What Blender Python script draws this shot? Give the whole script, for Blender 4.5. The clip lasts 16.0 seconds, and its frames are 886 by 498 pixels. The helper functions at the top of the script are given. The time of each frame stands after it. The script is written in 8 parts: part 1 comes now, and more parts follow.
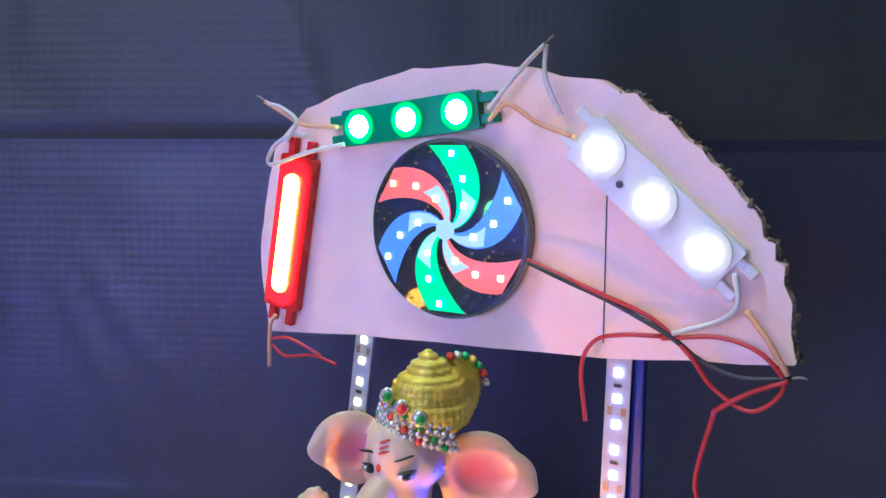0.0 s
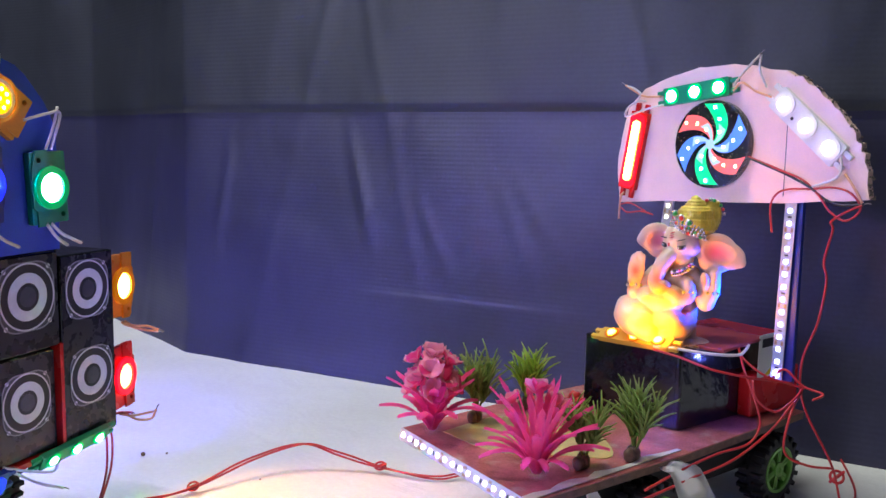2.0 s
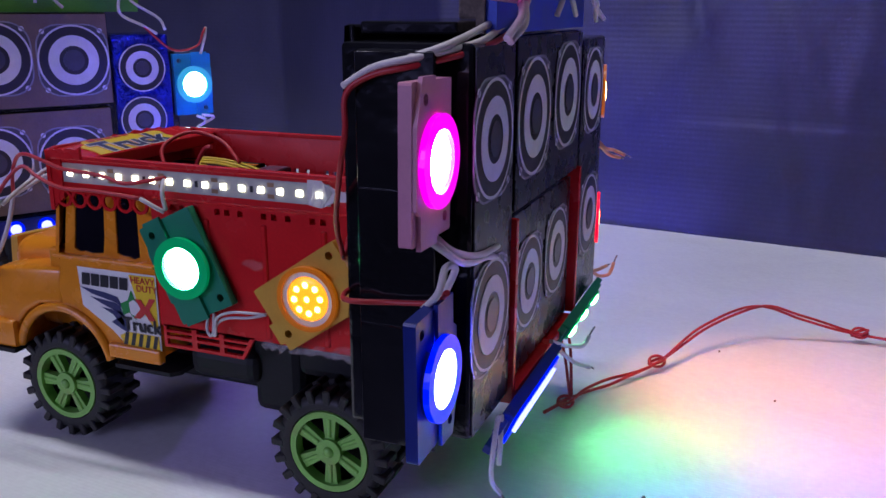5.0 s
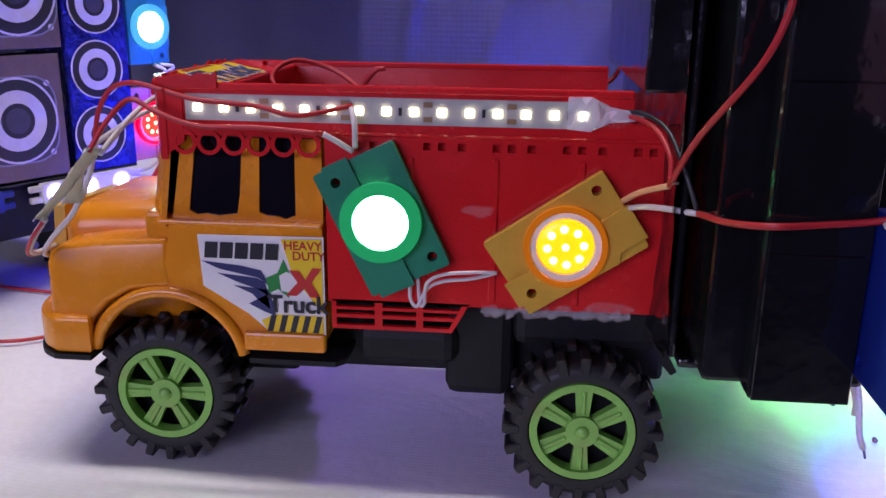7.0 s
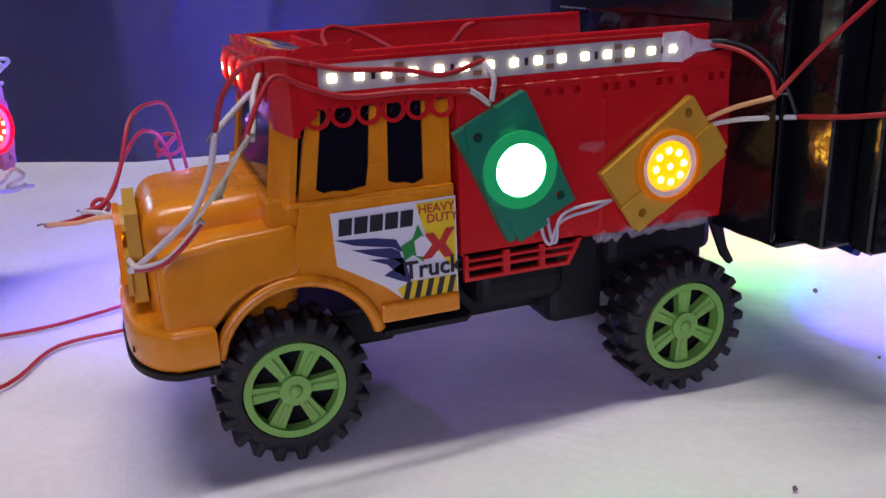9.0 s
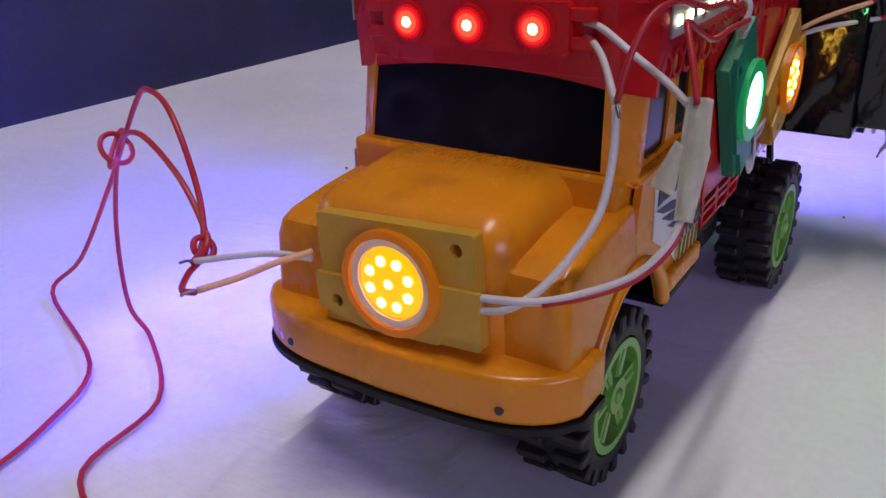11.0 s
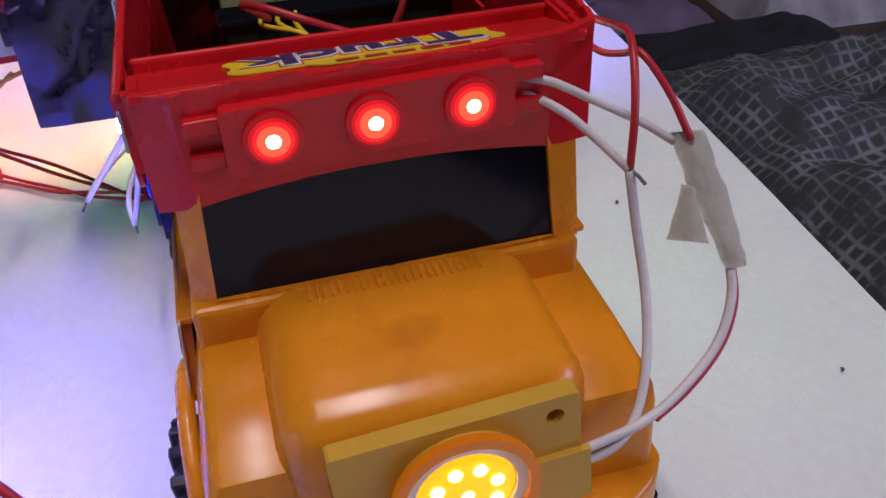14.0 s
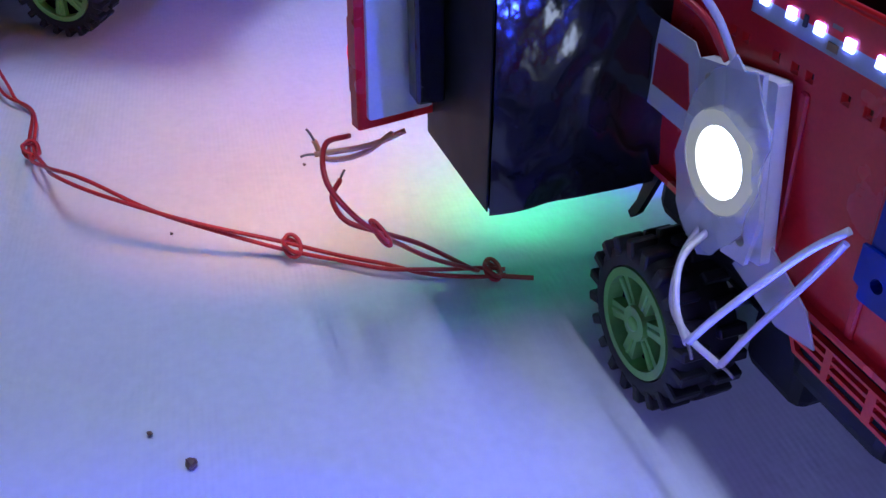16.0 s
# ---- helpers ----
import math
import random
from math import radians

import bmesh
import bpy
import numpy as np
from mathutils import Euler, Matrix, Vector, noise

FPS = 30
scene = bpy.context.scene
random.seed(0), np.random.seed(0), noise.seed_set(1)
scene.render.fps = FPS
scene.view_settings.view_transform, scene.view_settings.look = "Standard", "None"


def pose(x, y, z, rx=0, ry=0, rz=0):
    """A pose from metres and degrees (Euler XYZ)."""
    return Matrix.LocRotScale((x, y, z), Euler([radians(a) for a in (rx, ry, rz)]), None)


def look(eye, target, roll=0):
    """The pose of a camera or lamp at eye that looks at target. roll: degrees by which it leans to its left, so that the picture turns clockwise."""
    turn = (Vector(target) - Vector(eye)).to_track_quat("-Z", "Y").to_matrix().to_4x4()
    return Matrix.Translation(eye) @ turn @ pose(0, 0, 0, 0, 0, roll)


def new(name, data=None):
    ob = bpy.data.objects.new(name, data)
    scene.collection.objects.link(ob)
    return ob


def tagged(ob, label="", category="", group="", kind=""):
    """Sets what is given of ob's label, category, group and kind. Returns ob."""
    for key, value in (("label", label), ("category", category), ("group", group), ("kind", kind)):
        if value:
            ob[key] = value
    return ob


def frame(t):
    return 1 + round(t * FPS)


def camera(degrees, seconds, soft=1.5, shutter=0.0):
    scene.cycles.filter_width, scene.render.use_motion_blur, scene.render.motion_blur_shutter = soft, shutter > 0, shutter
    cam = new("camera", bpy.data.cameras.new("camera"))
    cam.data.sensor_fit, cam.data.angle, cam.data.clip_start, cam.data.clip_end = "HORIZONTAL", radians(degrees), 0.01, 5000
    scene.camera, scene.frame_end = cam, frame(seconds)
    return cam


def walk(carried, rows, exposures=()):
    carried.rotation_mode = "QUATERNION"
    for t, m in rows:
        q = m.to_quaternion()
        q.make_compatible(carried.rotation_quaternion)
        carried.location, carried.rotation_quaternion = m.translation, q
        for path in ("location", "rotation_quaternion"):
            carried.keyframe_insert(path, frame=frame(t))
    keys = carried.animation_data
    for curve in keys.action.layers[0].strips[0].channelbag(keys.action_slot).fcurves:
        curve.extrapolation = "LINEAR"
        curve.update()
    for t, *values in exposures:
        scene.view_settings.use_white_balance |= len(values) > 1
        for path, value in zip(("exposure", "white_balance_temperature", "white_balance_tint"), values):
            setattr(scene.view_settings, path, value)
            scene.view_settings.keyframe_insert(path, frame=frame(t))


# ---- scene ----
cam = camera(54.00, 16.0)
PATH = [
    (0, (0.56551, 0.02819, 0.28386), (0.57024, 0.52362, 0.21662), 0.02),
    (0.5, (0.58640, -0.05972, 0.26514), (0.54193, 0.43551, 0.21244), 0.60),
    (1, (0.63127, -0.16708, 0.25974), (0.52626, 0.31909, 0.20867), 0.48),
    (1.5, (0.62691, -0.24687, 0.25533), (0.48339, 0.22920, 0.20276), 0.90),
    (2, (0.61288, -0.31287, 0.24896), (0.43602, 0.15094, 0.18895), 0.94),
    (2.5, (0.59258, -0.35898, 0.23295), (0.39653, 0.09475, 0.15747), 0.66),
    (2.6, (0.58047, -0.36687, 0.23162), (0.38542, 0.08724, 0.15590), 1.02),
    (3, (0.55321, -0.37345, 0.22855), (0.35052, 0.07540, 0.14223), 0.20),
    (3.5, (0.50480, -0.37660, 0.22000), (0.30222, 0.06945, 0.11999), -0.23),
    (4, (0.43416, -0.36986, 0.21073), (0.23540, 0.07475, 0.09756), -0.49),
    (4.2, (0.40487, -0.35576, 0.20280), (0.20668, 0.08838, 0.08677), -0.45),
    (4.5, (0.35558, -0.32920, 0.19830), (0.16507, 0.11596, 0.07365), -0.29),
    (5, (0.29200, -0.27195, 0.18980), (0.11488, 0.17597, 0.05567), 0.14),
    (5.2, (0.27253, -0.25859, 0.19165), (0.10089, 0.19052, 0.05438), 0.17),
    (7.3, (0.09731, -0.25906, 0.14869), (0.08055, 0.22020, 0.00715), 0.41),
    (7.5, (0.08267, -0.25837, 0.14432), (0.08424, 0.22128, 0.00312), 0.14),
    (8, (0.03702, -0.26214, 0.14543), (0.09395, 0.21594, 0.01053), -0.60),
    (8.5, (-0.00569, -0.26181, 0.15697), (0.10279, 0.20350, 0.00958), -1.72),
    (9, (-0.03970, -0.25038, 0.15665), (0.12299, 0.19427, -0.00402), -2.32),
    (9.5, (-0.07974, -0.22404, 0.16082), (0.13642, 0.18906, -0.01979), -2.32),
    (10, (-0.13975, -0.17287, 0.14941), (0.14166, 0.20125, -0.02622), -2.87),
    (10.2, (-0.15553, -0.14837, 0.15212), (0.14800, 0.20436, -0.03077), -2.55),
    (12.3, (-0.21046, 0.01184, 0.17588), (0.22714, 0.06361, -0.06039), -2.93),
    (12.5, (-0.21204, 0.02024, 0.17856), (0.22538, 0.04177, -0.06267), -2.83),
    (13, (-0.19476, 0.02556, 0.18199), (0.23338, -0.01531, -0.07301), -2.68),
    (13.5, (-0.17134, 0.04671, 0.19399), (0.24135, -0.03490, -0.07624), -2.56),
    (14, (-0.14247, 0.07072, 0.19369), (0.25382, -0.03175, -0.09345), -2.54),
    (14.5, (-0.11170, 0.10533, 0.19000), (0.26649, -0.00469, -0.11800), -2.51),
    (15, (-0.07500, 0.14897, 0.19197), (0.29171, 0.02145, -0.12309), -1.71),
    (15.5, (-0.05037, 0.18220, 0.19155), (0.31892, 0.04338, -0.11562), -0.52),
    (16, (-0.01362, 0.21362, 0.19034), (0.36180, 0.07531, -0.10956), -0.07),
]
walk(cam, [(t, look(eye, target, roll)) for t, eye, target, roll in PATH], exposures=[(0, 0.85, 5900, -14), (1.5, 1.10, 6050, -9), (2.2, 1.00, 6600, 5), (3, 0.38, 6200, 18), (4, 0.20, 5800, 20), (5, 0.33, 5700, 22), (7.5, 0.93, 6550, 23), (8.5, 0.80, 6550, 23), (10, 0.42, 6500, 20), (12.3, 0.32, 6400, 20), (13.3, 0.55, 6350, 22), (14, 0.47, 6350, 22), (14.6, 0.15, 6200, 22), (15.2, -0.20, 4350, 20), (16, -0.08, 4700, 18)])

# ---------------------------------------------------------------- world, lights
world = bpy.data.worlds.new("world")
scene.world = world
world.use_nodes = True
world.node_tree.nodes["Background"].inputs[0].default_value = (0.14, 0.13, 0.34, 1)
world.node_tree.nodes["Background"].inputs[1].default_value = 0.5


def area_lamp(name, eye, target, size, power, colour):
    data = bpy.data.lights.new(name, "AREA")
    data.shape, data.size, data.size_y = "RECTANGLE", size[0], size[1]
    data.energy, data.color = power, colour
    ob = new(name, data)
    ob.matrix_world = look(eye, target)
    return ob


# the tube light of the room, overhead
area_lamp("room_tube_light", (-0.08, 0.08, 1.75), (-0.08, 0.12, 0.0), (1.2, 0.06), 11.3, (1.0, 0.98, 0.96))
# added bluish fill light from the camera's side; no window is known there
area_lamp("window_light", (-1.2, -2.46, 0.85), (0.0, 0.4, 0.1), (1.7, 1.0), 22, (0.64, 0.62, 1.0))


def beam(name, eye, target, degrees, soft, power, colour):
    """The lensed beam of one of the lamp bars."""
    data = bpy.data.lights.new(name, "SPOT")
    data.spot_size, data.spot_blend, data.shadow_soft_size = radians(degrees), soft, 0.002
    data.energy, data.color = power, colour
    new(name, data).matrix_world = look(eye, target)


beam("green_bar_beam", (0.2185, 0.097, 0.050), (0.258, 0.085, 0.0), 92, 0.9, 0.10, (0.20, 1.0, 0.25))
beam("blue_module_spill", (0.2160, 0.041, 0.2232), (0.42, 0.33, 0.20), 150, 0.9, 0.90, (0.24, 0.19, 1.0))
beam("green_module_beam", (0.2160, 0.083, 0.218), (0.262, 0.070, 0.0), 42, 1.0, 0.85, (0.05, 1.0, 0.10))
beam("orange_module_beam", (0.2160, 0.150, 0.150), (0.320, 0.160, 0.0), 76, 1.0, 1.10, (1.0, 0.34, 0.05))
beam("blue_module_beam", (0.2160, 0.037, 0.220), (0.365, 0.060, 0.0), 50, 1.0, 1.5, (0.14, 0.10, 1.0))
beam("blue_side_beam", (0.2080, -0.0615, 0.089), (0.290, -0.040, 0.0), 110, 0.7, 0.60, (0.25, 0.20, 1.0))
beam("far_module_beam", (-0.0150, 0.2180, 0.0830), (0.0300, 0.1300, 0.0), 110, 0.8, 0.24, (0.36, 0.25, 1.0))
beam("magenta_module_beam", (0.2140, -0.062, 0.150), (0.400, 0.120, 0.0), 64, 1.0, 0.32, (1.0, 0.22, 0.50))
beam("blue_bar_beam", (0.2180, 0.012, 0.052), (0.270, 0.010, 0.0), 88, 1.0, 0.40, (0.10, 0.08, 1.0))
beam("blue_truck_beam", (0.0644, 0.1060, 0.0934), (0.005, 0.270, 0.0), 112, 0.8, 2.2, (0.03, 0.02, 1.0))
beam("amber_bar_beam", (0.5400, 0.2370, 0.1270), (0.5520, 0.2860, 0.1600), 120, 0.7, 0.22, (1.0, 0.34, 0.01))
beam("upright_strip_beam", (0.6150, 0.2830, 0.150), (0.5600, 0.2860, 0.158), 66, 0.8, 1.3, (0.0, 0.03, 1.0))


# ---------------------------------------------------------------- materials
def mat(name, col, rough=0.5, metal=0.0, var=0.12, scale=90.0, bump=0.08, fine=900.0, spec=0.5, coat=0.0, stain=None, rnd=0.0):
    """A surface with coarse and fine variation, a little relief and optional stains."""
    m = bpy.data.materials.new(name)
    m.use_nodes = True
    nt = m.node_tree
    n, l = nt.nodes, nt.links
    b = n["Principled BSDF"]
    b.inputs["Metallic"].default_value = metal
    b.inputs["Specular IOR Level"].default_value = spec
    b.inputs["Coat Weight"].default_value = coat
    tc = n.new("ShaderNodeTexCoord")
    coarse = n.new("ShaderNodeTexNoise")
    coarse.inputs["Scale"].default_value = scale
    coarse.inputs["Detail"].default_value = 5
    grain = n.new("ShaderNodeTexNoise")
    grain.inputs["Scale"].default_value = fine
    grain.inputs["Detail"].default_value = 3
    l.new(tc.outputs["Object"], coarse.inputs["Vector"])
    l.new(tc.outputs["Object"], grain.inputs["Vector"])
    mix = n.new("ShaderNodeMix")
    mix.data_type = "RGBA"
    mix.inputs["A"].default_value = (*[c * (1 - var) for c in col], 1)
    mix.inputs["B"].default_value = (*[min(1, c * (1 + var)) for c in col], 1)
    add = n.new("ShaderNodeMath")
    add.operation = "MULTIPLY_ADD"
    add.inputs[1].default_value, add.inputs[2].default_value = 0.35, 0.0
    l.new(grain.outputs["Fac"], add.inputs[0])
    sm = n.new("ShaderNodeMath")
    sm.operation = "MULTIPLY_ADD"
    sm.inputs[1].default_value = 0.65
    l.new(coarse.outputs["Fac"], sm.inputs[0])
    l.new(add.outputs[0], sm.inputs[2])
    ramp = n.new("ShaderNodeMapRange")
    ramp.inputs["From Min"].default_value, ramp.inputs["From Max"].default_value = 0.3, 0.7
    l.new(sm.outputs[0], ramp.inputs["Value"])
    l.new(ramp.outputs[0], mix.inputs["Factor"])
    out = mix.outputs["Result"]
    if stain:
        st = n.new("ShaderNodeTexNoise")
        st.inputs["Scale"].default_value, st.inputs["Detail"].default_value = scale * 0.6, 8
        l.new(tc.outputs["Object"], st.inputs["Vector"])
        r2 = n.new("ShaderNodeMapRange")
        r2.inputs["From Min"].default_value, r2.inputs["From Max"].default_value = 0.58, 0.72
        r2.inputs["To Max"].default_value = 0.7
        l.new(st.outputs["Fac"], r2.inputs["Value"])
        m2 = n.new("ShaderNodeMix")
        m2.data_type = "RGBA"
        l.new(r2.outputs[0], m2.inputs["Factor"])
        l.new(out, m2.inputs["A"])
        m2.inputs["B"].default_value = (*stain, 1)
        out = m2.outputs["Result"]
    l.new(out, b.inputs["Base Color"])
    rr = n.new("ShaderNodeMapRange")
    rr.inputs["To Min"].default_value, rr.inputs["To Max"].default_value = max(0.02, rough - 0.1), min(1, rough + 0.1)
    l.new(coarse.outputs["Fac"], rr.inputs["Value"])
    l.new(rr.outputs[0], b.inputs["Roughness"])
    if bump:
        bp = n.new("ShaderNodeBump")
        bp.inputs["Strength"].default_value, bp.inputs["Distance"].default_value = bump, 0.0008
        l.new(sm.outputs[0], bp.inputs["Height"])
        l.new(bp.outputs[0], b.inputs["Normal"])
    return m


def glow(name, col, strength):
    """The lit face of a lamp."""
    m = bpy.data.materials.new(name)
    m.use_nodes = True
    b = m.node_tree.nodes["Principled BSDF"]
    b.inputs["Base Color"].default_value = (*[min(1, 0.3 + c) if strength > 4 else 0.35 * c for c in col], 1)
    b.inputs["Roughness"].default_value = 0.3
    b.inputs["Emission Color"].default_value = (*col, 1)
    b.inputs["Emission Strength"].default_value = strength
    return m


def clear(name, tint=(1, 1, 1), rough=0.08, alpha=0.25):
    m = bpy.data.materials.new(name)
    m.use_nodes = True
    b = m.node_tree.nodes["Principled BSDF"]
    b.inputs["Base Color"].default_value = (*tint, 1)
    b.inputs["Roughness"].default_value = rough
    b.inputs["Alpha"].default_value = alpha
    return m


def woven(name, col, rough, pitch, depth, var, fold, crumple=False):
    """A sheet with a fine weave, soft creases and faint stains."""
    m = mat(name, col, rough, var=var, scale=9.0, bump=0.0, fine=300.0)
    n, l = m.node_tree.nodes, m.node_tree.links
    b = n["Principled BSDF"]
    tc = n.new("ShaderNodeTexCoord")
    waves = []
    for axis in ("X", "Y"):
        w = n.new("ShaderNodeTexWave")
        w.bands_direction = axis
        w.inputs["Scale"].default_value = 0.314 / pitch
        w.inputs["Distortion"].default_value = 0.4
        l.new(tc.outputs["UV"], w.inputs["Vector"])
        waves.append(w)
    mx = n.new("ShaderNodeMath")
    mx.operation = "MULTIPLY_ADD"
    mx.inputs[1].default_value = 0.45
    l.new(waves[0].outputs["Fac"], mx.inputs[0])
    l.new(waves[1].outputs["Fac"], mx.inputs[2])
    b1 = n.new("ShaderNodeBump")
    b1.inputs["Strength"].default_value, b1.inputs["Distance"].default_value = 0.5, depth
    l.new(mx.outputs[0], b1.inputs["Height"])
    cr = n.new("ShaderNodeTexNoise")
    cr.inputs["Scale"].default_value, cr.inputs["Detail"].default_value = 14, 4
    cr.inputs["Distortion"].default_value = 1.2
    if crumple:
        cr.noise_type = "RIDGED_MULTIFRACTAL"
        cr.inputs["Scale"].default_value, cr.inputs["Detail"].default_value = 5.5, 3
        cr.inputs["Roughness"].default_value, cr.inputs["Lacunarity"].default_value = 0.45, 2.1
    l.new(tc.outputs["UV"], cr.inputs["Vector"])
    b2 = n.new("ShaderNodeBump")
    b2.inputs["Strength"].default_value, b2.inputs["Distance"].default_value = 0.5, fold
    l.new(cr.outputs["Fac"], b2.inputs["Height"])
    l.new(b1.outputs[0], b2.inputs["Normal"])
    l.new(b2.outputs[0], b.inputs["Normal"])
    return m


def checked(name, dark, pale, pitch):
    """A dark cloth with soft pale checks that fade in and out."""
    m = bpy.data.materials.new(name)
    m.use_nodes = True
    n, l = m.node_tree.nodes, m.node_tree.links
    b = n["Principled BSDF"]
    b.inputs["Roughness"].default_value = 0.9
    tc = n.new("ShaderNodeTexCoord")
    last = None
    for axis in ("X", "Y"):
        w = n.new("ShaderNodeTexWave")
        w.bands_direction = axis
        w.inputs["Scale"].default_value = 0.314 / pitch
        w.inputs["Distortion"].default_value, w.inputs["Detail"].default_value = 1.6, 2
        w.inputs["Detail Scale"].default_value = 0.8
        l.new(tc.outputs["UV"], w.inputs["Vector"])
        if last is None:
            last = w.outputs["Fac"]
            continue
        mul = n.new("ShaderNodeMath")
        mul.operation = "MAXIMUM"
        l.new(last, mul.inputs[0])
        l.new(w.outputs["Fac"], mul.inputs[1])
        last = mul.outputs[0]
    fade = n.new("ShaderNodeTexNoise")
    fade.inputs["Scale"].default_value, fade.inputs["Detail"].default_value = 24, 5
    l.new(tc.outputs["UV"], fade.inputs["Vector"])
    mul = n.new("ShaderNodeMath")
    mul.operation = "MULTIPLY"
    l.new(last, mul.inputs[0])
    l.new(fade.outputs["Fac"], mul.inputs[1])
    ramp = n.new("ShaderNodeMapRange")
    ramp.inputs["From Min"].default_value, ramp.inputs["From Max"].default_value = 0.36, 0.60
    l.new(mul.outputs[0], ramp.inputs["Value"])
    mix = n.new("ShaderNodeMix")
    mix.data_type = "RGBA"
    mix.inputs["A"].default_value, mix.inputs["B"].default_value = (*dark, 1), (*pale, 1)
    l.new(ramp.outputs[0], mix.inputs["Factor"])
    l.new(mix.outputs["Result"], b.inputs["Base Color"])
    return m


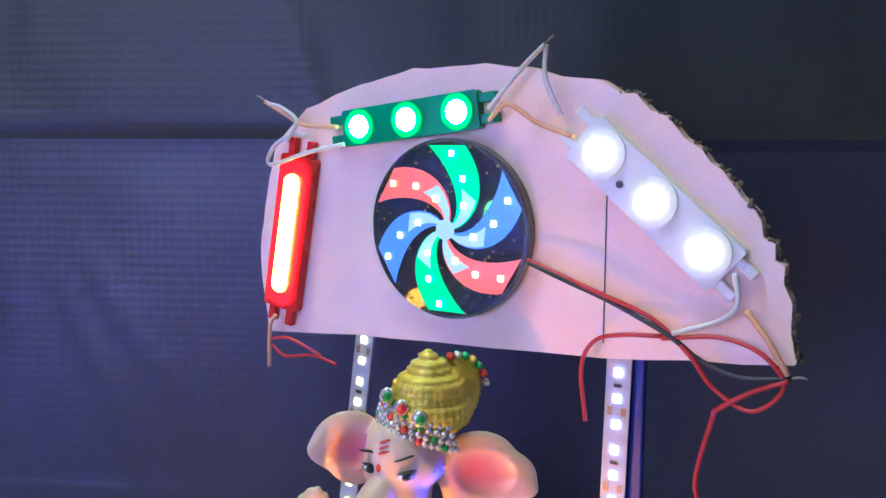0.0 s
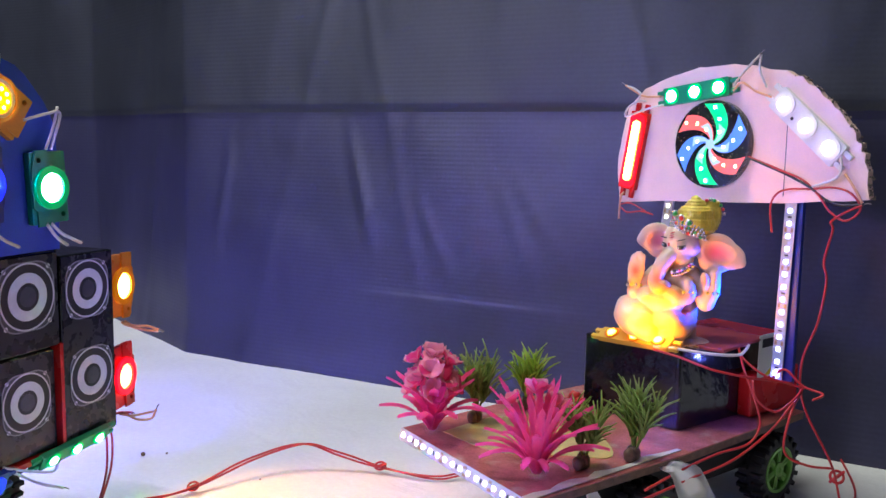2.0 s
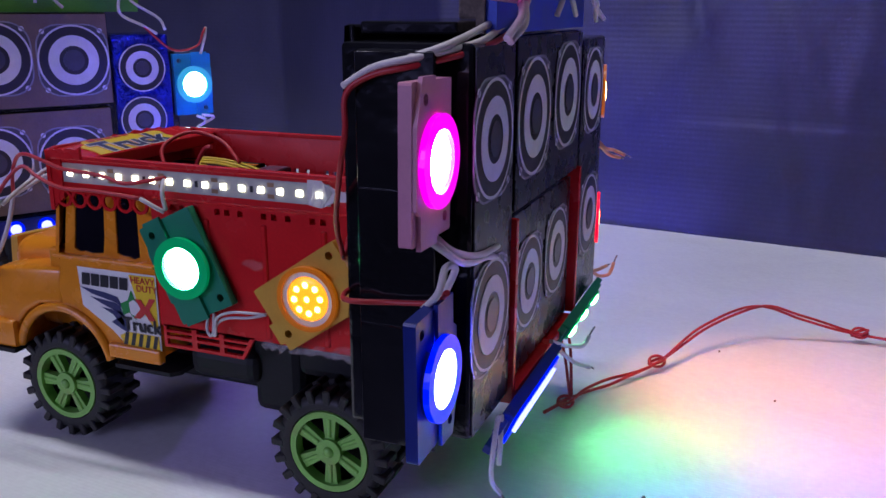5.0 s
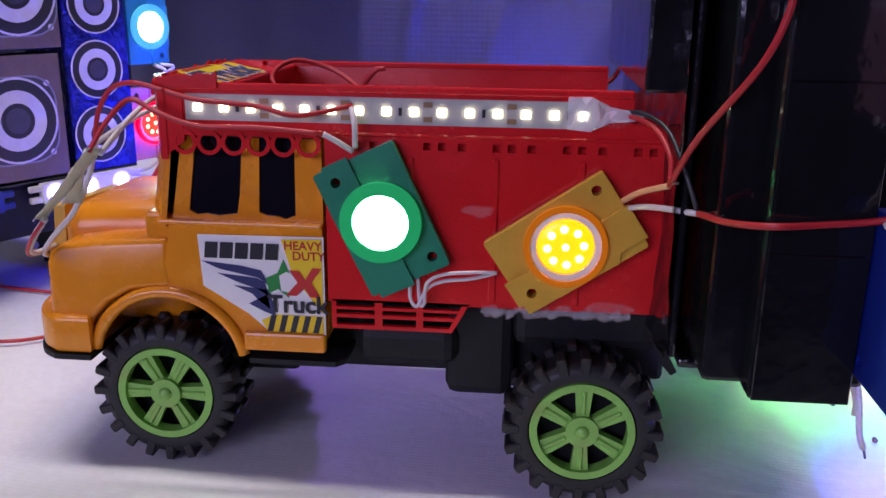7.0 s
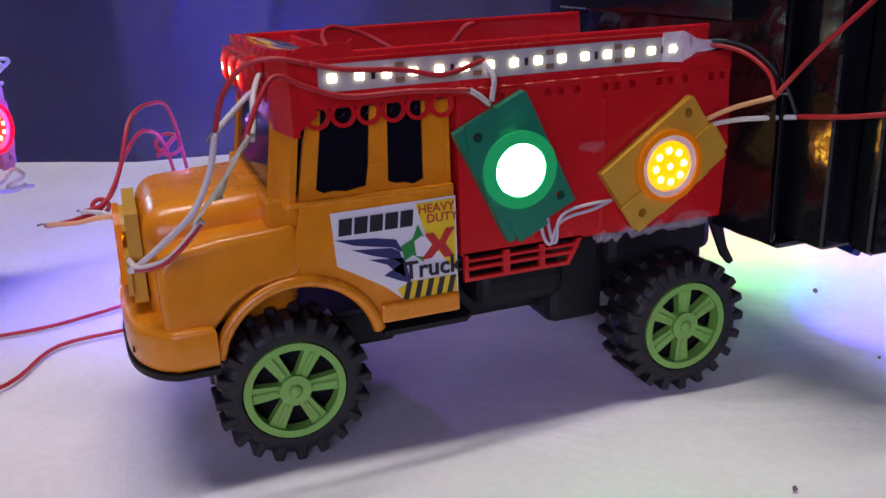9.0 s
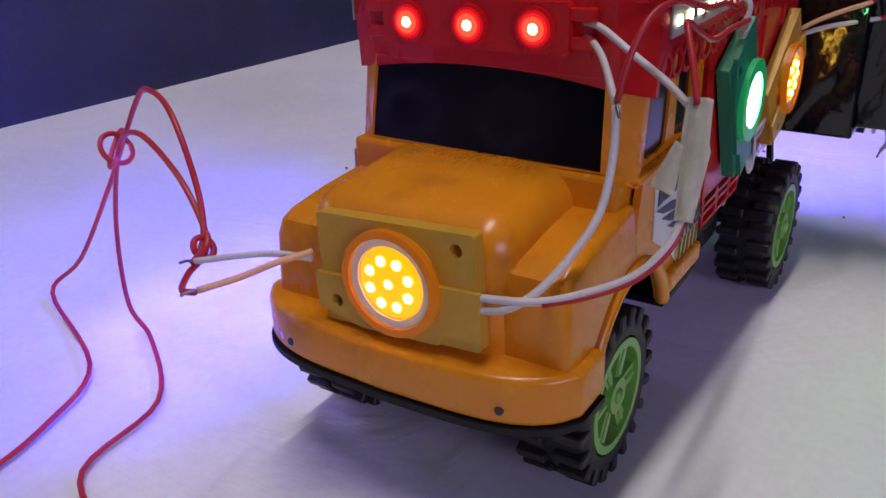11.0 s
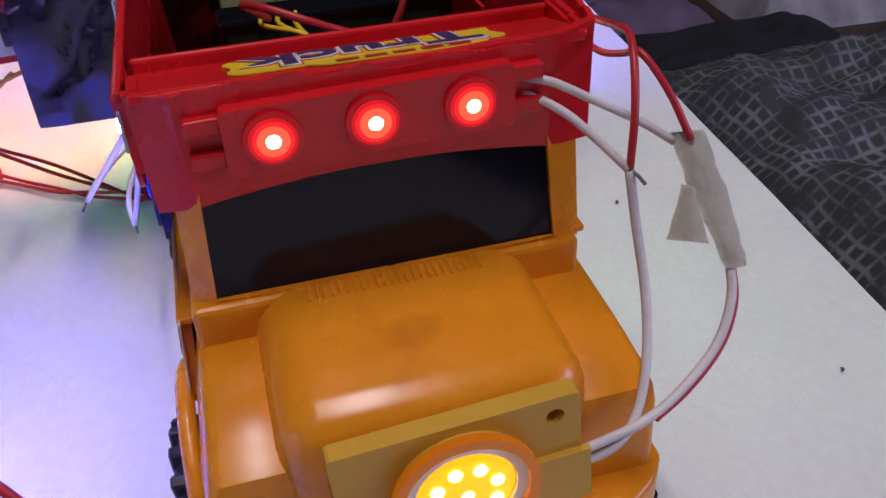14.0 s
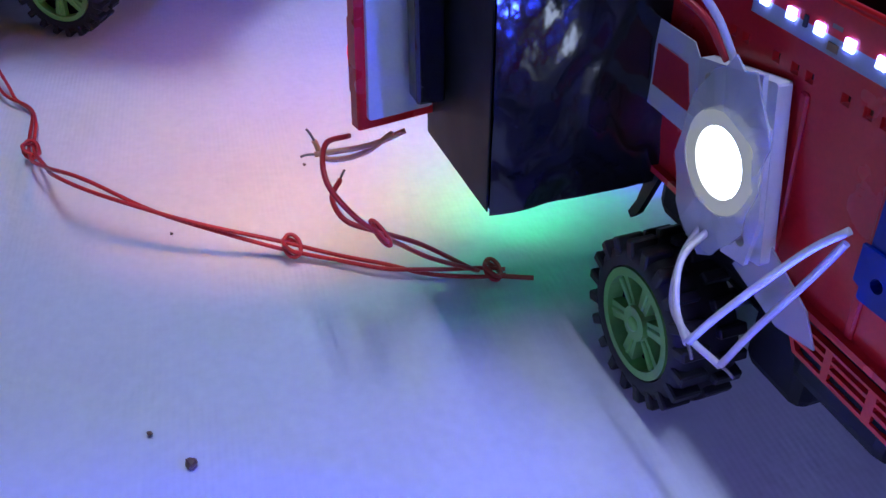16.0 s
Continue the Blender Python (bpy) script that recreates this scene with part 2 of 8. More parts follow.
M = dict(
    black_sheet_top=woven("greyish_black_woven_sheet", (0.028, 0.031, 0.038), 0.45, 0.0045, 0.00012, 0.25, 0.006, True),
    table=woven("white_woven_sheet", (0.74, 0.74, 0.73), 0.62, 0.0020, 0.00005, 0.09, 0.005),
    black_sheet=woven("black_woven_sheet", (0.030, 0.029, 0.062), 0.42, 0.0045, 0.00012, 0.25, 0.006, True),
    orange=mat("orange_plastic", (0.76, 0.262, 0.008), 0.26, var=0.06, bump=0.04, stain=(0.50, 0.15, 0.01)),
    red=mat("red_plastic", (0.62, 0.014, 0.016), 0.26, var=0.14, scale=40, bump=0.08, spec=0.4, coat=0.1),
    tyre=mat("black_tyre_rubber", (0.014, 0.014, 0.015), 0.5, var=0.3, bump=0.2, spec=0.35, stain=(0.040, 0.028, 0.020)),
    lime=mat("lime_plastic", (0.20, 0.46, 0.08), 0.35, var=0.1, bump=0.05, stain=(0.25, 0.22, 0.08)),
    chassis=mat("black_plastic", (0.009, 0.010, 0.011), 0.55, var=0.3, bump=0.1, spec=0.25),
    windowm=mat("dark_window_film", (0.006, 0.005, 0.010), 0.12, var=0.2, bump=0.0, spec=0.3),
    tape=mat("black_shiny_tape", (0.007, 0.007, 0.009), 0.12, var=0.4, scale=26, bump=0.5, fine=60, coat=0.15),
    print=mat("printed_dark_paper", (0.020, 0.020, 0.027), 0.28, var=0.2, scale=120, bump=0.05, spec=0.5),
    brown=mat("brown_printed_paper", (0.16, 0.11, 0.09), 0.45, var=0.25, scale=70, bump=0.05),
    cone=mat("printed_grey_cone", (0.70, 0.69, 0.76), 0.45, var=0.10, scale=150, bump=0.03),
    dim=mat("printed_dark_cone", (0.055, 0.055, 0.068), 0.32, var=0.2, scale=150, bump=0.03),
    line=mat("printed_pale_line", (0.26, 0.26, 0.30), 0.4, var=0.3, scale=150, bump=0.0),
    black=mat("printed_black", (0.018, 0.018, 0.022), 0.4, var=0.2),
    foil=mat("blue_crinkled_foil", (0.02, 0.03, 0.35), 0.2, metal=0.6, var=0.5, scale=160, bump=1.0, fine=420),
    bluecard=mat("blue_painted_cardboard", (0.025, 0.065, 0.50), 0.55, var=0.2, scale=40, bump=0.2),
    greencard=mat("green_painted_cardboard", (0.10, 0.34, 0.03), 0.6, var=0.18, scale=45, bump=0.2),
    pinkcard=mat("pale_pink_thermocol", (0.88, 0.62, 0.54), 0.6, var=0.08, scale=50, bump=0.15),
    edge=mat("torn_board_edge", (0.13, 0.10, 0.08), 0.8, var=0.5, scale=300, bump=0.8),
    magenta=mat("pink_plastic", (0.62, 0.26, 0.36), 0.4, var=0.08, bump=0.05),
    mblue=mat("blue_plastic", (0.004, 0.016, 0.19), 0.38, var=0.1, bump=0.05),
    mgreen=mat("green_plastic", (0.006, 0.20, 0.105), 0.38, var=0.1, bump=0.05),
    myellow=mat("yellow_plastic", (0.60, 0.34, 0.03), 0.4, var=0.08, bump=0.05),
    mwhite=mat("white_plastic", (0.72, 0.70, 0.66), 0.45, var=0.08, bump=0.05),
    mcyan=mat("cyan_plastic", (0.02, 0.30, 0.45), 0.4, var=0.1, bump=0.05),
    morange=mat("orange_module_plastic", (0.75, 0.25, 0.02), 0.4, var=0.1, bump=0.05),
    strip=mat("white_strip_board", (0.38, 0.38, 0.37), 0.4, var=0.1, scale=200, bump=0.04),
    copper=mat("copper_pad", (0.30, 0.19, 0.10), 0.4, metal=0.4, var=0.1),
    glue=clear("dull_dried_glue", (0.75, 0.72, 0.72), 0.3, 0.22),
    cloudy=clear("cloudy_clear_tape", (0.80, 0.80, 0.84), 0.22, 0.42),
    resin=clear("clear_resin", (0.9, 0.9, 0.88), 0.06, 0.05),
    wire_red=mat("red_wire", (0.46, 0.02, 0.025), 0.4, var=0.15, bump=0.05),
    wire_white=mat("white_wire", (0.62, 0.57, 0.55), 0.45, var=0.15, bump=0.05),
    wire_black=mat("black_wire", (0.02, 0.02, 0.025), 0.4, var=0.2),
    wire_orange=mat("pale_orange_wire", (0.70, 0.36, 0.18), 0.45, var=0.15),
    solder=mat("bare_wire_end", (0.25, 0.22, 0.20), 0.4, metal=0.7),
    masking=mat("white_paper_tape", (0.66, 0.63, 0.55), 0.6, var=0.12, scale=120, bump=0.4),
    paper=mat("white_sticker", (0.78, 0.77, 0.74), 0.35, var=0.05),
    yellow=mat("yellow_ink", (0.82, 0.58, 0.02), 0.35, var=0.06),
    ink=mat("black_ink", (0.02, 0.02, 0.025), 0.35, var=0.1),
    navy=mat("navy_ink", (0.03, 0.035, 0.12), 0.35, var=0.1),
    redink=mat("red_ink", (0.52, 0.03, 0.025), 0.35, var=0.1),
    greenink=mat("green_ink", (0.02, 0.25, 0.05), 0.35, var=0.1),
    statue=mat("painted_ivory_statue", (0.85, 0.66, 0.46), 0.35, var=0.1, scale=60, bump=0.05),
    statue_gold=mat("painted_gold", (0.66, 0.50, 0.07), 0.42, metal=0.25, var=0.25, scale=200, bump=0.5),
    silver=mat("painted_silver", (0.62, 0.60, 0.62), 0.25, metal=0.7, var=0.2, scale=300),
    wood=mat("rough_wood_block", (0.42, 0.22, 0.07), 0.6, var=0.3, scale=70, bump=0.3),
    pink=mat("pink_plastic_petal", (0.95, 0.10, 0.34), 0.4, var=0.18, scale=120, bump=0.05),
    palepink=mat("pale_pink_petal", (0.98, 0.48, 0.58), 0.4, var=0.15, scale=120),
    leaf=mat("green_plastic_leaf", (0.36, 0.46, 0.13), 0.35, var=0.35, scale=160),
    leaf2=mat("light_green_plastic_leaf", (0.46, 0.62, 0.08), 0.45, var=0.3, scale=160),
    stone=mat("brown_plant_foot", (0.16, 0.09, 0.06), 0.5, var=0.5, scale=300, bump=0.6),
    turf=mat("pinkish_platform_paper", (0.42, 0.13, 0.11), 0.22, var=0.5, scale=60, bump=0.5, stain=(0.56, 0.46, 0.30)),
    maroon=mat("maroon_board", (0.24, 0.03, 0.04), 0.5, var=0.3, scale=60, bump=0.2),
    sand=mat("sand_paper", (0.50, 0.40, 0.16), 0.4, var=0.25, scale=90, bump=0.15, stain=(0.34, 0.17, 0.10)),
    card=mat("corrugated_cardboard", (0.16, 0.09, 0.06), 0.8, var=0.4, scale=200, bump=0.5),
    disc=mat("glossy_black_disc", (0.012, 0.010, 0.012), 0.10, metal=0.3, var=0.5, scale=300, bump=0.7, fine=1500, coat=0.5),
    cloth_check=checked("grey_checked_cloth_print", (0.050, 0.055, 0.053), (0.20, 0.215, 0.205), 0.015),
    cloth_grey=mat("grey_checked_cloth", (0.15, 0.15, 0.15), 0.9, var=0.5, scale=22, bump=0.4),
    cloth_pale=mat("pale_crumpled_cloth", (0.34, 0.33, 0.32), 0.9, var=0.5, scale=18, bump=0.4),
    cloth_black=mat("black_cloth", (0.012, 0.012, 0.013), 0.9, var=0.4, scale=18),
    cloth_purple=mat("purple_cloth", (0.12, 0.09, 0.13), 0.9, var=0.4, scale=18),
    plaster=mat("dark_room_plaster", (0.10, 0.10, 0.11), 0.9, var=0.15, scale=4),
    floorm=mat("dark_room_floor", (0.03, 0.03, 0.03), 0.7, var=0.3, scale=6),
    wood_dark=mat("dark_table_wood", (0.06, 0.035, 0.02), 0.5, var=0.3, scale=12),
)
for key in ("tape", "foil"):
    for nd in M[key].node_tree.nodes:
        if nd.type == "BUMP":
            nd.inputs["Distance"].default_value = 0.004
for key, colour in (("pink", (1.0, 0.20, 0.50)), ("palepink", (1.0, 0.55, 0.60)), ("leaf", (0.36, 0.48, 0.10)), ("leaf2", (0.45, 0.62, 0.08))):
    nt = M[key].node_tree
    tr = nt.nodes.new("ShaderNodeBsdfTranslucent")
    tr.inputs["Color"].default_value = (*colour, 1)
    mx = nt.nodes.new("ShaderNodeMixShader")
    mx.inputs[0].default_value = 0.5
    nt.links.new(nt.nodes["Principled BSDF"].outputs[0], mx.inputs[1])
    nt.links.new(tr.outputs[0], mx.inputs[2])
    nt.links.new(mx.outputs[0], nt.nodes["Material Output"].inputs[0])
G = dict(
    white=glow("lit_white", (1.0, 0.96, 0.90), 8), warm=glow("lit_warm_white", (1.0, 0.93, 0.55), 5),
    cool=glow("lit_cool_white", (0.30, 0.34, 1.0), 15), violet=glow("lit_violet_white", (0.62, 0.48, 1.0), 14),
    green=glow("lit_green", (0.22, 1.0, 0.38), 45), blue=glow("lit_blue", (0.13, 0.15, 1.0), 420), bluebar=glow("lit_blue_bar", (0.24, 0.26, 1.0), 3.2), greenbar=glow("lit_green_bar", (0.12, 1.0, 0.22), 60),
    magenta=glow("lit_magenta", (1.0, 0.30, 0.92), 40), orange=glow("lit_orange", (1.0, 0.42, 0.05), 40),
    red=glow("lit_red", (1.0, 0.12, 0.04), 14), pink=glow("lit_pink", (1.0, 0.42, 0.72), 3),
    cyan=glow("lit_cyan", (0.45, 1.0, 0.85), 30), bluedim=glow("lit_dim_blue", (0.30, 0.28, 1.0), 2.0),
    amber=glow("lit_amber", (1.0, 0.42, 0.02), 18), hot=glow("lit_yellow_core", (1.0, 0.62, 0.06), 14),
    # red light spread round the visor lenses, built into glowing discs
    visor=glow("halo_disc_outer", (1.0, 0.005, 0.012), 0.10), visor2=glow("halo_disc_mid", (1.0, 0.008, 0.012), 0.35),
    visor3=glow("halo_disc_inner", (1.0, 0.012, 0.012), 0.9), halo=glow("glowing_visor_halo", (1.0, 0.04, 0.015), 2.4),
    core=glow("lit_pale_core", (1.0, 0.66, 0.30), 7),
    rim_green=glow("glowing_green_rim", (0.0, 0.9, 0.26), 0.10), rim_blue=glow("glowing_blue_rim", (0.0, 0.01, 1.0), 0.9),
    rim_magenta=glow("glowing_magenta_rim", (1.0, 0.0, 0.75), 0.8), rim_orange=glow("glowing_orange_rim", (1.0, 0.26, 0.0), 0.16),
    lens_orange=glow("glowing_orange_lens", (1.0, 0.27, 0.0), 1.6), lens_red=glow("glowing_red_lens", (1.0, 0.03, 0.01), 1.3),
    lens_pink=glow("glowing_pink_lens", (0.9, 0.25, 0.6), 0.7), lens_blue=glow("glowing_blue_lens", (0.10, 0.08, 0.9), 0.7),
    rim_red=glow("glowing_red_rim", (1.0, 0.0, 0.01), 2.0), rim_white=glow("glowing_white_rim", (1.0, 0.9, 0.6), 0.25),
    rim_cyan=glow("glowing_cyan_rim", (0.1, 0.75, 0.95), 0.3), rim_pink=glow("glowing_pink_rim", (0.8, 0.2, 0.5), 0.2),
    blade_green=glow("lit_green_blade", (0.02, 0.70, 0.24), 0.62), blade_blue=glow("lit_blue_blade", (0.08, 0.20, 0.92), 0.66),
    blade_white=glow("lit_pale_blade", (0.45, 0.62, 0.85), 0.5), blade_red=glow("lit_red_blade", (0.92, 0.12, 0.12), 0.62),
)


# ---------------------------------------------------------------- mesh helpers
def V(*a):
    return Vector(a)


def thing(name, at, label, category, group="", kind="", m=None):
    ob = new(name)
    ob.empty_display_size = 0.01
    ob.matrix_world = m if m is not None else Matrix.Translation(at)
    bpy.context.view_layer.update()
    return tagged(ob, label, category, group, kind)


def part(name, bm, material, parent, label="", smooth=False, local=False):
    """Links bm (in world places, or in the parent's own) as one mesh under parent."""
    top = Matrix.Identity(4)
    p = parent
    while p is not None:
        top = p.matrix_basis @ top
        p = p.parent
    if not local:
        bm.transform(top.inverted())
    me = bpy.data.meshes.new(name)
    bmesh.ops.recalc_face_normals(bm, faces=bm.faces)
    bm.to_mesh(me)
    bm.free()
    for s in material if isinstance(material, (list, tuple)) else [material]:
        me.materials.append(s)
    if smooth:
        for f in me.polygons:
            f.use_smooth = True
        me.set_sharp_from_angle(angle=radians(40))
    ob = new(name, me)
    ob.parent = parent
    if label:
        ob["label"] = label
    return ob


def solid(name, bm, material, label, category, group="", kind="", smooth=False):
    """One mesh that is a thing by itself."""
    ob = part(name, bm, material, None, smooth=smooth, local=True)
    return tagged(ob, label, category, group, kind)


def again(ob, parent):
    """The same part (with its own parts) once more, under another parent."""
    c = ob.copy()
    scene.collection.objects.link(c)
    c.parent = parent
    for k in ob.children:
        again(k, c)
    return c


def NB():
    return bmesh.new()


def box(bm, lo, hi, bev=0.0, seg=2, m=None):
    r = bmesh.ops.create_cube(bm, size=1.0)
    vs = r["verts"]
    lo, hi = Vector(lo), Vector(hi)
    for v in vs:
        v.co = Vector([(lo[i] + hi[i]) / 2 + v.co[i] * (hi[i] - lo[i]) for i in range(3)])
    if bev:
        es = list({e for v in vs for e in v.link_edges})
        r = bmesh.ops.bevel(bm, geom=es, offset=bev, segments=seg, profile=0.5, affect="EDGES", clamp_overlap=True)
        vs = list({v for f in r["faces"] for v in f.verts} | {v for v in vs if v.is_valid})
    if m is not None:
        bmesh.ops.transform(bm, matrix=m, verts=vs)
    return bm


def rod(bm, a, b, r, r2=None, seg=16, caps=True):
    a, b = Vector(a), Vector(b)
    d = b - a
    rot = d.to_track_quat("Z", "Y").to_matrix().to_4x4()
    bmesh.ops.create_cone(bm, cap_ends=caps, segments=seg, radius1=r, radius2=r if r2 is None else r2, depth=d.length,
                          matrix=Matrix.Translation((a + b) / 2) @ rot)
    return bm


def ball(bm, c, r, m=None, u=16, v=10, mi=0):
    r = (r, r, r) if isinstance(r, (int, float)) else r
    mm = Matrix.Translation(c) @ (m if m is not None else Matrix.Identity(4)) @ Matrix.Diagonal((*r, 1))
    out = bmesh.ops.create_uvsphere(bm, u_segments=u, v_segments=v, radius=1.0, matrix=mm)
    for f in {f for x in out["verts"] for f in x.link_faces}:
        f.material_index = mi
        f.smooth = True
    return bm


def plate(bm, outer, holes=(), thick=0.001, m=None, mi=0):
    """A flat piece: its outline (and holes) lie in the local xy plane, its thickness goes along +z."""
    edges = []
    new_v = []
    for loop in (outer, *holes):
        vs = [bm.verts.new((x, y, 0)) for x, y in loop]
        new_v += vs
        edges += [bm.edges.new((vs[i], vs[(i + 1) % len(vs)])) for i in range(len(vs))]
    r = bmesh.ops.triangle_fill(bm, edges=edges, use_beauty=True, use_dissolve=False)
    faces = [g for g in r["geom"] if isinstance(g, bmesh.types.BMFace)]
    ext = bmesh.ops.extrude_face_region(bm, geom=faces)
    up = [g for g in ext["geom"] if isinstance(g, bmesh.types.BMVert)]
    bmesh.ops.translate(bm, verts=up, vec=(0, 0, thick))
    allv = new_v + up
    for f in {f for v in allv for f in v.link_faces}:
        f.material_index = mi
    if m is not None:
        bmesh.ops.transform(bm, matrix=m, verts=allv)
    return bm


def circle(cx, cy, r, seg=32, r2=None, a0=0, a1=360):
    full = abs(a1 - a0) >= 360
    k = seg if full else seg + 1
    return [(cx + r * math.cos(radians(a0 + (a1 - a0) * i / seg)), cy + (r2 or r) * math.sin(radians(a0 + (a1 - a0) * i / seg))) for i in range(k)]


def rrect(w, h, r, seg=5, cx=0, cy=0):
    pts = []
    for sx, sy, a in ((1, 1, 0), (-1, 1, 90), (-1, -1, 180), (1, -1, 270)):
        pts += circle(cx + sx * (w / 2 - r), cy + sy * (h / 2 - r), r, seg, a0=a, a1=a + 90)
    return pts


def smooth_path(pts, k=6):
    pts = [Vector(p) for p in pts]
    if len(pts) < 3:
        return pts
    ext = [2 * pts[0] - pts[1], *pts, 2 * pts[-1] - pts[-2]]
    out = []
    for i in range(1, len(ext) - 2):
        a, b, c, d = ext[i - 1 : i + 3]
        for j in range(k):
            t = j / k
            out.append(0.5 * (2 * b + (c - a) * t + (2 * a - 5 * b + 4 * c - d) * t * t + (3 * b - a - 3 * c + d) * t ** 3))
    out.append(pts[-1])
    return out


def tube(bm, pts, r, seg=7, k=6, r_end=None):
    path = smooth_path(pts, k)
    rings = []
    side = None
    for i, p in enumerate(path):
        d = (path[min(i + 1, len(path) - 1)] - path[max(i - 1, 0)]).normalized()
        if side is None:
            side = d.orthogonal().normalized()
        side = (side - d * side.dot(d))
        side = side.normalized() if side.length > 1e-6 else d.orthogonal().normalized()
        up = d.cross(side)
        rad = r if r_end is None else r + (r_end - r) * i / (len(path) - 1)
        rings.append([bm.verts.new(p + rad * (side * math.cos(2 * math.pi * j / seg) + up * math.sin(2 * math.pi * j / seg))) for j in range(seg)])
    for a, b in zip(rings, rings[1:]):
        for j in range(seg):
            f = bm.faces.new((a[j], a[(j + 1) % seg], b[(j + 1) % seg], b[j]))
            f.smooth = True
    bm.faces.new(rings[0][::-1])
    bm.faces.new(rings[-1])
    return bm


def frame_m(at, xdir, normal):
    """A local frame: x along xdir, z along normal."""
    z = Vector(normal).normalized()
    x = Vector(xdir)
    x = (x - z * x.dot(z)).normalized()
    y = z.cross(x)
    m = Matrix((x, y, z)).transposed().to_4x4()
    m.translation = at
    return m


def shift_since(before, v):
    """Moves every top-level thing made since before."""
    for ob in scene.collection.objects:
        if ob.parent is None and ob.name not in before and ob.type != "CAMERA":
            ob.matrix_basis = Matrix.Translation(v) @ ob.matrix_basis
    bpy.context.view_layer.update()


def so_far():
    return {ob.name for ob in scene.collection.objects}


def letters(name, text, size, m, material, parent, bold=0.0, thick=0.0002, align="CENTER", shear=0.0):
    cu = bpy.data.curves.new(name, "FONT")
    cu.body, cu.size, cu.align_x, cu.align_y = text, size, align, "CENTER"
    cu.extrude, cu.offset, cu.shear, cu.resolution_u = thick, bold, shear, 3
    tmp = bpy.data.objects.new(name, cu)
    scene.collection.objects.link(tmp)
    me = bpy.data.meshes.new_from_object(tmp.evaluated_get(bpy.context.evaluated_depsgraph_get()))
    bpy.data.objects.remove(tmp)
    bm = NB()
    bm.from_mesh(me)
    bpy.data.meshes.remove(me)
    bm.transform(m)
    return part(name, bm, material, parent)


# ---------------------------------------------------------------- setting
def wall_y(x):
    """The line along which the black sheet meets the table."""
    return 0.525 - 0.12 * x + 0.45 * max(0.0, -0.03 - x) * (1 if x > -0.3 else 0.27 / max(0.27, -0.03 - x))


def edge_y(x):
    """The free edge of the table, on the camera's side."""
    return -0.129 - 0.090 * x


def grid_sheet(us, vs, place, uv):
    bm = NB()
    lay = bm.loops.layers.uv.new("UVMap")
    rows = [[bm.verts.new(place(u, v)) for v in vs] for u in us]
    for i in range(len(us) - 1):
        for j in range(len(vs) - 1):
            f = bm.faces.new((rows[i][j], rows[i + 1][j], rows[i + 1][j + 1], rows[i][j + 1]))
            f.smooth = True
            for lp, (a, b) in zip(f.loops, ((i, j), (i + 1, j), (i + 1, j + 1), (i, j + 1))):
                lp[lay].uv = uv(us[a], vs[b])
    return bm


def span(a, b, n):
    return [a + (b - a) * i / n for i in range(n + 1)]


def wrinkle(u, y):
    """Long shallow creases of the loose sheet, strongest along its free edge."""
    near = math.exp(-((y + 0.09) / 0.10) ** 2)
    a = 1 - 2 * abs(noise.noise(V(u * 7 + y * 9, y * 13 - u * 3, 4.2)))
    b = 1 - 2 * abs(noise.noise(V(u * 15 - y * 6, y * 19 + u * 4, 9.1)))
    return (0.35 + 1.3 * near) * (a * a * a * 0.8 + b * b * b * 0.45)


def table_place(u, v):
    y0, y1 = edge_y(u), wall_y(u) + 0.06
    y = y0 + (y1 - y0) * v
    z = 0.0009 * noise.noise(V(u * 9, y * 9, 1.3)) * min(1, 1.2 - v)
    z += 0.0011 * wrinkle(u, y) * min(1, 4 * v + 0.3) * min(1, 1.2 - v)
    return (u, y, z - 0.0012)


bm = grid_sheet(span(-0.75, 1.15, 260), span(0, 1, 110), table_place, lambda u, v: (u, v * 0.7))
tagged(part("table_cloth", bm, M["table"], None, local=True), "white woven plastic sheet spread over the table top", "tablecloth", kind="structure")

bm = NB()
pts = [(-0.74, edge_y(-0.74) + 0.004), (1.14, edge_y(1.14) + 0.004), (1.14, wall_y(1.14) + 0.05), (-0.74, wall_y(-0.74) + 0.05)]
plate(bm, pts, thick=0.03, m=Matrix.Translation((0, 0, -0.036)))
table = thing("table", (0.2, 0.2, -0.75), "dark wooden table under the white sheet", "table")
part("table_top", bm, M["wood_dark"], table)
for x in (-0.65, 1.05):
    for s in (0, 1):
        y = edge_y(x) + 0.06 if s == 0 else wall_y(x)
        part("leg", box(NB(), (x - 0.025, y - 0.025, -0.75), (x + 0.025, y + 0.025, -0.036), 0.003), M["wood_dark"], table)


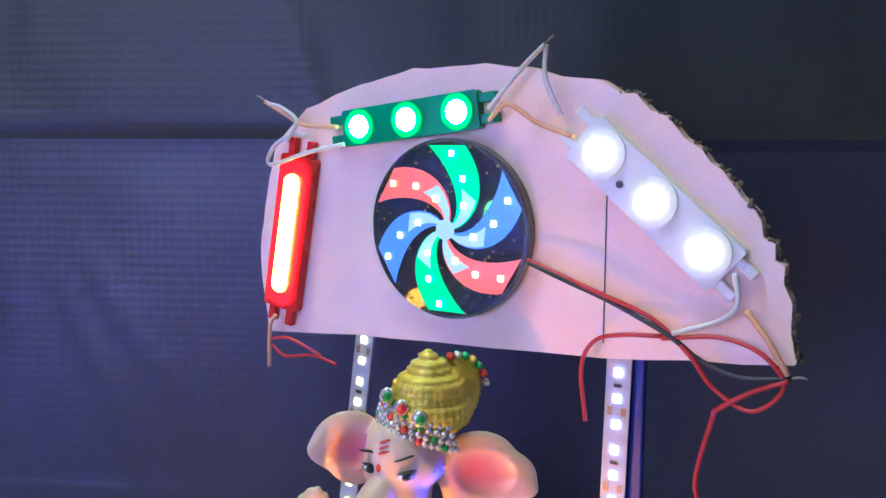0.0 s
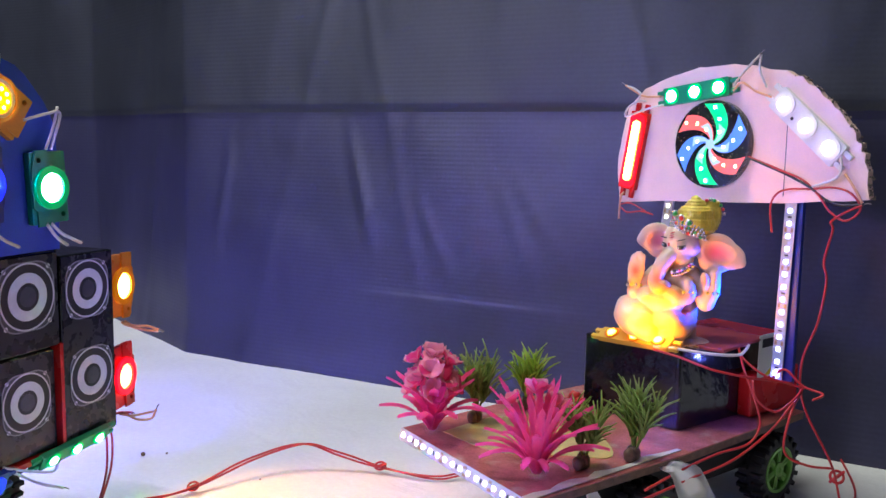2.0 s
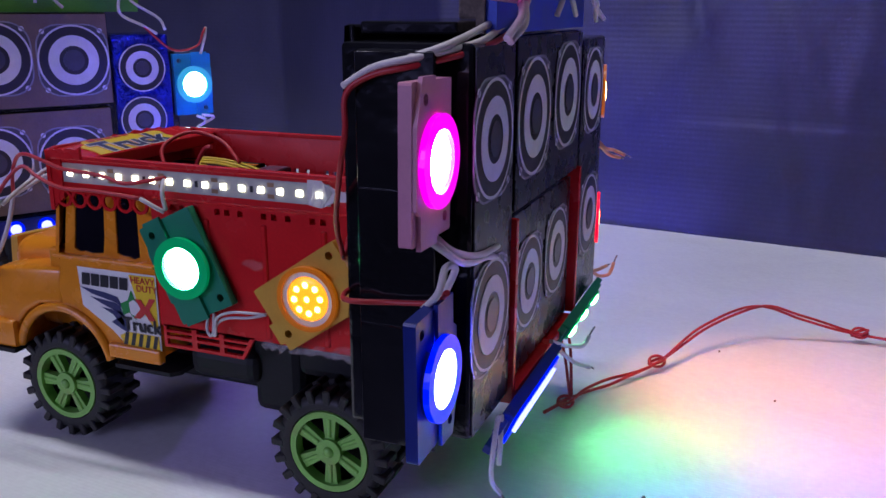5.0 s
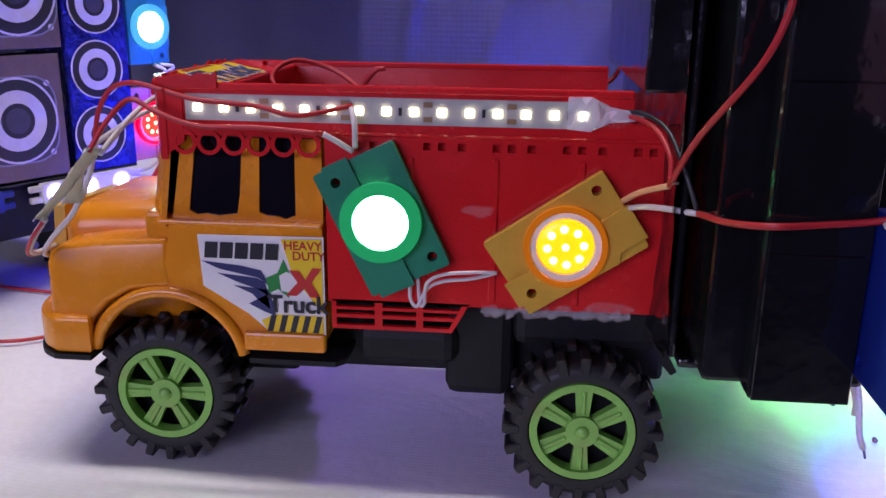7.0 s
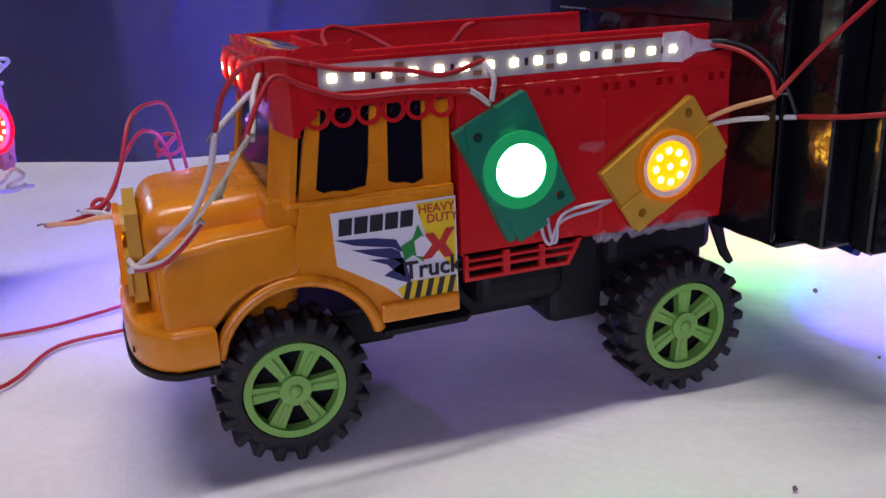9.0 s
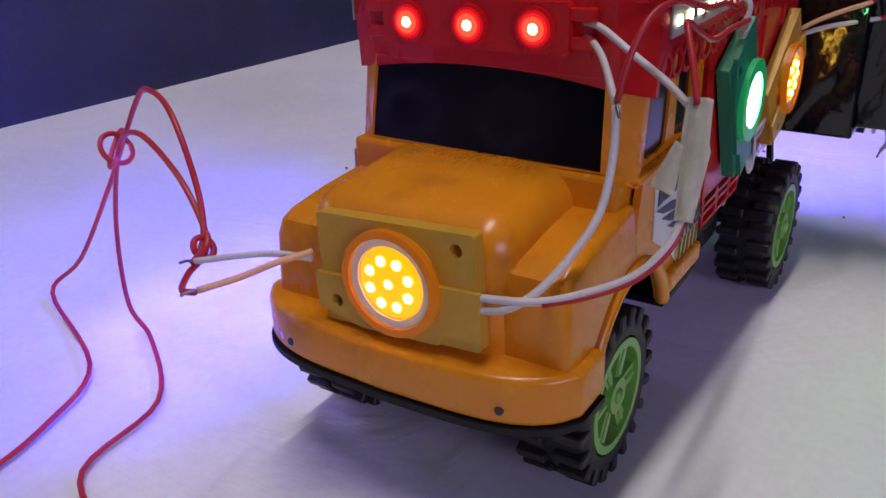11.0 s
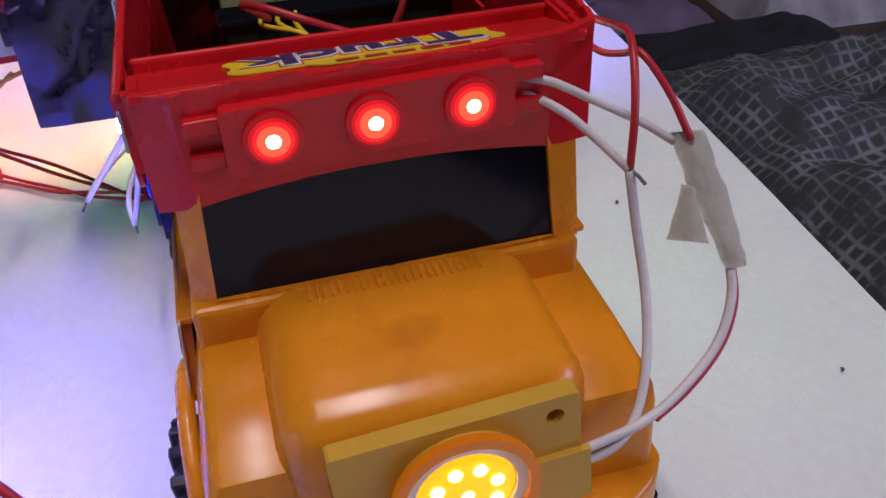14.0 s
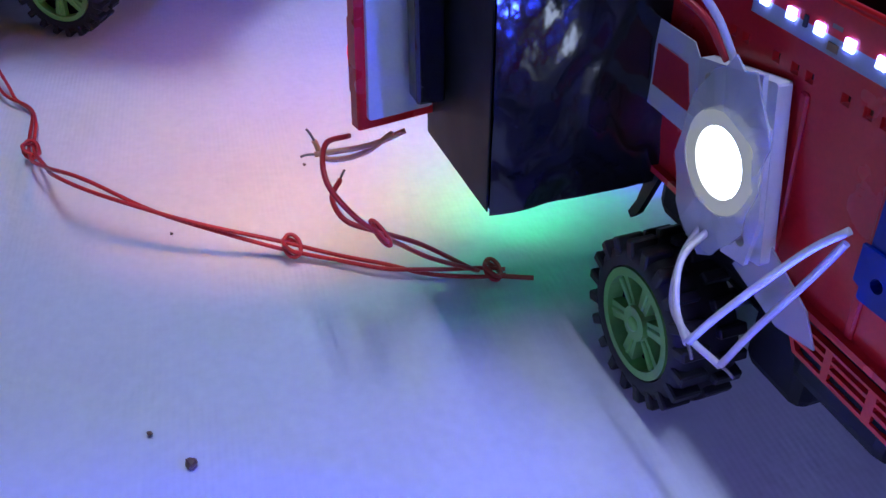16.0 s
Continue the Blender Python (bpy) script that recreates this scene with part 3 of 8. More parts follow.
def sheet_fold(u, z):
    """Depth of the hanging sheet: a lap seam, long soft folds and creases."""
    d = 0.004 * noise.noise(V(u * 5, z * 4, 3.1)) + 0.002 * noise.noise(V(u * 14, z * 9, 7.7)) + 0.0008 * abs(noise.noise(V(u * 38, z * 22, 5.1)))
    for c, k, w, h in ((0.10, 0.30, 0.007, 0.0025), (0.27, -0.22, 0.006, 0.002), (0.34, 0.12, 0.008, 0.002), (-0.12, 0.15, 0.009, 0.0025), (0.55, -0.3, 0.008, 0.0025), (0.2, 0.7, 0.006, 0.002)):
        t = (u - c - k * (z - 0.15)) / w
        d += h * math.exp(-t * t) * (0.4 + 0.6 * noise.noise(V(z * 6, c * 10, 0)))
    if z > 0.2805:
        d += 0.002
    if z < 0.0942 and 0.19 < u < 0.47:
        d += 0.0003 * min(1.0, (u - 0.19) / 0.07, (0.47 - u) / 0.07)
    for x0, k, z0, z1 in ((0.224, -0.24, 0.12, 0.278), (0.392, -0.406, 0.09, 0.225), (0.30, -0.5, 0.10, 0.2), (0.43, -0.7, 0.12, 0.24), (0.02, 0.2, 0.08, 0.26)):
        if z0 < z < z1:
            t = (u - x0 - k * (z - 0.15)) / 0.0055
            d += 0.0028 * math.exp(-t * t) * math.sin(math.pi * (z - z0) / (z1 - z0))
    return d


def wall_place(u, v):
    return (u, wall_y(u) - sheet_fold(u, v) - 0.02 * math.exp(-((v + 0.01) / 0.03) ** 2) * 0.4, v)


zs = sorted(span(-0.03, 0.8, 75) + [0.2798, 0.2806, 0.0938, 0.0946])
bm = grid_sheet(span(-0.8, 1.25, 380), zs, wall_place, lambda u, v: (u, v))
for f in bm.faces:
    f.material_index = 1 if f.calc_center_median().z > 0.2802 else 0
tagged(part("backdrop", bm, [M["black_sheet"], M["black_sheet_top"]], None, local=True), "black woven plastic sheet hung behind the table", "backdrop", kind="structure")

# the room round it
bm = NB()
box(bm, (-2.6, -2.6, -0.80), (3.0, 1.2, -0.75))
solid("floor", bm, M["floorm"], "dark floor of the room", "floor", kind="structure")
# unseen south wall, with a made-up opening behind the fill light
bm = NB()
plate(bm, [(-2.6, -0.75), (3.0, -0.75), (3.0, 1.9), (-2.6, 1.9)], [[(-2.1, 0.1), (-0.3, 0.1), (-0.3, 1.4), (-2.1, 1.4)]], 0.1, Matrix(((1, 0, 0, 0), (0, 0, -1, -2.5), (0, 1, 0, 0), (0, 0, 0, 1))))
solid("wall_south", bm, M["plaster"], "plain dark unseen room wall with an opening for the fill light", "wall", kind="structure")
for nm, lo, hi in (("wall_north", (-2.6, 1.1, -0.75), (3.0, 1.2, 1.9)),
                   ("wall_west", (-2.7, -2.6, -0.75), (-2.6, 1.2, 1.9)), ("wall_east", (3.0, -2.6, -0.75), (3.1, 1.2, 1.9))):
    solid(nm, box(NB(), lo, hi), M["plaster"], "plain dark room wall", "wall", kind="structure")
solid("ceiling", box(NB(), (-2.7, -2.6, 1.9), (3.1, 1.2, 2.0)), M["plaster"], "plain room ceiling", "ceiling", kind="structure")


# ---------------------------------------------------------------- lamps
def led_module(at, xdir, normal, body, lit, rim, label, dots=False, back=None, thick=0.006):
    """A flat square lamp module: two stepped halves, screw holes, a ring and a round lens. at: the middle of its back."""
    m = frame_m(at, xdir, normal)
    t = thing("led_module", None, label, "led module", "square led modules", m=m)
    bm = NB()
    screw = [circle(0.0165, 0.0095, 0.0016, 12), circle(-0.0165, -0.0075, 0.0016, 12)]
    plate(bm, rrect(0.042, 0.027, 0.0008, 2), screw, thick * 0.62)
    part("body", bm, body, t, local=True)
    bm = NB()
    step = [(-0.0222, -0.001), (-0.009, -0.001), (-0.007, 0.004)] + circle(0, 0, 0.0118, 10, a0=150, a1=30) + [(0.007, 0.004), (0.010, 0.001), (0.0222, 0.001), (0.0222, -0.0105), (0.013, -0.0105), (0.011, -0.0132), (-0.010, -0.0132), (-0.0222, -0.0095)]
    plate(bm, step, [circle(-0.0165, -0.0075, 0.0016, 12)], thick * 0.22, Matrix.Translation((0, 0, thick * 0.62)))
    part("raised_half", bm, body, t, local=True)
    bm = NB()
    plate(bm, circle(0, 0, 0.0126, 36), [circle(0, 0, 0.0108 if dots else 0.0086, 36)], 0.0018, Matrix.Translation((0, 0, thick * 0.84)))
    part("ring", bm, rim, t, local=True)
    bm = NB()
    if dots:
        plate(bm, circle(0, 0, 0.0108, 36), [circle(0, 0, 0.0088, 36)], 0.0008, Matrix.Translation((0, 0, thick * 0.84)))
        part("bezel", bm, M["mwhite"], t, "pale plastic bezel", local=True)
        bm = NB()
        ball(bm, (0, 0, thick * 0.84), (0.0087, 0.0087, 0.0014), u=24, v=8)
        part("lens", bm, dots, t, "glowing lens", local=True)
        for i in range(9):
            r, a = (0, 0) if i == 8 else (0.0055, i * math.pi / 4 + 0.3)
            bm = NB()
            ball(bm, (r * math.cos(a), r * math.sin(a), thick * 0.84 + 0.0012), (0.00125, 0.00125, 0.0006), u=10, v=6)
            part("diode", bm, lit, t, local=True)
    else:
        ball(bm, (0, 0, thick * 0.84), (0.0085, 0.0085, 0.0022), u=24, v=10)
        part("lens", bm, lit, t, "overbright round lens", local=True)
    if back is not None:
        bm = NB()
        plate(bm, rrect(0.036, 0.021, 0.001, 2), (), 0.0012, Matrix.Translation((0, 0, -0.0012)))
        part("back_filling", bm, back, t, "white sealing compound", local=True)
    return t


def led_bar(at, xdir, normal, body, lit, rim, label, length=0.060, width=0.0125, pitch=0.0184, r=0.0034, solidbar=False, collar=None, halo=None, screw=False):
    """A narrow three-lamp module."""
    m = frame_m(at, xdir, normal)
    t = thing("led_bar", None, label, "led bar", "three-lamp led bars", m=m)
    bm = NB()
    plate(bm, rrect(length - 0.006, width, 0.001, 2), (), 0.004)
    part("body", bm, body, t, local=True)
    for s in (-1, 1):
        for q in (-1, 1):
            part("end_tab", box(NB(), (s * length / 2 - 0.0032, q * width * 0.27 - 0.0016, 0), (s * length / 2 + 0.0032, q * width * 0.27 + 0.0016, 0.003), 0.0005), body, t, local=True)
    if solidbar:
        bm = NB()
        plate(bm, rrect(length * 0.70, width * 0.40, width * 0.19, 6), (), 0.0012, Matrix.Translation((0, 0, 0.005)))
        part("light_line", bm, lit, t, "overbright lamp line", local=True)
        bm = NB()
        plate(bm, rrect(length * 0.86, width * 0.86, width * 0.36, 6), (), 0.0012, Matrix.Translation((0, 0, 0.0038)))
        part("cover", bm, rim, t, local=True)
        return t
    if screw:
        part("screw_hole", plate(NB(), circle(-pitch / 2, -width * 0.18, 0.0011, 12), (), 0.0003, Matrix.Translation((0, 0, 0.0041))), M["ink"], t, local=True)
    for i in (-1, 0, 1):
        bm = NB()
        plate(bm, circle(i * pitch, 0, collar or min(r * 1.75, width * 0.48), 24), (), 0.0012, Matrix.Translation((0, 0, 0.0038)))
        part("collar", bm, rim, t, local=True)
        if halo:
            # stacked glowing discs imitate the fall-off of light round a lens
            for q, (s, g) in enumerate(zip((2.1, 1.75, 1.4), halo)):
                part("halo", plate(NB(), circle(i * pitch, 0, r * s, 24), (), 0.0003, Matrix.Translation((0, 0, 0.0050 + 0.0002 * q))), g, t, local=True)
        bm = NB()
        ball(bm, (i * pitch, 0, 0.005), (r, r, r * 0.45), u=20, v=8)
        part("lens", bm, lit, t, local=True)
    return t


def led_strip(a, b, normal, count, lit, label, pitch=None, width=0.008, end=None, endmat=None):
    """A flexible strip between a and b with lit diodes, resistors and copper pads."""
    a, b = Vector(a), Vector(b)
    d = b - a
    m = frame_m(a, d, normal)
    t = thing("led_strip", None, label, "led strip", "led strips", m=m)
    L = d.length
    part("tape", plate(NB(), [(-0.004, -width / 2), (L + 0.004, -width / 2), (L + 0.004, width / 2), (-0.004, width / 2)], (), 0.0005), M["strip"], t, local=True)
    pitch = L / (count - 1)
    for i in range(count):
        x = i * pitch
        part("diode", box(NB(), (x - 0.0013, -0.0012, 0.0005), (x + 0.0013, 0.0012, 0.0013), 0.0002, 1), endmat if endmat and i == (count - 1 if end else 0) else lit, t, local=True)
        if i % 3 == 1 and i < count - 1:
            part("resistor", box(NB(), (x + pitch / 2 - 0.0005, -0.0012, 0.0005), (x + pitch / 2 + 0.0005, 0.0012, 0.001)), M["ink"], t, local=True)
        if i % 3 == 2 and i < count - 1:
            for q in (-1, 1):
                part("copper_pad", box(NB(), (x + pitch / 2 - 0.0014, q * 0.0022 - 0.0008, 0.0005), (x + pitch / 2 + 0.0014, q * 0.0022 + 0.0008, 0.0007)), M["copper"], t, local=True)
    return t


def wire(name, pts, r, material, label, category="wire", parent=None, k=6):
    bm = tube(NB(), pts, r, k=k)
    if parent is None:
        return solid(name, bm, material, label, category)
    return part(name, bm, material, parent, label)


# ---------------------------------------------------------------- wheels
def wheel(parent, hub, side, R=0.0253, width=0.020, spin=0.35):
    """hub: middle of the outer face; side: the outward direction. Parts under the truck: wheel > tyre, lugs, rim."""
    m = frame_m(hub, (1, 0, 0) if abs(side[0]) < 0.7 else (0, 1, 0), side)
    top = parent.matrix_basis
    w = new("wheel")
    w.parent = parent
    w.empty_display_size = 0.005
    w.matrix_basis = top.inverted() @ m
    r1 = R - 0.0022
    prof = [(0.0165, -0.003), (0.0172, -0.0005), (r1 - 0.003, 0.0), (r1 - 0.0008, -0.0012), (r1, -0.003), (r1, -width + 0.003), (r1 - 0.0008, -width + 0.001), (r1 - 0.004, -width), (0.015, -width + 0.001)]
    bm = NB()
    S = 40
    rings = [[bm.verts.new((r * math.cos(2 * math.pi * j / S), r * math.sin(2 * math.pi * j / S), z)) for j in range(S)] for r, z in prof]
    for a, b in zip(rings, rings[1:]):
        for j in range(S):
            bm.faces.new((a[j], a[(j + 1) % S], b[(j + 1) % S], b[j])).smooth = True
    bm.faces.new(rings[-1])
    part("tyre", bm, M["tyre"], w, "black knobbly tyre", local=True, smooth=True)
    lug = None
    for q, (z0, z1) in enumerate(((-0.0085, 0.0002), (-width, -width + 0.0085))):
        for i in range(20):
            a = 2 * math.pi * (i + 0.5 * q) / 20
            if lug is None:
                lug = part("tread_lug", box(NB(), (r1 - 0.0036, -0.0016, -0.0043), (R, 0.0016, 0.0043), 0.0005, 1), M["tyre"], w, local=True)
                k = lug
            else:
                k = again(lug, w)
            k.matrix_basis = Matrix.Rotation(a, 4, "Z") @ Matrix.Translation((0, 0, (z0 + z1) / 2))
    bm = NB()
    plate(bm, circle(0, 0, 0.0166, 40), [circle(0, 0, 0.0142, 40)], 0.005, Matrix.Translation((0, 0, -0.0052)))
    plate(bm, circle(0, 0, 0.0052, 24), (), 0.0045, Matrix.Translation((0, 0, -0.0048)))
    ball(bm, (0, 0, -0.0004), (0.0024, 0.0024, 0.0016), u=12, v=6)
    for i in range(6):
        mm = Matrix.Rotation(2 * math.pi * i / 6 + spin, 4, "Z") @ Matrix.Translation((0, 0, -0.0052))
        plate(bm, [(0.003, -0.0018), (0.0150, -0.0029), (0.0150, 0.0029), (0.003, 0.0018)], (), 0.0034, mm)
        box(bm, (0.0055, -0.0008, 0.0030), (0.0138, 0.0008, 0.0041), 0.0004, 1, m=mm)
    part("rim", bm, M["lime"], w, "six-spoke lime green plastic rim", local=True)
    bm = NB()
    plate(bm, circle(0, 0, 0.0160, 28), (), 0.001, Matrix.Translation((0, 0, -0.010)))
    part("rim_backing", bm, M["chassis"], w, local=True)
    return w


# ---------------------------------------------------------------- the orange truck
YC = 0.045
truck = thing("toy_truck", (0.06, YC, 0), "orange and red plastic toy truck with lime rims, wired with lamps", "toy truck")
for x, y in ((-0.0016, 0.0018), (0.139, -0.0095)):
    wheel(truck, (x, y, 0.0253), (0, -1, 0), spin=0.0 if x < 0.1 else 0.52)
    wheel(truck, (x, 2 * YC - y + (0.0095 if x < 0.1 else 0.0), 0.0253), (0, 1, 0))

SIDE = Matrix(((1, 0, 0, 0), (0, 0, -1, 0), (0, 1, 0, 0), (0, 0, 0, 1)))  # local x, y -> world x, z ; thickness towards -y


def side_m(y):
    m = SIDE.copy()
    m.translation = (0, y, 0)
    return m


arch = circle(0.0018, 0.0365, 0.0250, 18, a0=166, a1=14)
win1 = [(0.0110, 0.0900), (0.0135, 0.0886), (0.0165, 0.0890), (0.0205, 0.0884), (0.0240, 0.0889), (0.0268, 0.0893), (0.0280, 0.0960), (0.0296, 0.1150), (0.0145, 0.1150), (0.0130, 0.1040)]
win2 = [(0.0340, 0.0900), (0.0365, 0.0890), (0.0400, 0.0888), (0.0425, 0.0880), (0.0458, 0.0893), (0.0462, 0.1150), (0.0350, 0.1150)]
for s, inset, drop, flare in ((-1, 0.0025, 0.0, 0.0), (1, 0.0075, 0.0040, 0.08)):
    yo = 0.0015 if s < 0 else 2 * YC - 0.0015
    yi = yo - s * inset
    zl = 0.0868 - drop
    back = yo + (0.002 if s < 0 else 0)
    lower = [(0.0548, 0.0465), (0.0548, zl), (0.0052, zl), (0.0036, 0.0790), (0.0005, 0.0616)] + circle(0.0018, 0.0365, 0.0250, 10, a0=88, a1=14) + [(0.031, 0.0465)]
    spread = Matrix(((1, 0, 0, 0), (0, 1, -s * flare, s * flare * zl), (0, 0, 1, 0), (0, 0, 0, 1)))
    bm = plate(NB(), lower, (), 0.002, side_m(back))
    bm.transform(spread)
    side = part("cab_side", bm, M["orange"], truck)
    upper = [(0.0548, zl), (0.0548, 0.1165), (0.0105, 0.1165), (0.0075, 0.1000), (0.0052, zl)]
    part("window_frame", plate(NB(), upper, [[(x, z - drop * (0.118 - z) / 0.029) for x, z in w] for w in (win1, win2)], 0.002, side_m(yi + (0.002 if s < 0 else 0))), M["orange"], side)
    bm = plate(NB(), rrect(0.040, 0.029 + drop, 0.001, 2, 0.0285, 0.1015 - drop / 2), (), 0.0004, side_m(yi - s * 0.0012))
    part("side_window", bm, M["windowm"], side, "nearly black window film")
    # flared lip of the wheel arch, the ledge under the windows and the step under the door
    yl = yo + s * flare * 0.035
    part("arch_lip", tube(NB(), [(x, yl + s * 0.0002, z) for x, z in circle(0.0018, 0.0365, 0.0262, 14, a0=168, a1=12)], 0.0021, k=2), M["orange"], side)
    part("window_ledge", box(NB(), (0.001, min(yi, yo + s * 0.0008), zl - 0.0012), (0.0548, max(yi, yo + s * 0.0008), zl + 0.0006), 0.0007, 3), M["orange"], side)
    part("door_step", box(NB(), (0.028, min(yl - s * 0.002, yl + s * 0.0022), 0.0440), (0.0552, max(yl - s * 0.002, yl + s * 0.0022), 0.0505), 0.001), M["orange"], side)

bm = NB()
box(bm, (0.0530, 0.0035, 0.047), (0.0548, 2 * YC - 0.0035, 0.116))
part("cab_back", bm, M["orange"], truck)
bm = NB()
box(bm, (0.0095, 0.0035, 0.1140), (0.0548, 2 * YC - 0.0035, 0.1160))
part("cab_roof", bm, M["chassis"], truck)
part("cowl", box(NB(), (-0.0048, 0.0045, 0.0700), (0.0200, 2 * YC - 0.0045, 0.0885), 0.0012), M["orange"], truck)
# hood: a rounded block that slopes to the front
bm = NB()
box(bm, (-0.0410, 0.0150, 0.045), (0.006, 2 * YC - 0.0150, 0.0900), 0.008, 5)
for v in bm.verts:
    if v.co.z > 0.07:
        v.co.z -= 0.0012 + max(0.0, (-0.006 - v.co.x)) * 0.07
        v.co.y = YC + (v.co.y - YC) * (1 - 0.06 * (v.co.z - 0.07) / 0.02)
hood = part("hood", bm, M["orange"], truck, smooth=True)
for i in range(24):
    y = YC - 0.0175 + i * 0.00152
    part("vent_rib", box(NB(), (-0.0080, y - 0.0004, 0.0870), (-0.0016, y + 0.0004, 0.08895), 0.00025, 1), M["orange"], hood)
for s in (-1, 1):
    bm = NB()
    y0, y1 = (0.0002, 0.0190) if s < 0 else (2 * YC - 0.0190, 2 * YC - 0.0002)
    prof = [(-0.0385, 0.0445), (-0.0252, 0.0445), (-0.0235, 0.0520), (-0.0180, 0.0580), (-0.0100, 0.0625), (0.0040, 0.0640), (0.0040, 0.0806), (-0.0200, 0.0790), (-0.0335, 0.0770), (-0.0372, 0.0748), (-0.0385, 0.0705)]
    plate(bm, prof, (), y1 - y0, side_m(y1))
    bmesh.ops.bevel(bm, geom=[e for e in bm.edges if len(e.link_faces) == 2 and e.calc_face_angle(0) > 0.9], offset=0.0024, segments=4, profile=0.5, affect="EDGES")
    for v in bm.verts:
        if v.co.z > 0.060 and abs(v.co.y - YC) > 0.034:
            v.co.y += -s * (0.20 if s > 0 else 0.10) * (v.co.z - 0.060)
    part("fender", bm, M["orange"], truck, smooth=True)
bm = NB()
half = [(-0.024, 0.0), (-0.0350, 0.0)] + [(p.x, p.y) for p in smooth_path([V(-0.0365, 0.0002, 0), V(-0.0425, 0.0045, 0), V(-0.0472, 0.0125, 0), V(-0.0496, 0.0240, 0), V(-0.0506, YC, 0)], 4)]
out = half + [(x, 2 * YC - y) for x, y in half[-2::-1]]
out = [(x, YC + (y - YC) * (1.05 if y < YC else 1.08)) for x, y in out]
plate(bm, out, (), 0.0132, Matrix.Translation((0, 0, 0.0405)))
bump = part("bumper", bm, M["orange"], truck)
for e in (0,):
    bb = NB()
    bb.from_mesh(bump.data)
    es = [e for e in bb.edges if abs(e.verts[0].co.z - e.verts[1].co.z) < 1e-5 and len(e.link_faces) == 2 and e.calc_face_angle(0) > 0.9]
    bmesh.ops.bevel(bb, geom=es, offset=0.0018, segments=3, profile=0.5, affect="EDGES")
    bb.to_mesh(bump.data)
    for f in bump.data.polygons:
        f.use_smooth = True
    bump.data.set_sharp_from_angle(angle=radians(50))
    bb.free()
for y in (0.0135, 2 * YC - 0.0130):
    bm = NB()
    rod(bm, (-0.0484, y, 0.0448), (-0.0440, y, 0.0448), 0.0011, seg=12)
    part("bolt_hole", bm, M["ink"], bump)
bm = NB()
lip = [(x * 1.02 + 0.0004, YC + (y - YC) * 1.015) for x, y in out]
plate(bm, lip + [(-0.024, 2 * YC - 0.024), (0.0290, 2 * YC - 0.024), (0.0290, 2 * YC - 0.0015), (0.058, 2 * YC - 0.0015), (0.061, 2 * YC - 0.005), (0.061, 0.005), (0.058, 0.0015), (0.0290, 0.0015), (0.0290, 0.024), (-0.024, 0.024)], (), 0.0018, Matrix.Translation((0, 0, 0.0386)))
part("floor_plate", bm, M["chassis"], truck)

# windscreen: a frame with the dark pane behind it
def swept(bm, k, inner):
    """Sweeps the outer ends of a front panel back towards the cab sides."""
    for v in bm.verts:
        v.co.x += k * max(0.0, abs(v.co.y - YC) - inner)
    return bm


ws = frame_m((0.0003, YC, 0.0998), (0, -1, 0), (-1, 0, 0.15))
bm = NB()
plate(bm, [(-0.0400, -0.0155), (0.0430, -0.0155), (0.0425, 0.0140), (-0.0390, 0.0140)], [[(-0.0352, -0.0110), (-0.0008, -0.0110), (0.0, -0.0122), (0.0008, -0.0110), (0.0352, -0.0110), (0.0342, 0.0118), (-0.0342, 0.0118)]], 0.0018, ws)
wsf = part("windscreen_frame", swept(bm, 0.80, 0.0360), M["orange"], truck)
bm = NB()
plate(bm, [(-0.0365, -0.0130), (0.0365, -0.0130), (0.0355, 0.0130), (-0.0355, 0.0130)], (), 0.0004, ws @ Matrix.Translation((0, 0, 0.0002)))
part("windscreen", bm, M["windowm"], wsf, "nearly black windscreen film")

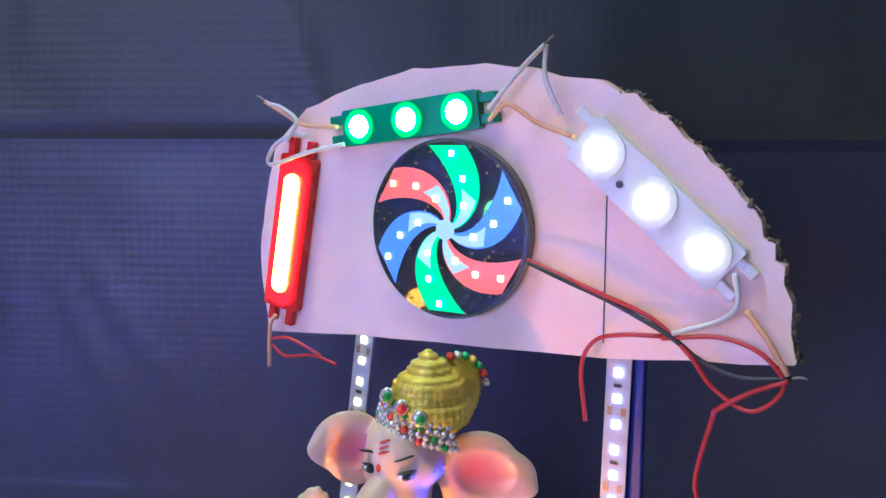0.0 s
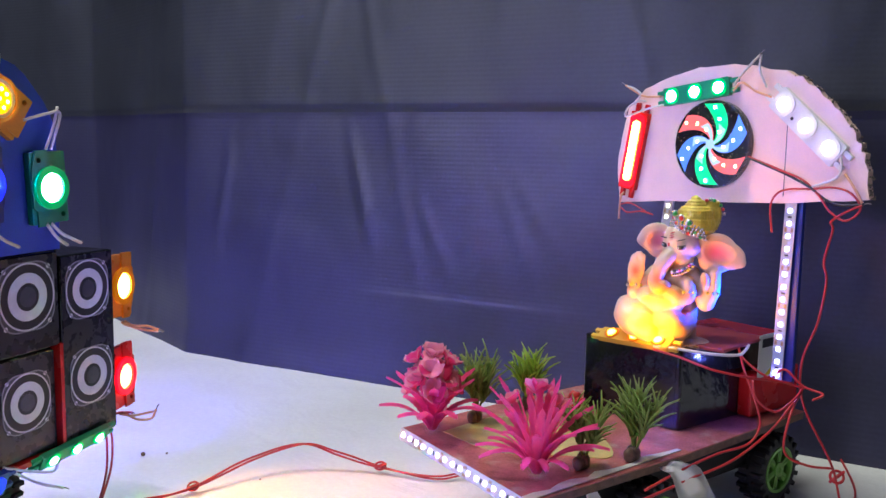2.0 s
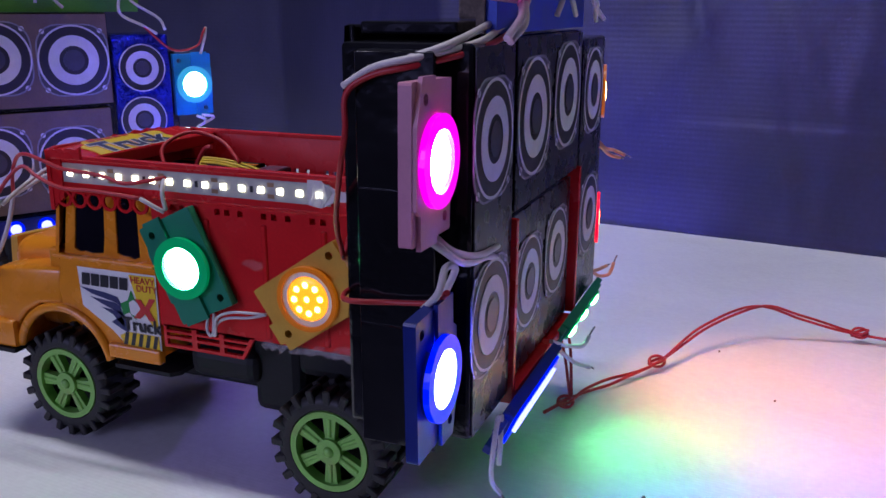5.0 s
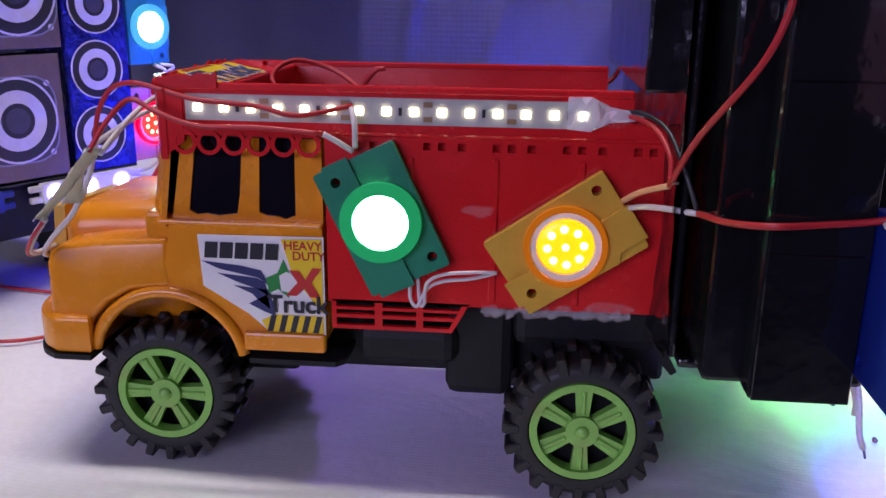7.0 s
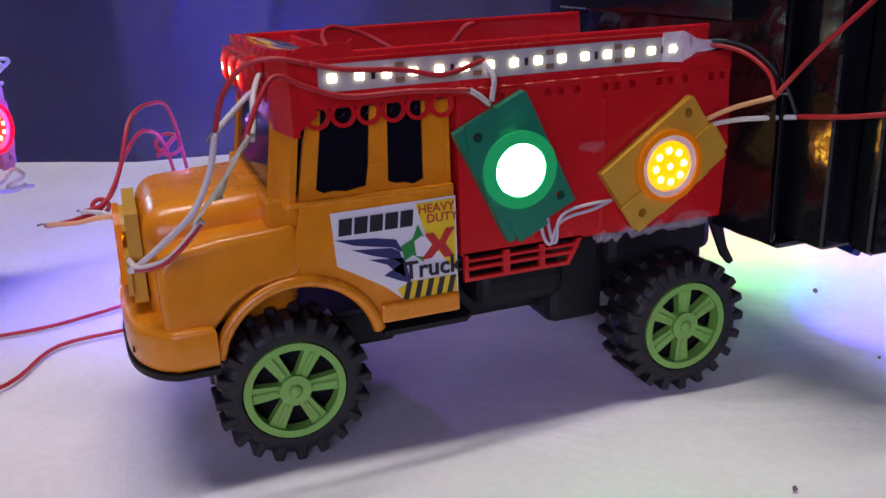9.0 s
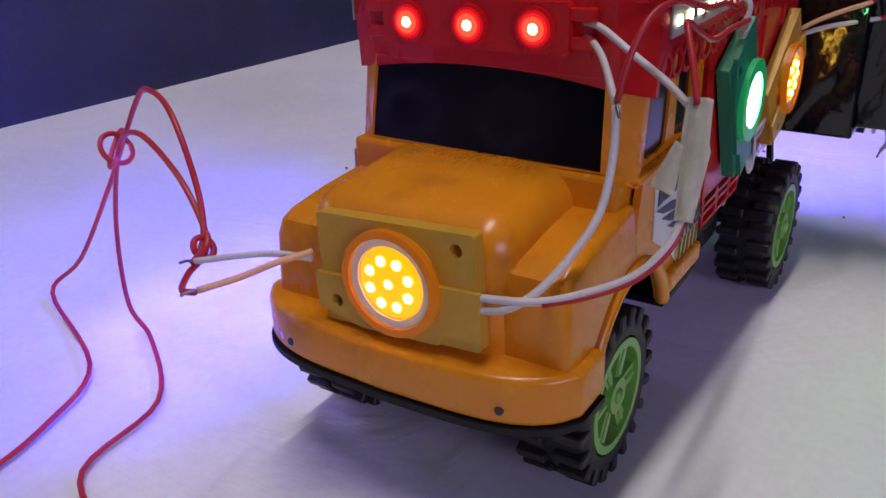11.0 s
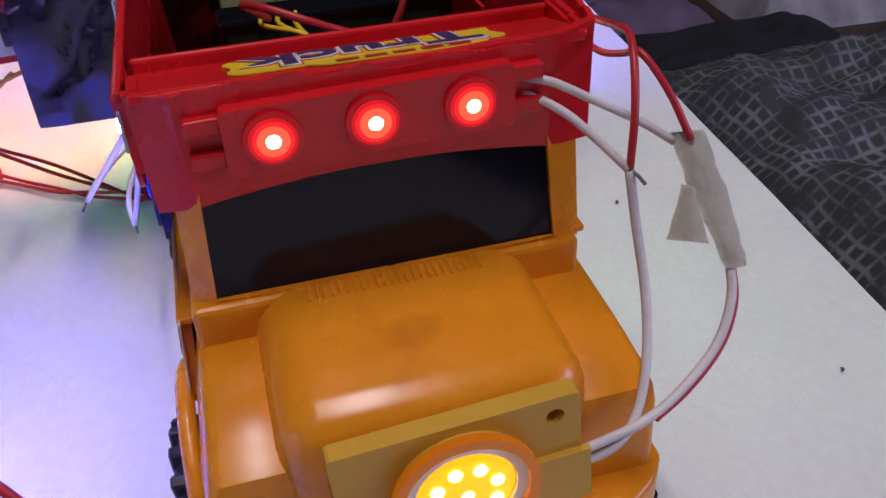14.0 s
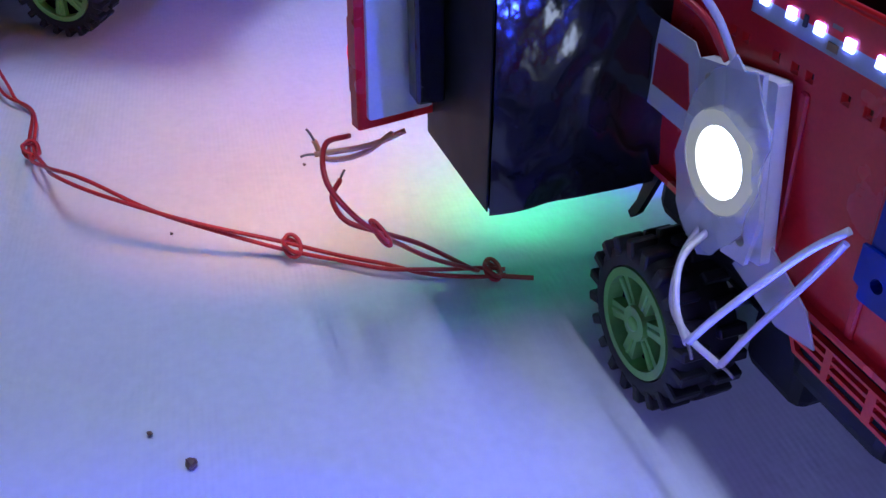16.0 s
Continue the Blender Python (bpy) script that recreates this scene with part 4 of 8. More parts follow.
# red bed with visor
y0, y1 = 0.0006, 2 * YC - 0.0006
lean_in = Matrix(((1, 0, 0, 0), (0, 1, 0.08, -0.08 * 0.1148), (0, 0, 1, 0), (0, 0, 0, 1)))
for s, y in ((-1, y0 + 0.0018), (1, y1)):
    bm = NB()
    holes = []
    for i in range(10):
        for q in (0, 1):
            x = 0.066 + i * 0.0105 + q * 0.0045
            if q == 0 or i % 2 == 0:
                holes.append([(x, 0.1120), (x + 0.0024, 0.1120), (x + 0.0024, 0.1144), (x, 0.1144)])
    wall = [(0.0565, 0.0622), (0.1700, 0.0622), (0.1700, 0.1215), (0.1490, 0.1215), (0.1490, 0.1300), (0.0055, 0.1300), (0.0055, 0.1148), (0.0565, 0.1148)]
    plate(bm, wall, holes, 0.0018, side_m(y))
    if s > 0:
        bm.transform(lean_in)
    bw = part("bed_side", bm, M["red"], truck, "red plastic side with small square holes")
    yo = y0 if s < 0 else y1
    bm = NB()
    box(bm, (0.0055, yo - 0.0008, 0.1288), (0.1490, yo + 0.0008, 0.1312), 0.0006)
    part("rim_rail", bm, M["red"], bw)
    for i in range(6):
        bm = NB()
        plate(bm, circle(0.0125 + i * 0.0078, 0.1128, 0.0040, 20), [circle(0.0125 + i * 0.0078, 0.1128, 0.0027, 20)], 0.0010, side_m(yo + (0.0004 if s < 0 else 0.0006)))
        part("scallop_ring", bm, M["red"], bw)
    for x in (0.083, 0.109, 0.135, 0.161):
        bm = NB()
        box(bm, (x - 0.0012, yo - 0.0008, 0.0640), (x + 0.0012, yo + 0.0008, 0.1100), 0.0005, 1)
        if s > 0:
            bm.transform(lean_in)
        part("rib", bm, M["red"], bw)
    # open side step
    bm = NB()
    step = [(0.0575, 0.0530), (0.0965, 0.0530), (0.1020, 0.0630), (0.0575, 0.0630)]
    gaps = []
    for z0, z1 in ((0.0543, 0.0568), (0.0580, 0.0596), (0.0606, 0.0622)):
        gaps += [[(0.0590, z0), (0.0715, z0), (0.0715, z1), (0.0590, z1)], [(0.0740, z0), (0.0850, z0), (0.0850, z1), (0.0740, z1)], [(0.0872, z0), (0.0950 + (z0 - 0.053) * 0.5, z0), (0.0950 + (z1 - 0.053) * 0.5, z1), (0.0872, z1)]]
    plate(bm, step, gaps, 0.0018, side_m(yo + (0.0018 if s < 0 else 0)))
    if s > 0:
        bm.transform(Matrix.Translation((0, 0, -0.0055)) @ lean_in)
    part("side_step", bm, M["red"], bw)
bm = NB()
box(bm, (0.0570, y0 + 0.0018, 0.0622), (0.1680, y1 - 0.0018, 0.0640))
box(bm, (0.0570, y0 + 0.0018, 0.0640), (0.0590, y1 - 0.0018, 0.1150))
part("bed_floor", bm, M["red"], truck)
part("hole_liner", box(NB(), (0.0610, y0 + 0.0032, 0.1095), (0.1670, y0 + 0.0042, 0.1170)), M["red"], truck)
part("waist_rail", box(NB(), (0.0575, y0 - 0.0007, 0.1158), (0.1680, y0 + 0.0004, 0.1170), 0.0004, 1), M["red"], truck)
part("bed_back", box(NB(), (0.1680, y0 + 0.002, 0.0645), (0.1698, y1 - 0.002, 0.1210), 0.0005), M["red"], truck)
# visor over the windscreen with its arched lower edge, and the roof board
bm = NB()
low = [(-0.0422 + 0.0874 * i / 24, 0.1072 + 0.0046 * (1 - ((i - 12) / 12) ** 2)) for i in range(25)]
vm = frame_m((0.0025, YC, 0), (0, -1, 0), (-1, 0, 0))
plate(bm, low + [(0.0452, 0.1325), (0.0360, 0.1325), (-0.0360, 0.1312), (-0.0436, 0.1312)], (), 0.0022, vm)
visor = part("visor", swept(bm, 0.5, 0.0360), M["red"], truck)
bm = NB()
box(bm, (0.0026, y0 + 0.0016, 0.1295), (0.0245, y1 - 0.0016, 0.1318), 0.0006)
lean = Matrix.Translation((0.0026, 0, 0.1318)) @ Matrix.Rotation(radians(13), 4, "Y") @ Matrix.Translation((-0.0026, 0, -0.1318))
bmesh.ops.transform(bm, matrix=lean, verts=bm.verts)
roof = part("roof_board", bm, M["red"], truck)
part("roof_lip", box(NB(), (0.0232, y0 + 0.0016, 0.1240), (0.0252, y1 - 0.0016, 0.1298), 0.0007), M["red"], truck)
for s in (-1, 1):
    bm = NB()
    y = y0 - 0.0004 if s < 0 else y1 - 0.0036
    plate(bm, [(0.0058, 0.1078), (0.0125, 0.1130), (0.0125, 0.1312), (0.0058, 0.1312)], (), 0.002, side_m(y + 0.002))
    part("visor_cheek", bm, M["red"], visor)
rng = random.Random(3)
ragged = [(-0.0315, 0.1172), (0.0315, 0.1165)] + [(0.0320 - 0.0046 * i, 0.1318 + rng.uniform(-0.0010, 0.0012)) for i in range(15)]
part("bar_backing", plate(NB(), ragged, (), 0.0006, frame_m((0.0003, 0.0461, 0), (0, -1, 0), (-1, 0, 0))), M["red"], visor, "ragged red plastic pad under the lamp bar")
fringe = [(0.0066, 0.1296)] + [(0.0066 + 0.0016 * i, 0.1322 + 0.00016 * i + rng.uniform(-0.0004, 0.0009)) for i in range(12)] + [(0.0242, 0.1296)]
part("torn_fringe", plate(NB(), fringe, (), 0.0012, side_m(y0 - 0.0005)), M["red"], visor)
# underside
bm = NB()
box(bm, (0.040, 0.022, 0.030), (0.168, 2 * YC - 0.022, 0.062), 0.002)
part("chassis", bm, M["chassis"], truck)
part("fuel_tank", box(NB(), (0.064, 0.006, 0.0385), (0.0985, 2 * YC - 0.006, 0.0530), 0.005, 3), M["chassis"], truck)
part("gear_case", box(NB(), (0.0935, 0.010, 0.0262), (0.1165, 2 * YC - 0.010, 0.0610), 0.004), M["chassis"], truck)
part("rear_frame", box(NB(), (0.116, 0.008, 0.046), (0.162, 2 * YC - 0.008, 0.0620), 0.004), M["chassis"], truck)
part("front_frame", box(NB(), (-0.020, 0.024, 0.026), (0.0395, 2 * YC - 0.024, 0.0384), 0.002), M["chassis"], truck)
part("axle", rod(NB(), (-0.0016, 0.008, 0.0253), (-0.0016, 2 * YC - 0.008, 0.0253), 0.003), M["chassis"], truck)
part("axle", rod(NB(), (0.139, 0.004, 0.0253), (0.139, 2 * YC - 0.004, 0.0253), 0.003), M["chassis"], truck)
for y in (0.004, 2 * YC - 0.006):
    bm = NB()
    plate(bm, [(0.1560, 0.0622), (0.1625, 0.0622), (0.1632, 0.0560), (0.1655, 0.0480), (0.1690, 0.0418), (0.1672, 0.0405), (0.1640, 0.0440), (0.1600, 0.0530)], (), 0.002, side_m(y + 0.002))
    part("mud_flap", bm, M["chassis"], truck)


def door_sticker(y, flip):
    """The paper sticker on the cab door."""
    if not flip:
        m = side_m(y)
    else:
        m = Matrix(((1, 0, 0, -0.0150), (0, 0, 1, y), (0, 1.15, 0, -0.0110), (0, 0, 0, 1)))
    m = (Matrix(((1, 0, 0, 0), (0, 1, -0.08, 0.08 * 0.0828), (0, 0, 1, -0.001), (0, 0, 0, 1))) if flip else Matrix.Identity(4)) @ m
    turned = Matrix.Diagonal((-1, 1, 1, 1)) if flip else Matrix.Identity(4)
    st = part("door_sticker", plate(NB(), [(0.0140, 0.0828), (0.0552, 0.0832), (0.0552, 0.0500), (0.0370, 0.0500), (0.0300, 0.0562), (0.0220, 0.0612), (0.0150, 0.0655)], (), 0.0003, m), M["paper"], truck, "white sticker with yellow, navy and hazard stripes")

    def up(i):
        return m @ Matrix.Translation((0, 0, 0.0003 + 0.00012 * i))

    def ink(nm, pts, mt, i):
        part(nm, plate(NB(), pts, (), 0.00012, up(i)), mt, st)

    ink("yellow_field", [(0.0415, 0.0822), (0.0546, 0.0826), (0.0546, 0.0575), (0.0450, 0.0700)], M["yellow"], 1)
    # the maker's mark stays a row of plain blocks
    for i in range(5):
        x = 0.0160 + i * 0.0050
        ink("mark_block", [(x, 0.0752), (x + 0.0042, 0.0752), (x + 0.0048, 0.0806), (x + 0.0006, 0.0806)], M["ink"], 2)
    for k in range(3):
        z = 0.0725 - k * 0.0040
        x = 0.0148 + k * 0.0052
        ink("navy_streak", [(x, z + 0.0016), (x + 0.013, z + 0.0004), (0.0345 + k * 0.001, z - 0.001), (0.0370, z - 0.0060), (0.0335, z - 0.0035), (x + 0.006, z - 0.0010)], M["navy"], 1)
    ink("navy_streak", [(0.0300, 0.0600), (0.0372, 0.0640), (0.0390, 0.0560), (0.0350, 0.0575)], M["navy"], 1)
    ink("green_star", [(0.0360, 0.0690), (0.0400, 0.0710), (0.0420, 0.0755), (0.0440, 0.0705), (0.0475, 0.0690), (0.0440, 0.0670), (0.0435, 0.0625), (0.0400, 0.0655), (0.0370, 0.0640)], M["greenink"], 2)
    ink("white_star", [(0.0405, 0.0700), (0.0430, 0.0715), (0.0470, 0.0690), (0.0450, 0.0640), (0.0410, 0.0650)], M["paper"], 3)
    ink("red_cross", [(0.0440, 0.0720), (0.0470, 0.0720), (0.0490, 0.0690), (0.0515, 0.0730), (0.0545, 0.0730), (0.0510, 0.0680), (0.0540, 0.0630), (0.0505, 0.0632), (0.0487, 0.0662), (0.0460, 0.0635), (0.0425, 0.0635), (0.0465, 0.0680)], M["redink"], 4)
    letters("word_heavy", "HEAVY", 0.0040, up(3) @ Matrix.Translation((0.0485, 0.0801, 0)) @ turned, M["redink"], st, 0.00005, 0.00008)
    letters("word_duty", "DUTY", 0.0040, up(3) @ Matrix.Translation((0.0503, 0.0767, 0)) @ turned, M["redink"], st, 0.00005, 0.00008)
    letters("word_truck", "Truck", 0.0082, up(5) @ Matrix.Translation((0.0463, 0.0602, 0)) @ turned, M["ink"], st, 0.0002, 0.00008)
    ink("hazard_field", [(0.0360, 0.0506), (0.0546, 0.0506), (0.0546, 0.0566), (0.0385, 0.0566), (0.0340, 0.0545)], M["yellow"], 2)
    for i in range(5):
        x = 0.0358 + i * 0.0038
        ink("hazard_stripe", [(x, 0.0507), (x + 0.0019, 0.0507), (x + 0.0034, 0.0565), (x + 0.0015, 0.0565)], M["ink"], 3)
    return st


door_sticker(0.0014, False)
door_sticker(2 * YC - 0.0014, True)
# roof sticker, read from the back
rs = Matrix.Rotation(radians(90), 4, "Z")
rs.translation = (0.0110, YC - 0.0015, 0.1319)
rs = lean @ rs @ Matrix.Diagonal((1.20, 1.08, 1, 1))
halo = smooth_path([V(x, y, 0) for x, y in ((-0.0215, -0.0068), (-0.012, -0.0072), (0.000, -0.0070), (0.012, -0.0074), (0.0205, -0.0078), (0.0228, -0.0050), (0.0215, -0.0005), (0.0222, 0.0040), (0.0195, 0.0062), (0.0110, 0.0058), (0.0075, 0.0078), (-0.002, 0.0082), (-0.0165, 0.0080), (-0.0185, 0.0050), (-0.0220, 0.0030), (-0.0210, -0.0020), (-0.0215, -0.0068))], 4)[:-1]
rst = part("roof_sticker", plate(NB(), [(q.x, q.y) for q in halo], (), 0.0003, rs), M["yellow"], roof, "yellow sticker with navy lettering")
letters("word_border", "Truck", 0.0150, rs @ Matrix.Translation((0, -0.0018, 0.00034)), M["redink"], rst, 0.0012, 0.00006)
letters("word_outline", "Truck", 0.0150, rs @ Matrix.Translation((0, -0.0018, 0.00046)), M["paper"], rst, 0.0009, 0.00008)
letters("word_truck", "Truck", 0.0150, rs @ Matrix.Translation((0, -0.0018, 0.0006)), M["navy"], rst, 0.0004, 0.00008)
for i in range(5):
    part("mark_block", plate(NB(), [(-0.0150 + i * 0.0044, 0.0060), (-0.0116 + i * 0.0044, 0.0060), (-0.0116 + i * 0.0044, 0.0077), (-0.0150 + i * 0.0044, 0.0077)], (), 0.00015, rs @ Matrix.Translation((0, 0, 0.0004))), M["redink"], rst)
# load in the bed
box_load = thing("circuit_board", (0.07, YC, 0.064), "dull green circuit board with a black battery block in the bed", "circuit board")
part("board", box(NB(), (0.0600, 0.012, 0.0642), (0.1180, 0.068, 0.1120), 0.001), mat("olive_board", (0.10, 0.11, 0.05), 0.5, var=0.3), box_load)
part("battery", box(NB(), (0.0700, 0.010, 0.1122), (0.0820, 0.070, 0.1190), 0.001), M["tape"], box_load)
wire("bed_wire", [(0.045, 0.030, 0.118), (0.030, 0.045, 0.128), (0.034, 0.060, 0.1335), (0.048, 0.064, 0.130), (0.062, 0.058, 0.1215)], 0.0009, M["wire_red"], "dark red wire curled over the truck bed")
for q in range(3):
    wire("bed_wire", [(0.060, 0.046 + q * 0.003, 0.1135), (0.045, 0.050 + q * 0.001, 0.121 + q * 0.001), (0.062, 0.052 + q * 0.004, 0.1205), (0.095, 0.046 + q * 0.004, 0.1135)], 0.0006, M["yellow"], "thin yellow wires twisted over the board")
wire("bed_wire", [(0.060, 0.030, 0.113), (0.062, 0.025, 0.122), (0.070, 0.022, 0.133), (0.074, 0.022, 0.1345)], 0.0009, M["wire_red"], "stiff dark wire end standing over the truck bed")

truck.matrix_basis = Matrix.Translation((0.002, 0, 0)) @ truck.matrix_basis
# lamps on the truck
before = so_far()
led_strip((0.0176, 0.0004, 0.1245), (0.1343, 0.0004, 0.1245), (0, -1, 0), 15, G["warm"], "white strip of warm lit diodes along the red truck bed")
bm = NB()
ball(bm, (0.1350, 0.0000, 0.1245), (0.0060, 0.0028, 0.0042))
ball(bm, (0.1430, 0.0000, 0.1240), (0.0060, 0.0020, 0.0030))
solid("glue_blob", bm, M["resin"], "clear glue blob at the end of the strip", "glue")
led_strip((0.1254, 2 * YC - 0.0004, 0.1246), (0.0087, 2 * YC - 0.0004, 0.1246), (0, 1, 0), 15, G["cool"], "white strip of cold lit diodes along the far truck side", end=True, endmat=G["blue"])
ga, gb = radians(-64.5), radians(34)
led_module((0.0748, -0.0004, 0.0915), (math.cos(ga), 0, math.sin(ga)), (0, -1, 0), M["mgreen"], G["green"], G["rim_green"], "green square lamp module, lit, tilted on the truck side")
led_module((0.1309, -0.0004, 0.0860), (math.cos(gb), 0, math.sin(gb)), (0, -1, 0), M["myellow"], G["hot"], G["rim_orange"], "yellow square lamp module with nine lit orange diodes", dots=G["lens_orange"])
f_mod = led_module((-0.0412, 0.0432, 0.0708), (0, -1, 0.06), (-1, 0, 0.02), M["myellow"], G["hot"], G["rim_orange"], "yellow square lamp module on the truck front", dots=G["lens_orange"])
f_mod.matrix_basis = f_mod.matrix_basis @ Matrix.Scale(1.08, 4)
led_module((0.0600, 2 * YC - 0.0012, 0.0942), (-1, 0, 0.05), (0, 1, 0), M["mblue"], G["blue"], G["rim_blue"], "blue square lamp module, overbright, on the truck side", thick=0.0036)
led_module((0.1213, 2 * YC + 0.0002, 0.0888), (0.2, 0, 1), (0, 1, 0), M["mwhite"], G["white"], G["rim_white"], "white square lamp module behind clear tape")
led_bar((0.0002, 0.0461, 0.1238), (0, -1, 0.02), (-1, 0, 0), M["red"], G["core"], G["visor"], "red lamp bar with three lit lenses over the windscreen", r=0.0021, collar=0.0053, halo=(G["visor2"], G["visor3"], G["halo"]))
shift_since(before, V(0.002, 0, -0.0008))


# ---------------------------------------------------------------- loudspeaker stack behind the truck
def speaker(parent, m, r, square=True):
    """A loudspeaker printed on glossy paper, its rings laid on one another. m: middle, z outwards."""
    base = new("speaker_print")
    top = parent.matrix_basis
    base.parent = parent
    base.empty_display_size = 0.005
    base.matrix_basis = top.inverted() @ m

    def ring(nm, ro, ri, z, mt, hole=None):
        part(nm, plate(NB(), circle(0, 0, ro, 36), [circle(0, 0, ri, 36)] if ri else (), 0.00025, Matrix.Translation((0, 0, z))), mt, base, local=True)

    if square:
        part("frame_plate", plate(NB(), rrect(r * 1.98, r * 2.0, r * 0.62, 6), (), 0.00025, Matrix.Translation((0, 0, 0.0001))), M["dim"], base, local=True)
        part("frame_line", plate(NB(), rrect(r * 1.98, r * 2.0, r * 0.62, 6), [rrect(r * 1.90, r * 1.92, r * 0.59, 6)], 0.0002, Matrix.Translation((0, 0, 0.00036))), M["line"], base, local=True)
        for sx in (-1, 1):
            for sy in (-1, 1):
                part("bolt_print", plate(NB(), circle(sx * r * 0.78, sy * r * 0.80, r * 0.07, 10), (), 0.0002, Matrix.Translation((0, 0, 0.00035))), M["cone"], base, local=True)
    ring("outer_ring", r * 0.98, r * 0.93, 0.0004, M["cone"])
    ring("surround", r * 0.93, r * 0.66, 0.0003, M["black"])
    ring("cone", r * 0.69, r * 0.40, 0.0006, M["cone"])
    ring("inner_cone", r * 0.42, 0, 0.0005, M["black"])
    ring("dust_cap", r * 0.29, 0, 0.0008, M["dim"])
    return base


def speaker_box(name_label, lo, hi, face, mt=None):
    t = thing("speaker_box", (lo[0], (lo[1] + hi[1]) / 2, lo[2]), name_label, "speaker box", "speaker boxes of the stack")
    part("body", box(NB(), lo, hi, 0.0015), M["tape"], t)
    x = hi[0]
    if face:
        part("front_paper", plate(NB(), [(lo[1] + 0.001, lo[2] + 0.001), (hi[1] - 0.001, lo[2] + 0.001), (hi[1] - 0.001, hi[2] - 0.001), (lo[1] + 0.001, hi[2] - 0.001)], (), 0.0004, frame_m((x + 0.0001, 0, 0), (0, 1, 0), (1, 0, 0))), mt or M["print"], t)
    return t


before = so_far()
FX = 0.2065
b1 = speaker_box("tall black taped speaker box with two printed speakers", (0.165, -0.0372, 0.0600), (FX, 0.0010, 0.1805), True)
b2 = speaker_box("black taped speaker box with two printed speakers above", (0.165, 0.0022, 0.1235), (FX, 0.0945, 0.1815), True)
b3 = speaker_box("black taped speaker box with two printed speakers below", (0.163, 0.0045, 0.0600), (FX - 0.002, 0.0915, 0.1222), True)
b4 = speaker_box("tall narrow speaker box with two printed speakers", (0.1612, 0.0957, 0.0590), (FX, 0.1402, 0.1780), True)
b0 = speaker_box("plain black taped side box of the speaker stack", (0.1745, -0.0475, 0.0600), (0.1985, -0.0380, 0.1790), False)
for z0, z1 in ((0.0605, 0.0990), (0.0992, 0.1400), (0.1402, 0.1785)):
    part("tape_fold", box(NB(), (0.1752, -0.0482, z0), (0.1990, -0.0476, z1), 0.0002, 1), M["tape"], b0, "crinkled strip of black tape")
for b, y, z, r in ((b1, -0.0208, 0.1522, 0.0185), (b1, -0.0212, 0.0967, 0.0185), (b2, 0.0234, 0.1540, 0.0205), (b2, 0.0703, 0.1572, 0.0205),
                   (b3, 0.0290, 0.0928, 0.0175), (b3, 0.0689, 0.0943, 0.0180), (b4, 0.1175, 0.1552, 0.0185), (b4, 0.1190, 0.0990, 0.0185)):
    x = FX + 0.0005 if b is not b3 else FX - 0.0015
    speaker(b, frame_m((x, y, z), (0, 1, 0), (1, 0, 0)), r)
for y, z0, z1 in ((0.0025, 0.056, 0.1225), (0.0935, 0.060, 0.1250)):
    solid("red_strip", box(NB(), (FX - 0.006, y - 0.0014, z0), (FX + 0.0022, y + 0.0014, z1), 0.0004), M["red"], "thin red plastic strip between the speaker boxes", "strip", "red edging strips")
solid("red_strip", box(NB(), (FX - 0.006, 0.0045, 0.0562), (FX + 0.002, 0.0915, 0.0596), 0.0004), M["red"], "thin red plastic strip under the speaker boxes", "strip", "red edging strips")
bk = thing("backing_box", (0.17, 0.05, 0.06), "large black taped carton behind the speaker boxes", "carton")
part("body", box(NB(), (0.1590, -0.020, 0.0590), (0.1610, 0.1400, 0.1850), 0.0008), M["tape"], bk)
part("crinkled_wrap", grid_sheet(span(-0.0195, 0.1405, 100), span(0.0585, 0.1845, 80), lambda y, z: (0.1586 - 0.0030 * abs(noise.noise(V(y * 26, z * 15, 1.7))) - 0.0016 * abs(noise.noise(V(y * 60 + z * 30, z * 50, 4.4))), y, z), lambda u, v: (u, v)), M["tape"], bk, "crinkled black tape")
# matte sheet added because the shiny tape mirrored the pale table
part("side_fold", box(NB(), (0.1590, 0.1404, 0.0590), (0.2062, 0.1409, 0.1775), 0.0002, 1), M["chassis"], bk, "dull black sheet added over the narrow side to cut reflections")
part("upper_fold", box(NB(), (0.1490, -0.004, 0.1320), (0.1588, 0.1150, 0.1846), 0.0010), M["tape"], bk)
part("top_fold", box(NB(), (0.1630, -0.020, 0.1822), (0.1950, 0.0900, 0.1860), 0.0008), M["tape"], bk)
part("under_board", box(NB(), (0.1620, -0.020, 0.0560), (FX - 0.004, 0.1300, 0.0588), 0.0008), M["tape"], bk)
solid("sign_post", box(NB(), (0.183, 0.012, 0.1862), (0.193, 0.022, 0.2900), 0.001), M["edge"], "square post that holds up the blue sign", "post")

# blue sign
sg = [(-0.0160, 0.1825), (0.0980, 0.1825), (0.0985, 0.2400)] + circle(0.0410, 0.2400, 0.0573, 18, 0.0560, 4, 176) + [(-0.0160, 0.2400)]
sign = thing("blue_sign", (0.206, 0.037, 0.1815), "blue painted cardboard arch with torn edges, on the speaker stack", "sign")
rng = random.Random(4)
sgj = [(y + rng.uniform(-0.0008, 0.0008), z + (rng.uniform(-0.0008, 0.0008) if z > 0.19 else 0)) for y, z in sg]
part("board", plate(NB(), sgj, (), 0.004, frame_m((0.2020, 0, 0), (0, 1, 0), (1, 0, 0))), M["bluecard"], sign)
part("torn_edge", plate(NB(), [((y - 0.037) * 1.012 + 0.037 + rng.uniform(-0.0010, 0.0010), (z - 0.18) * 1.008 + 0.18) for y, z in sgj], (), 0.0026, frame_m((0.2000, 0, 0), (0, 1, 0), (1, 0, 0))), M["edge"], sign, "torn brown board edge")
SX = 0.2062
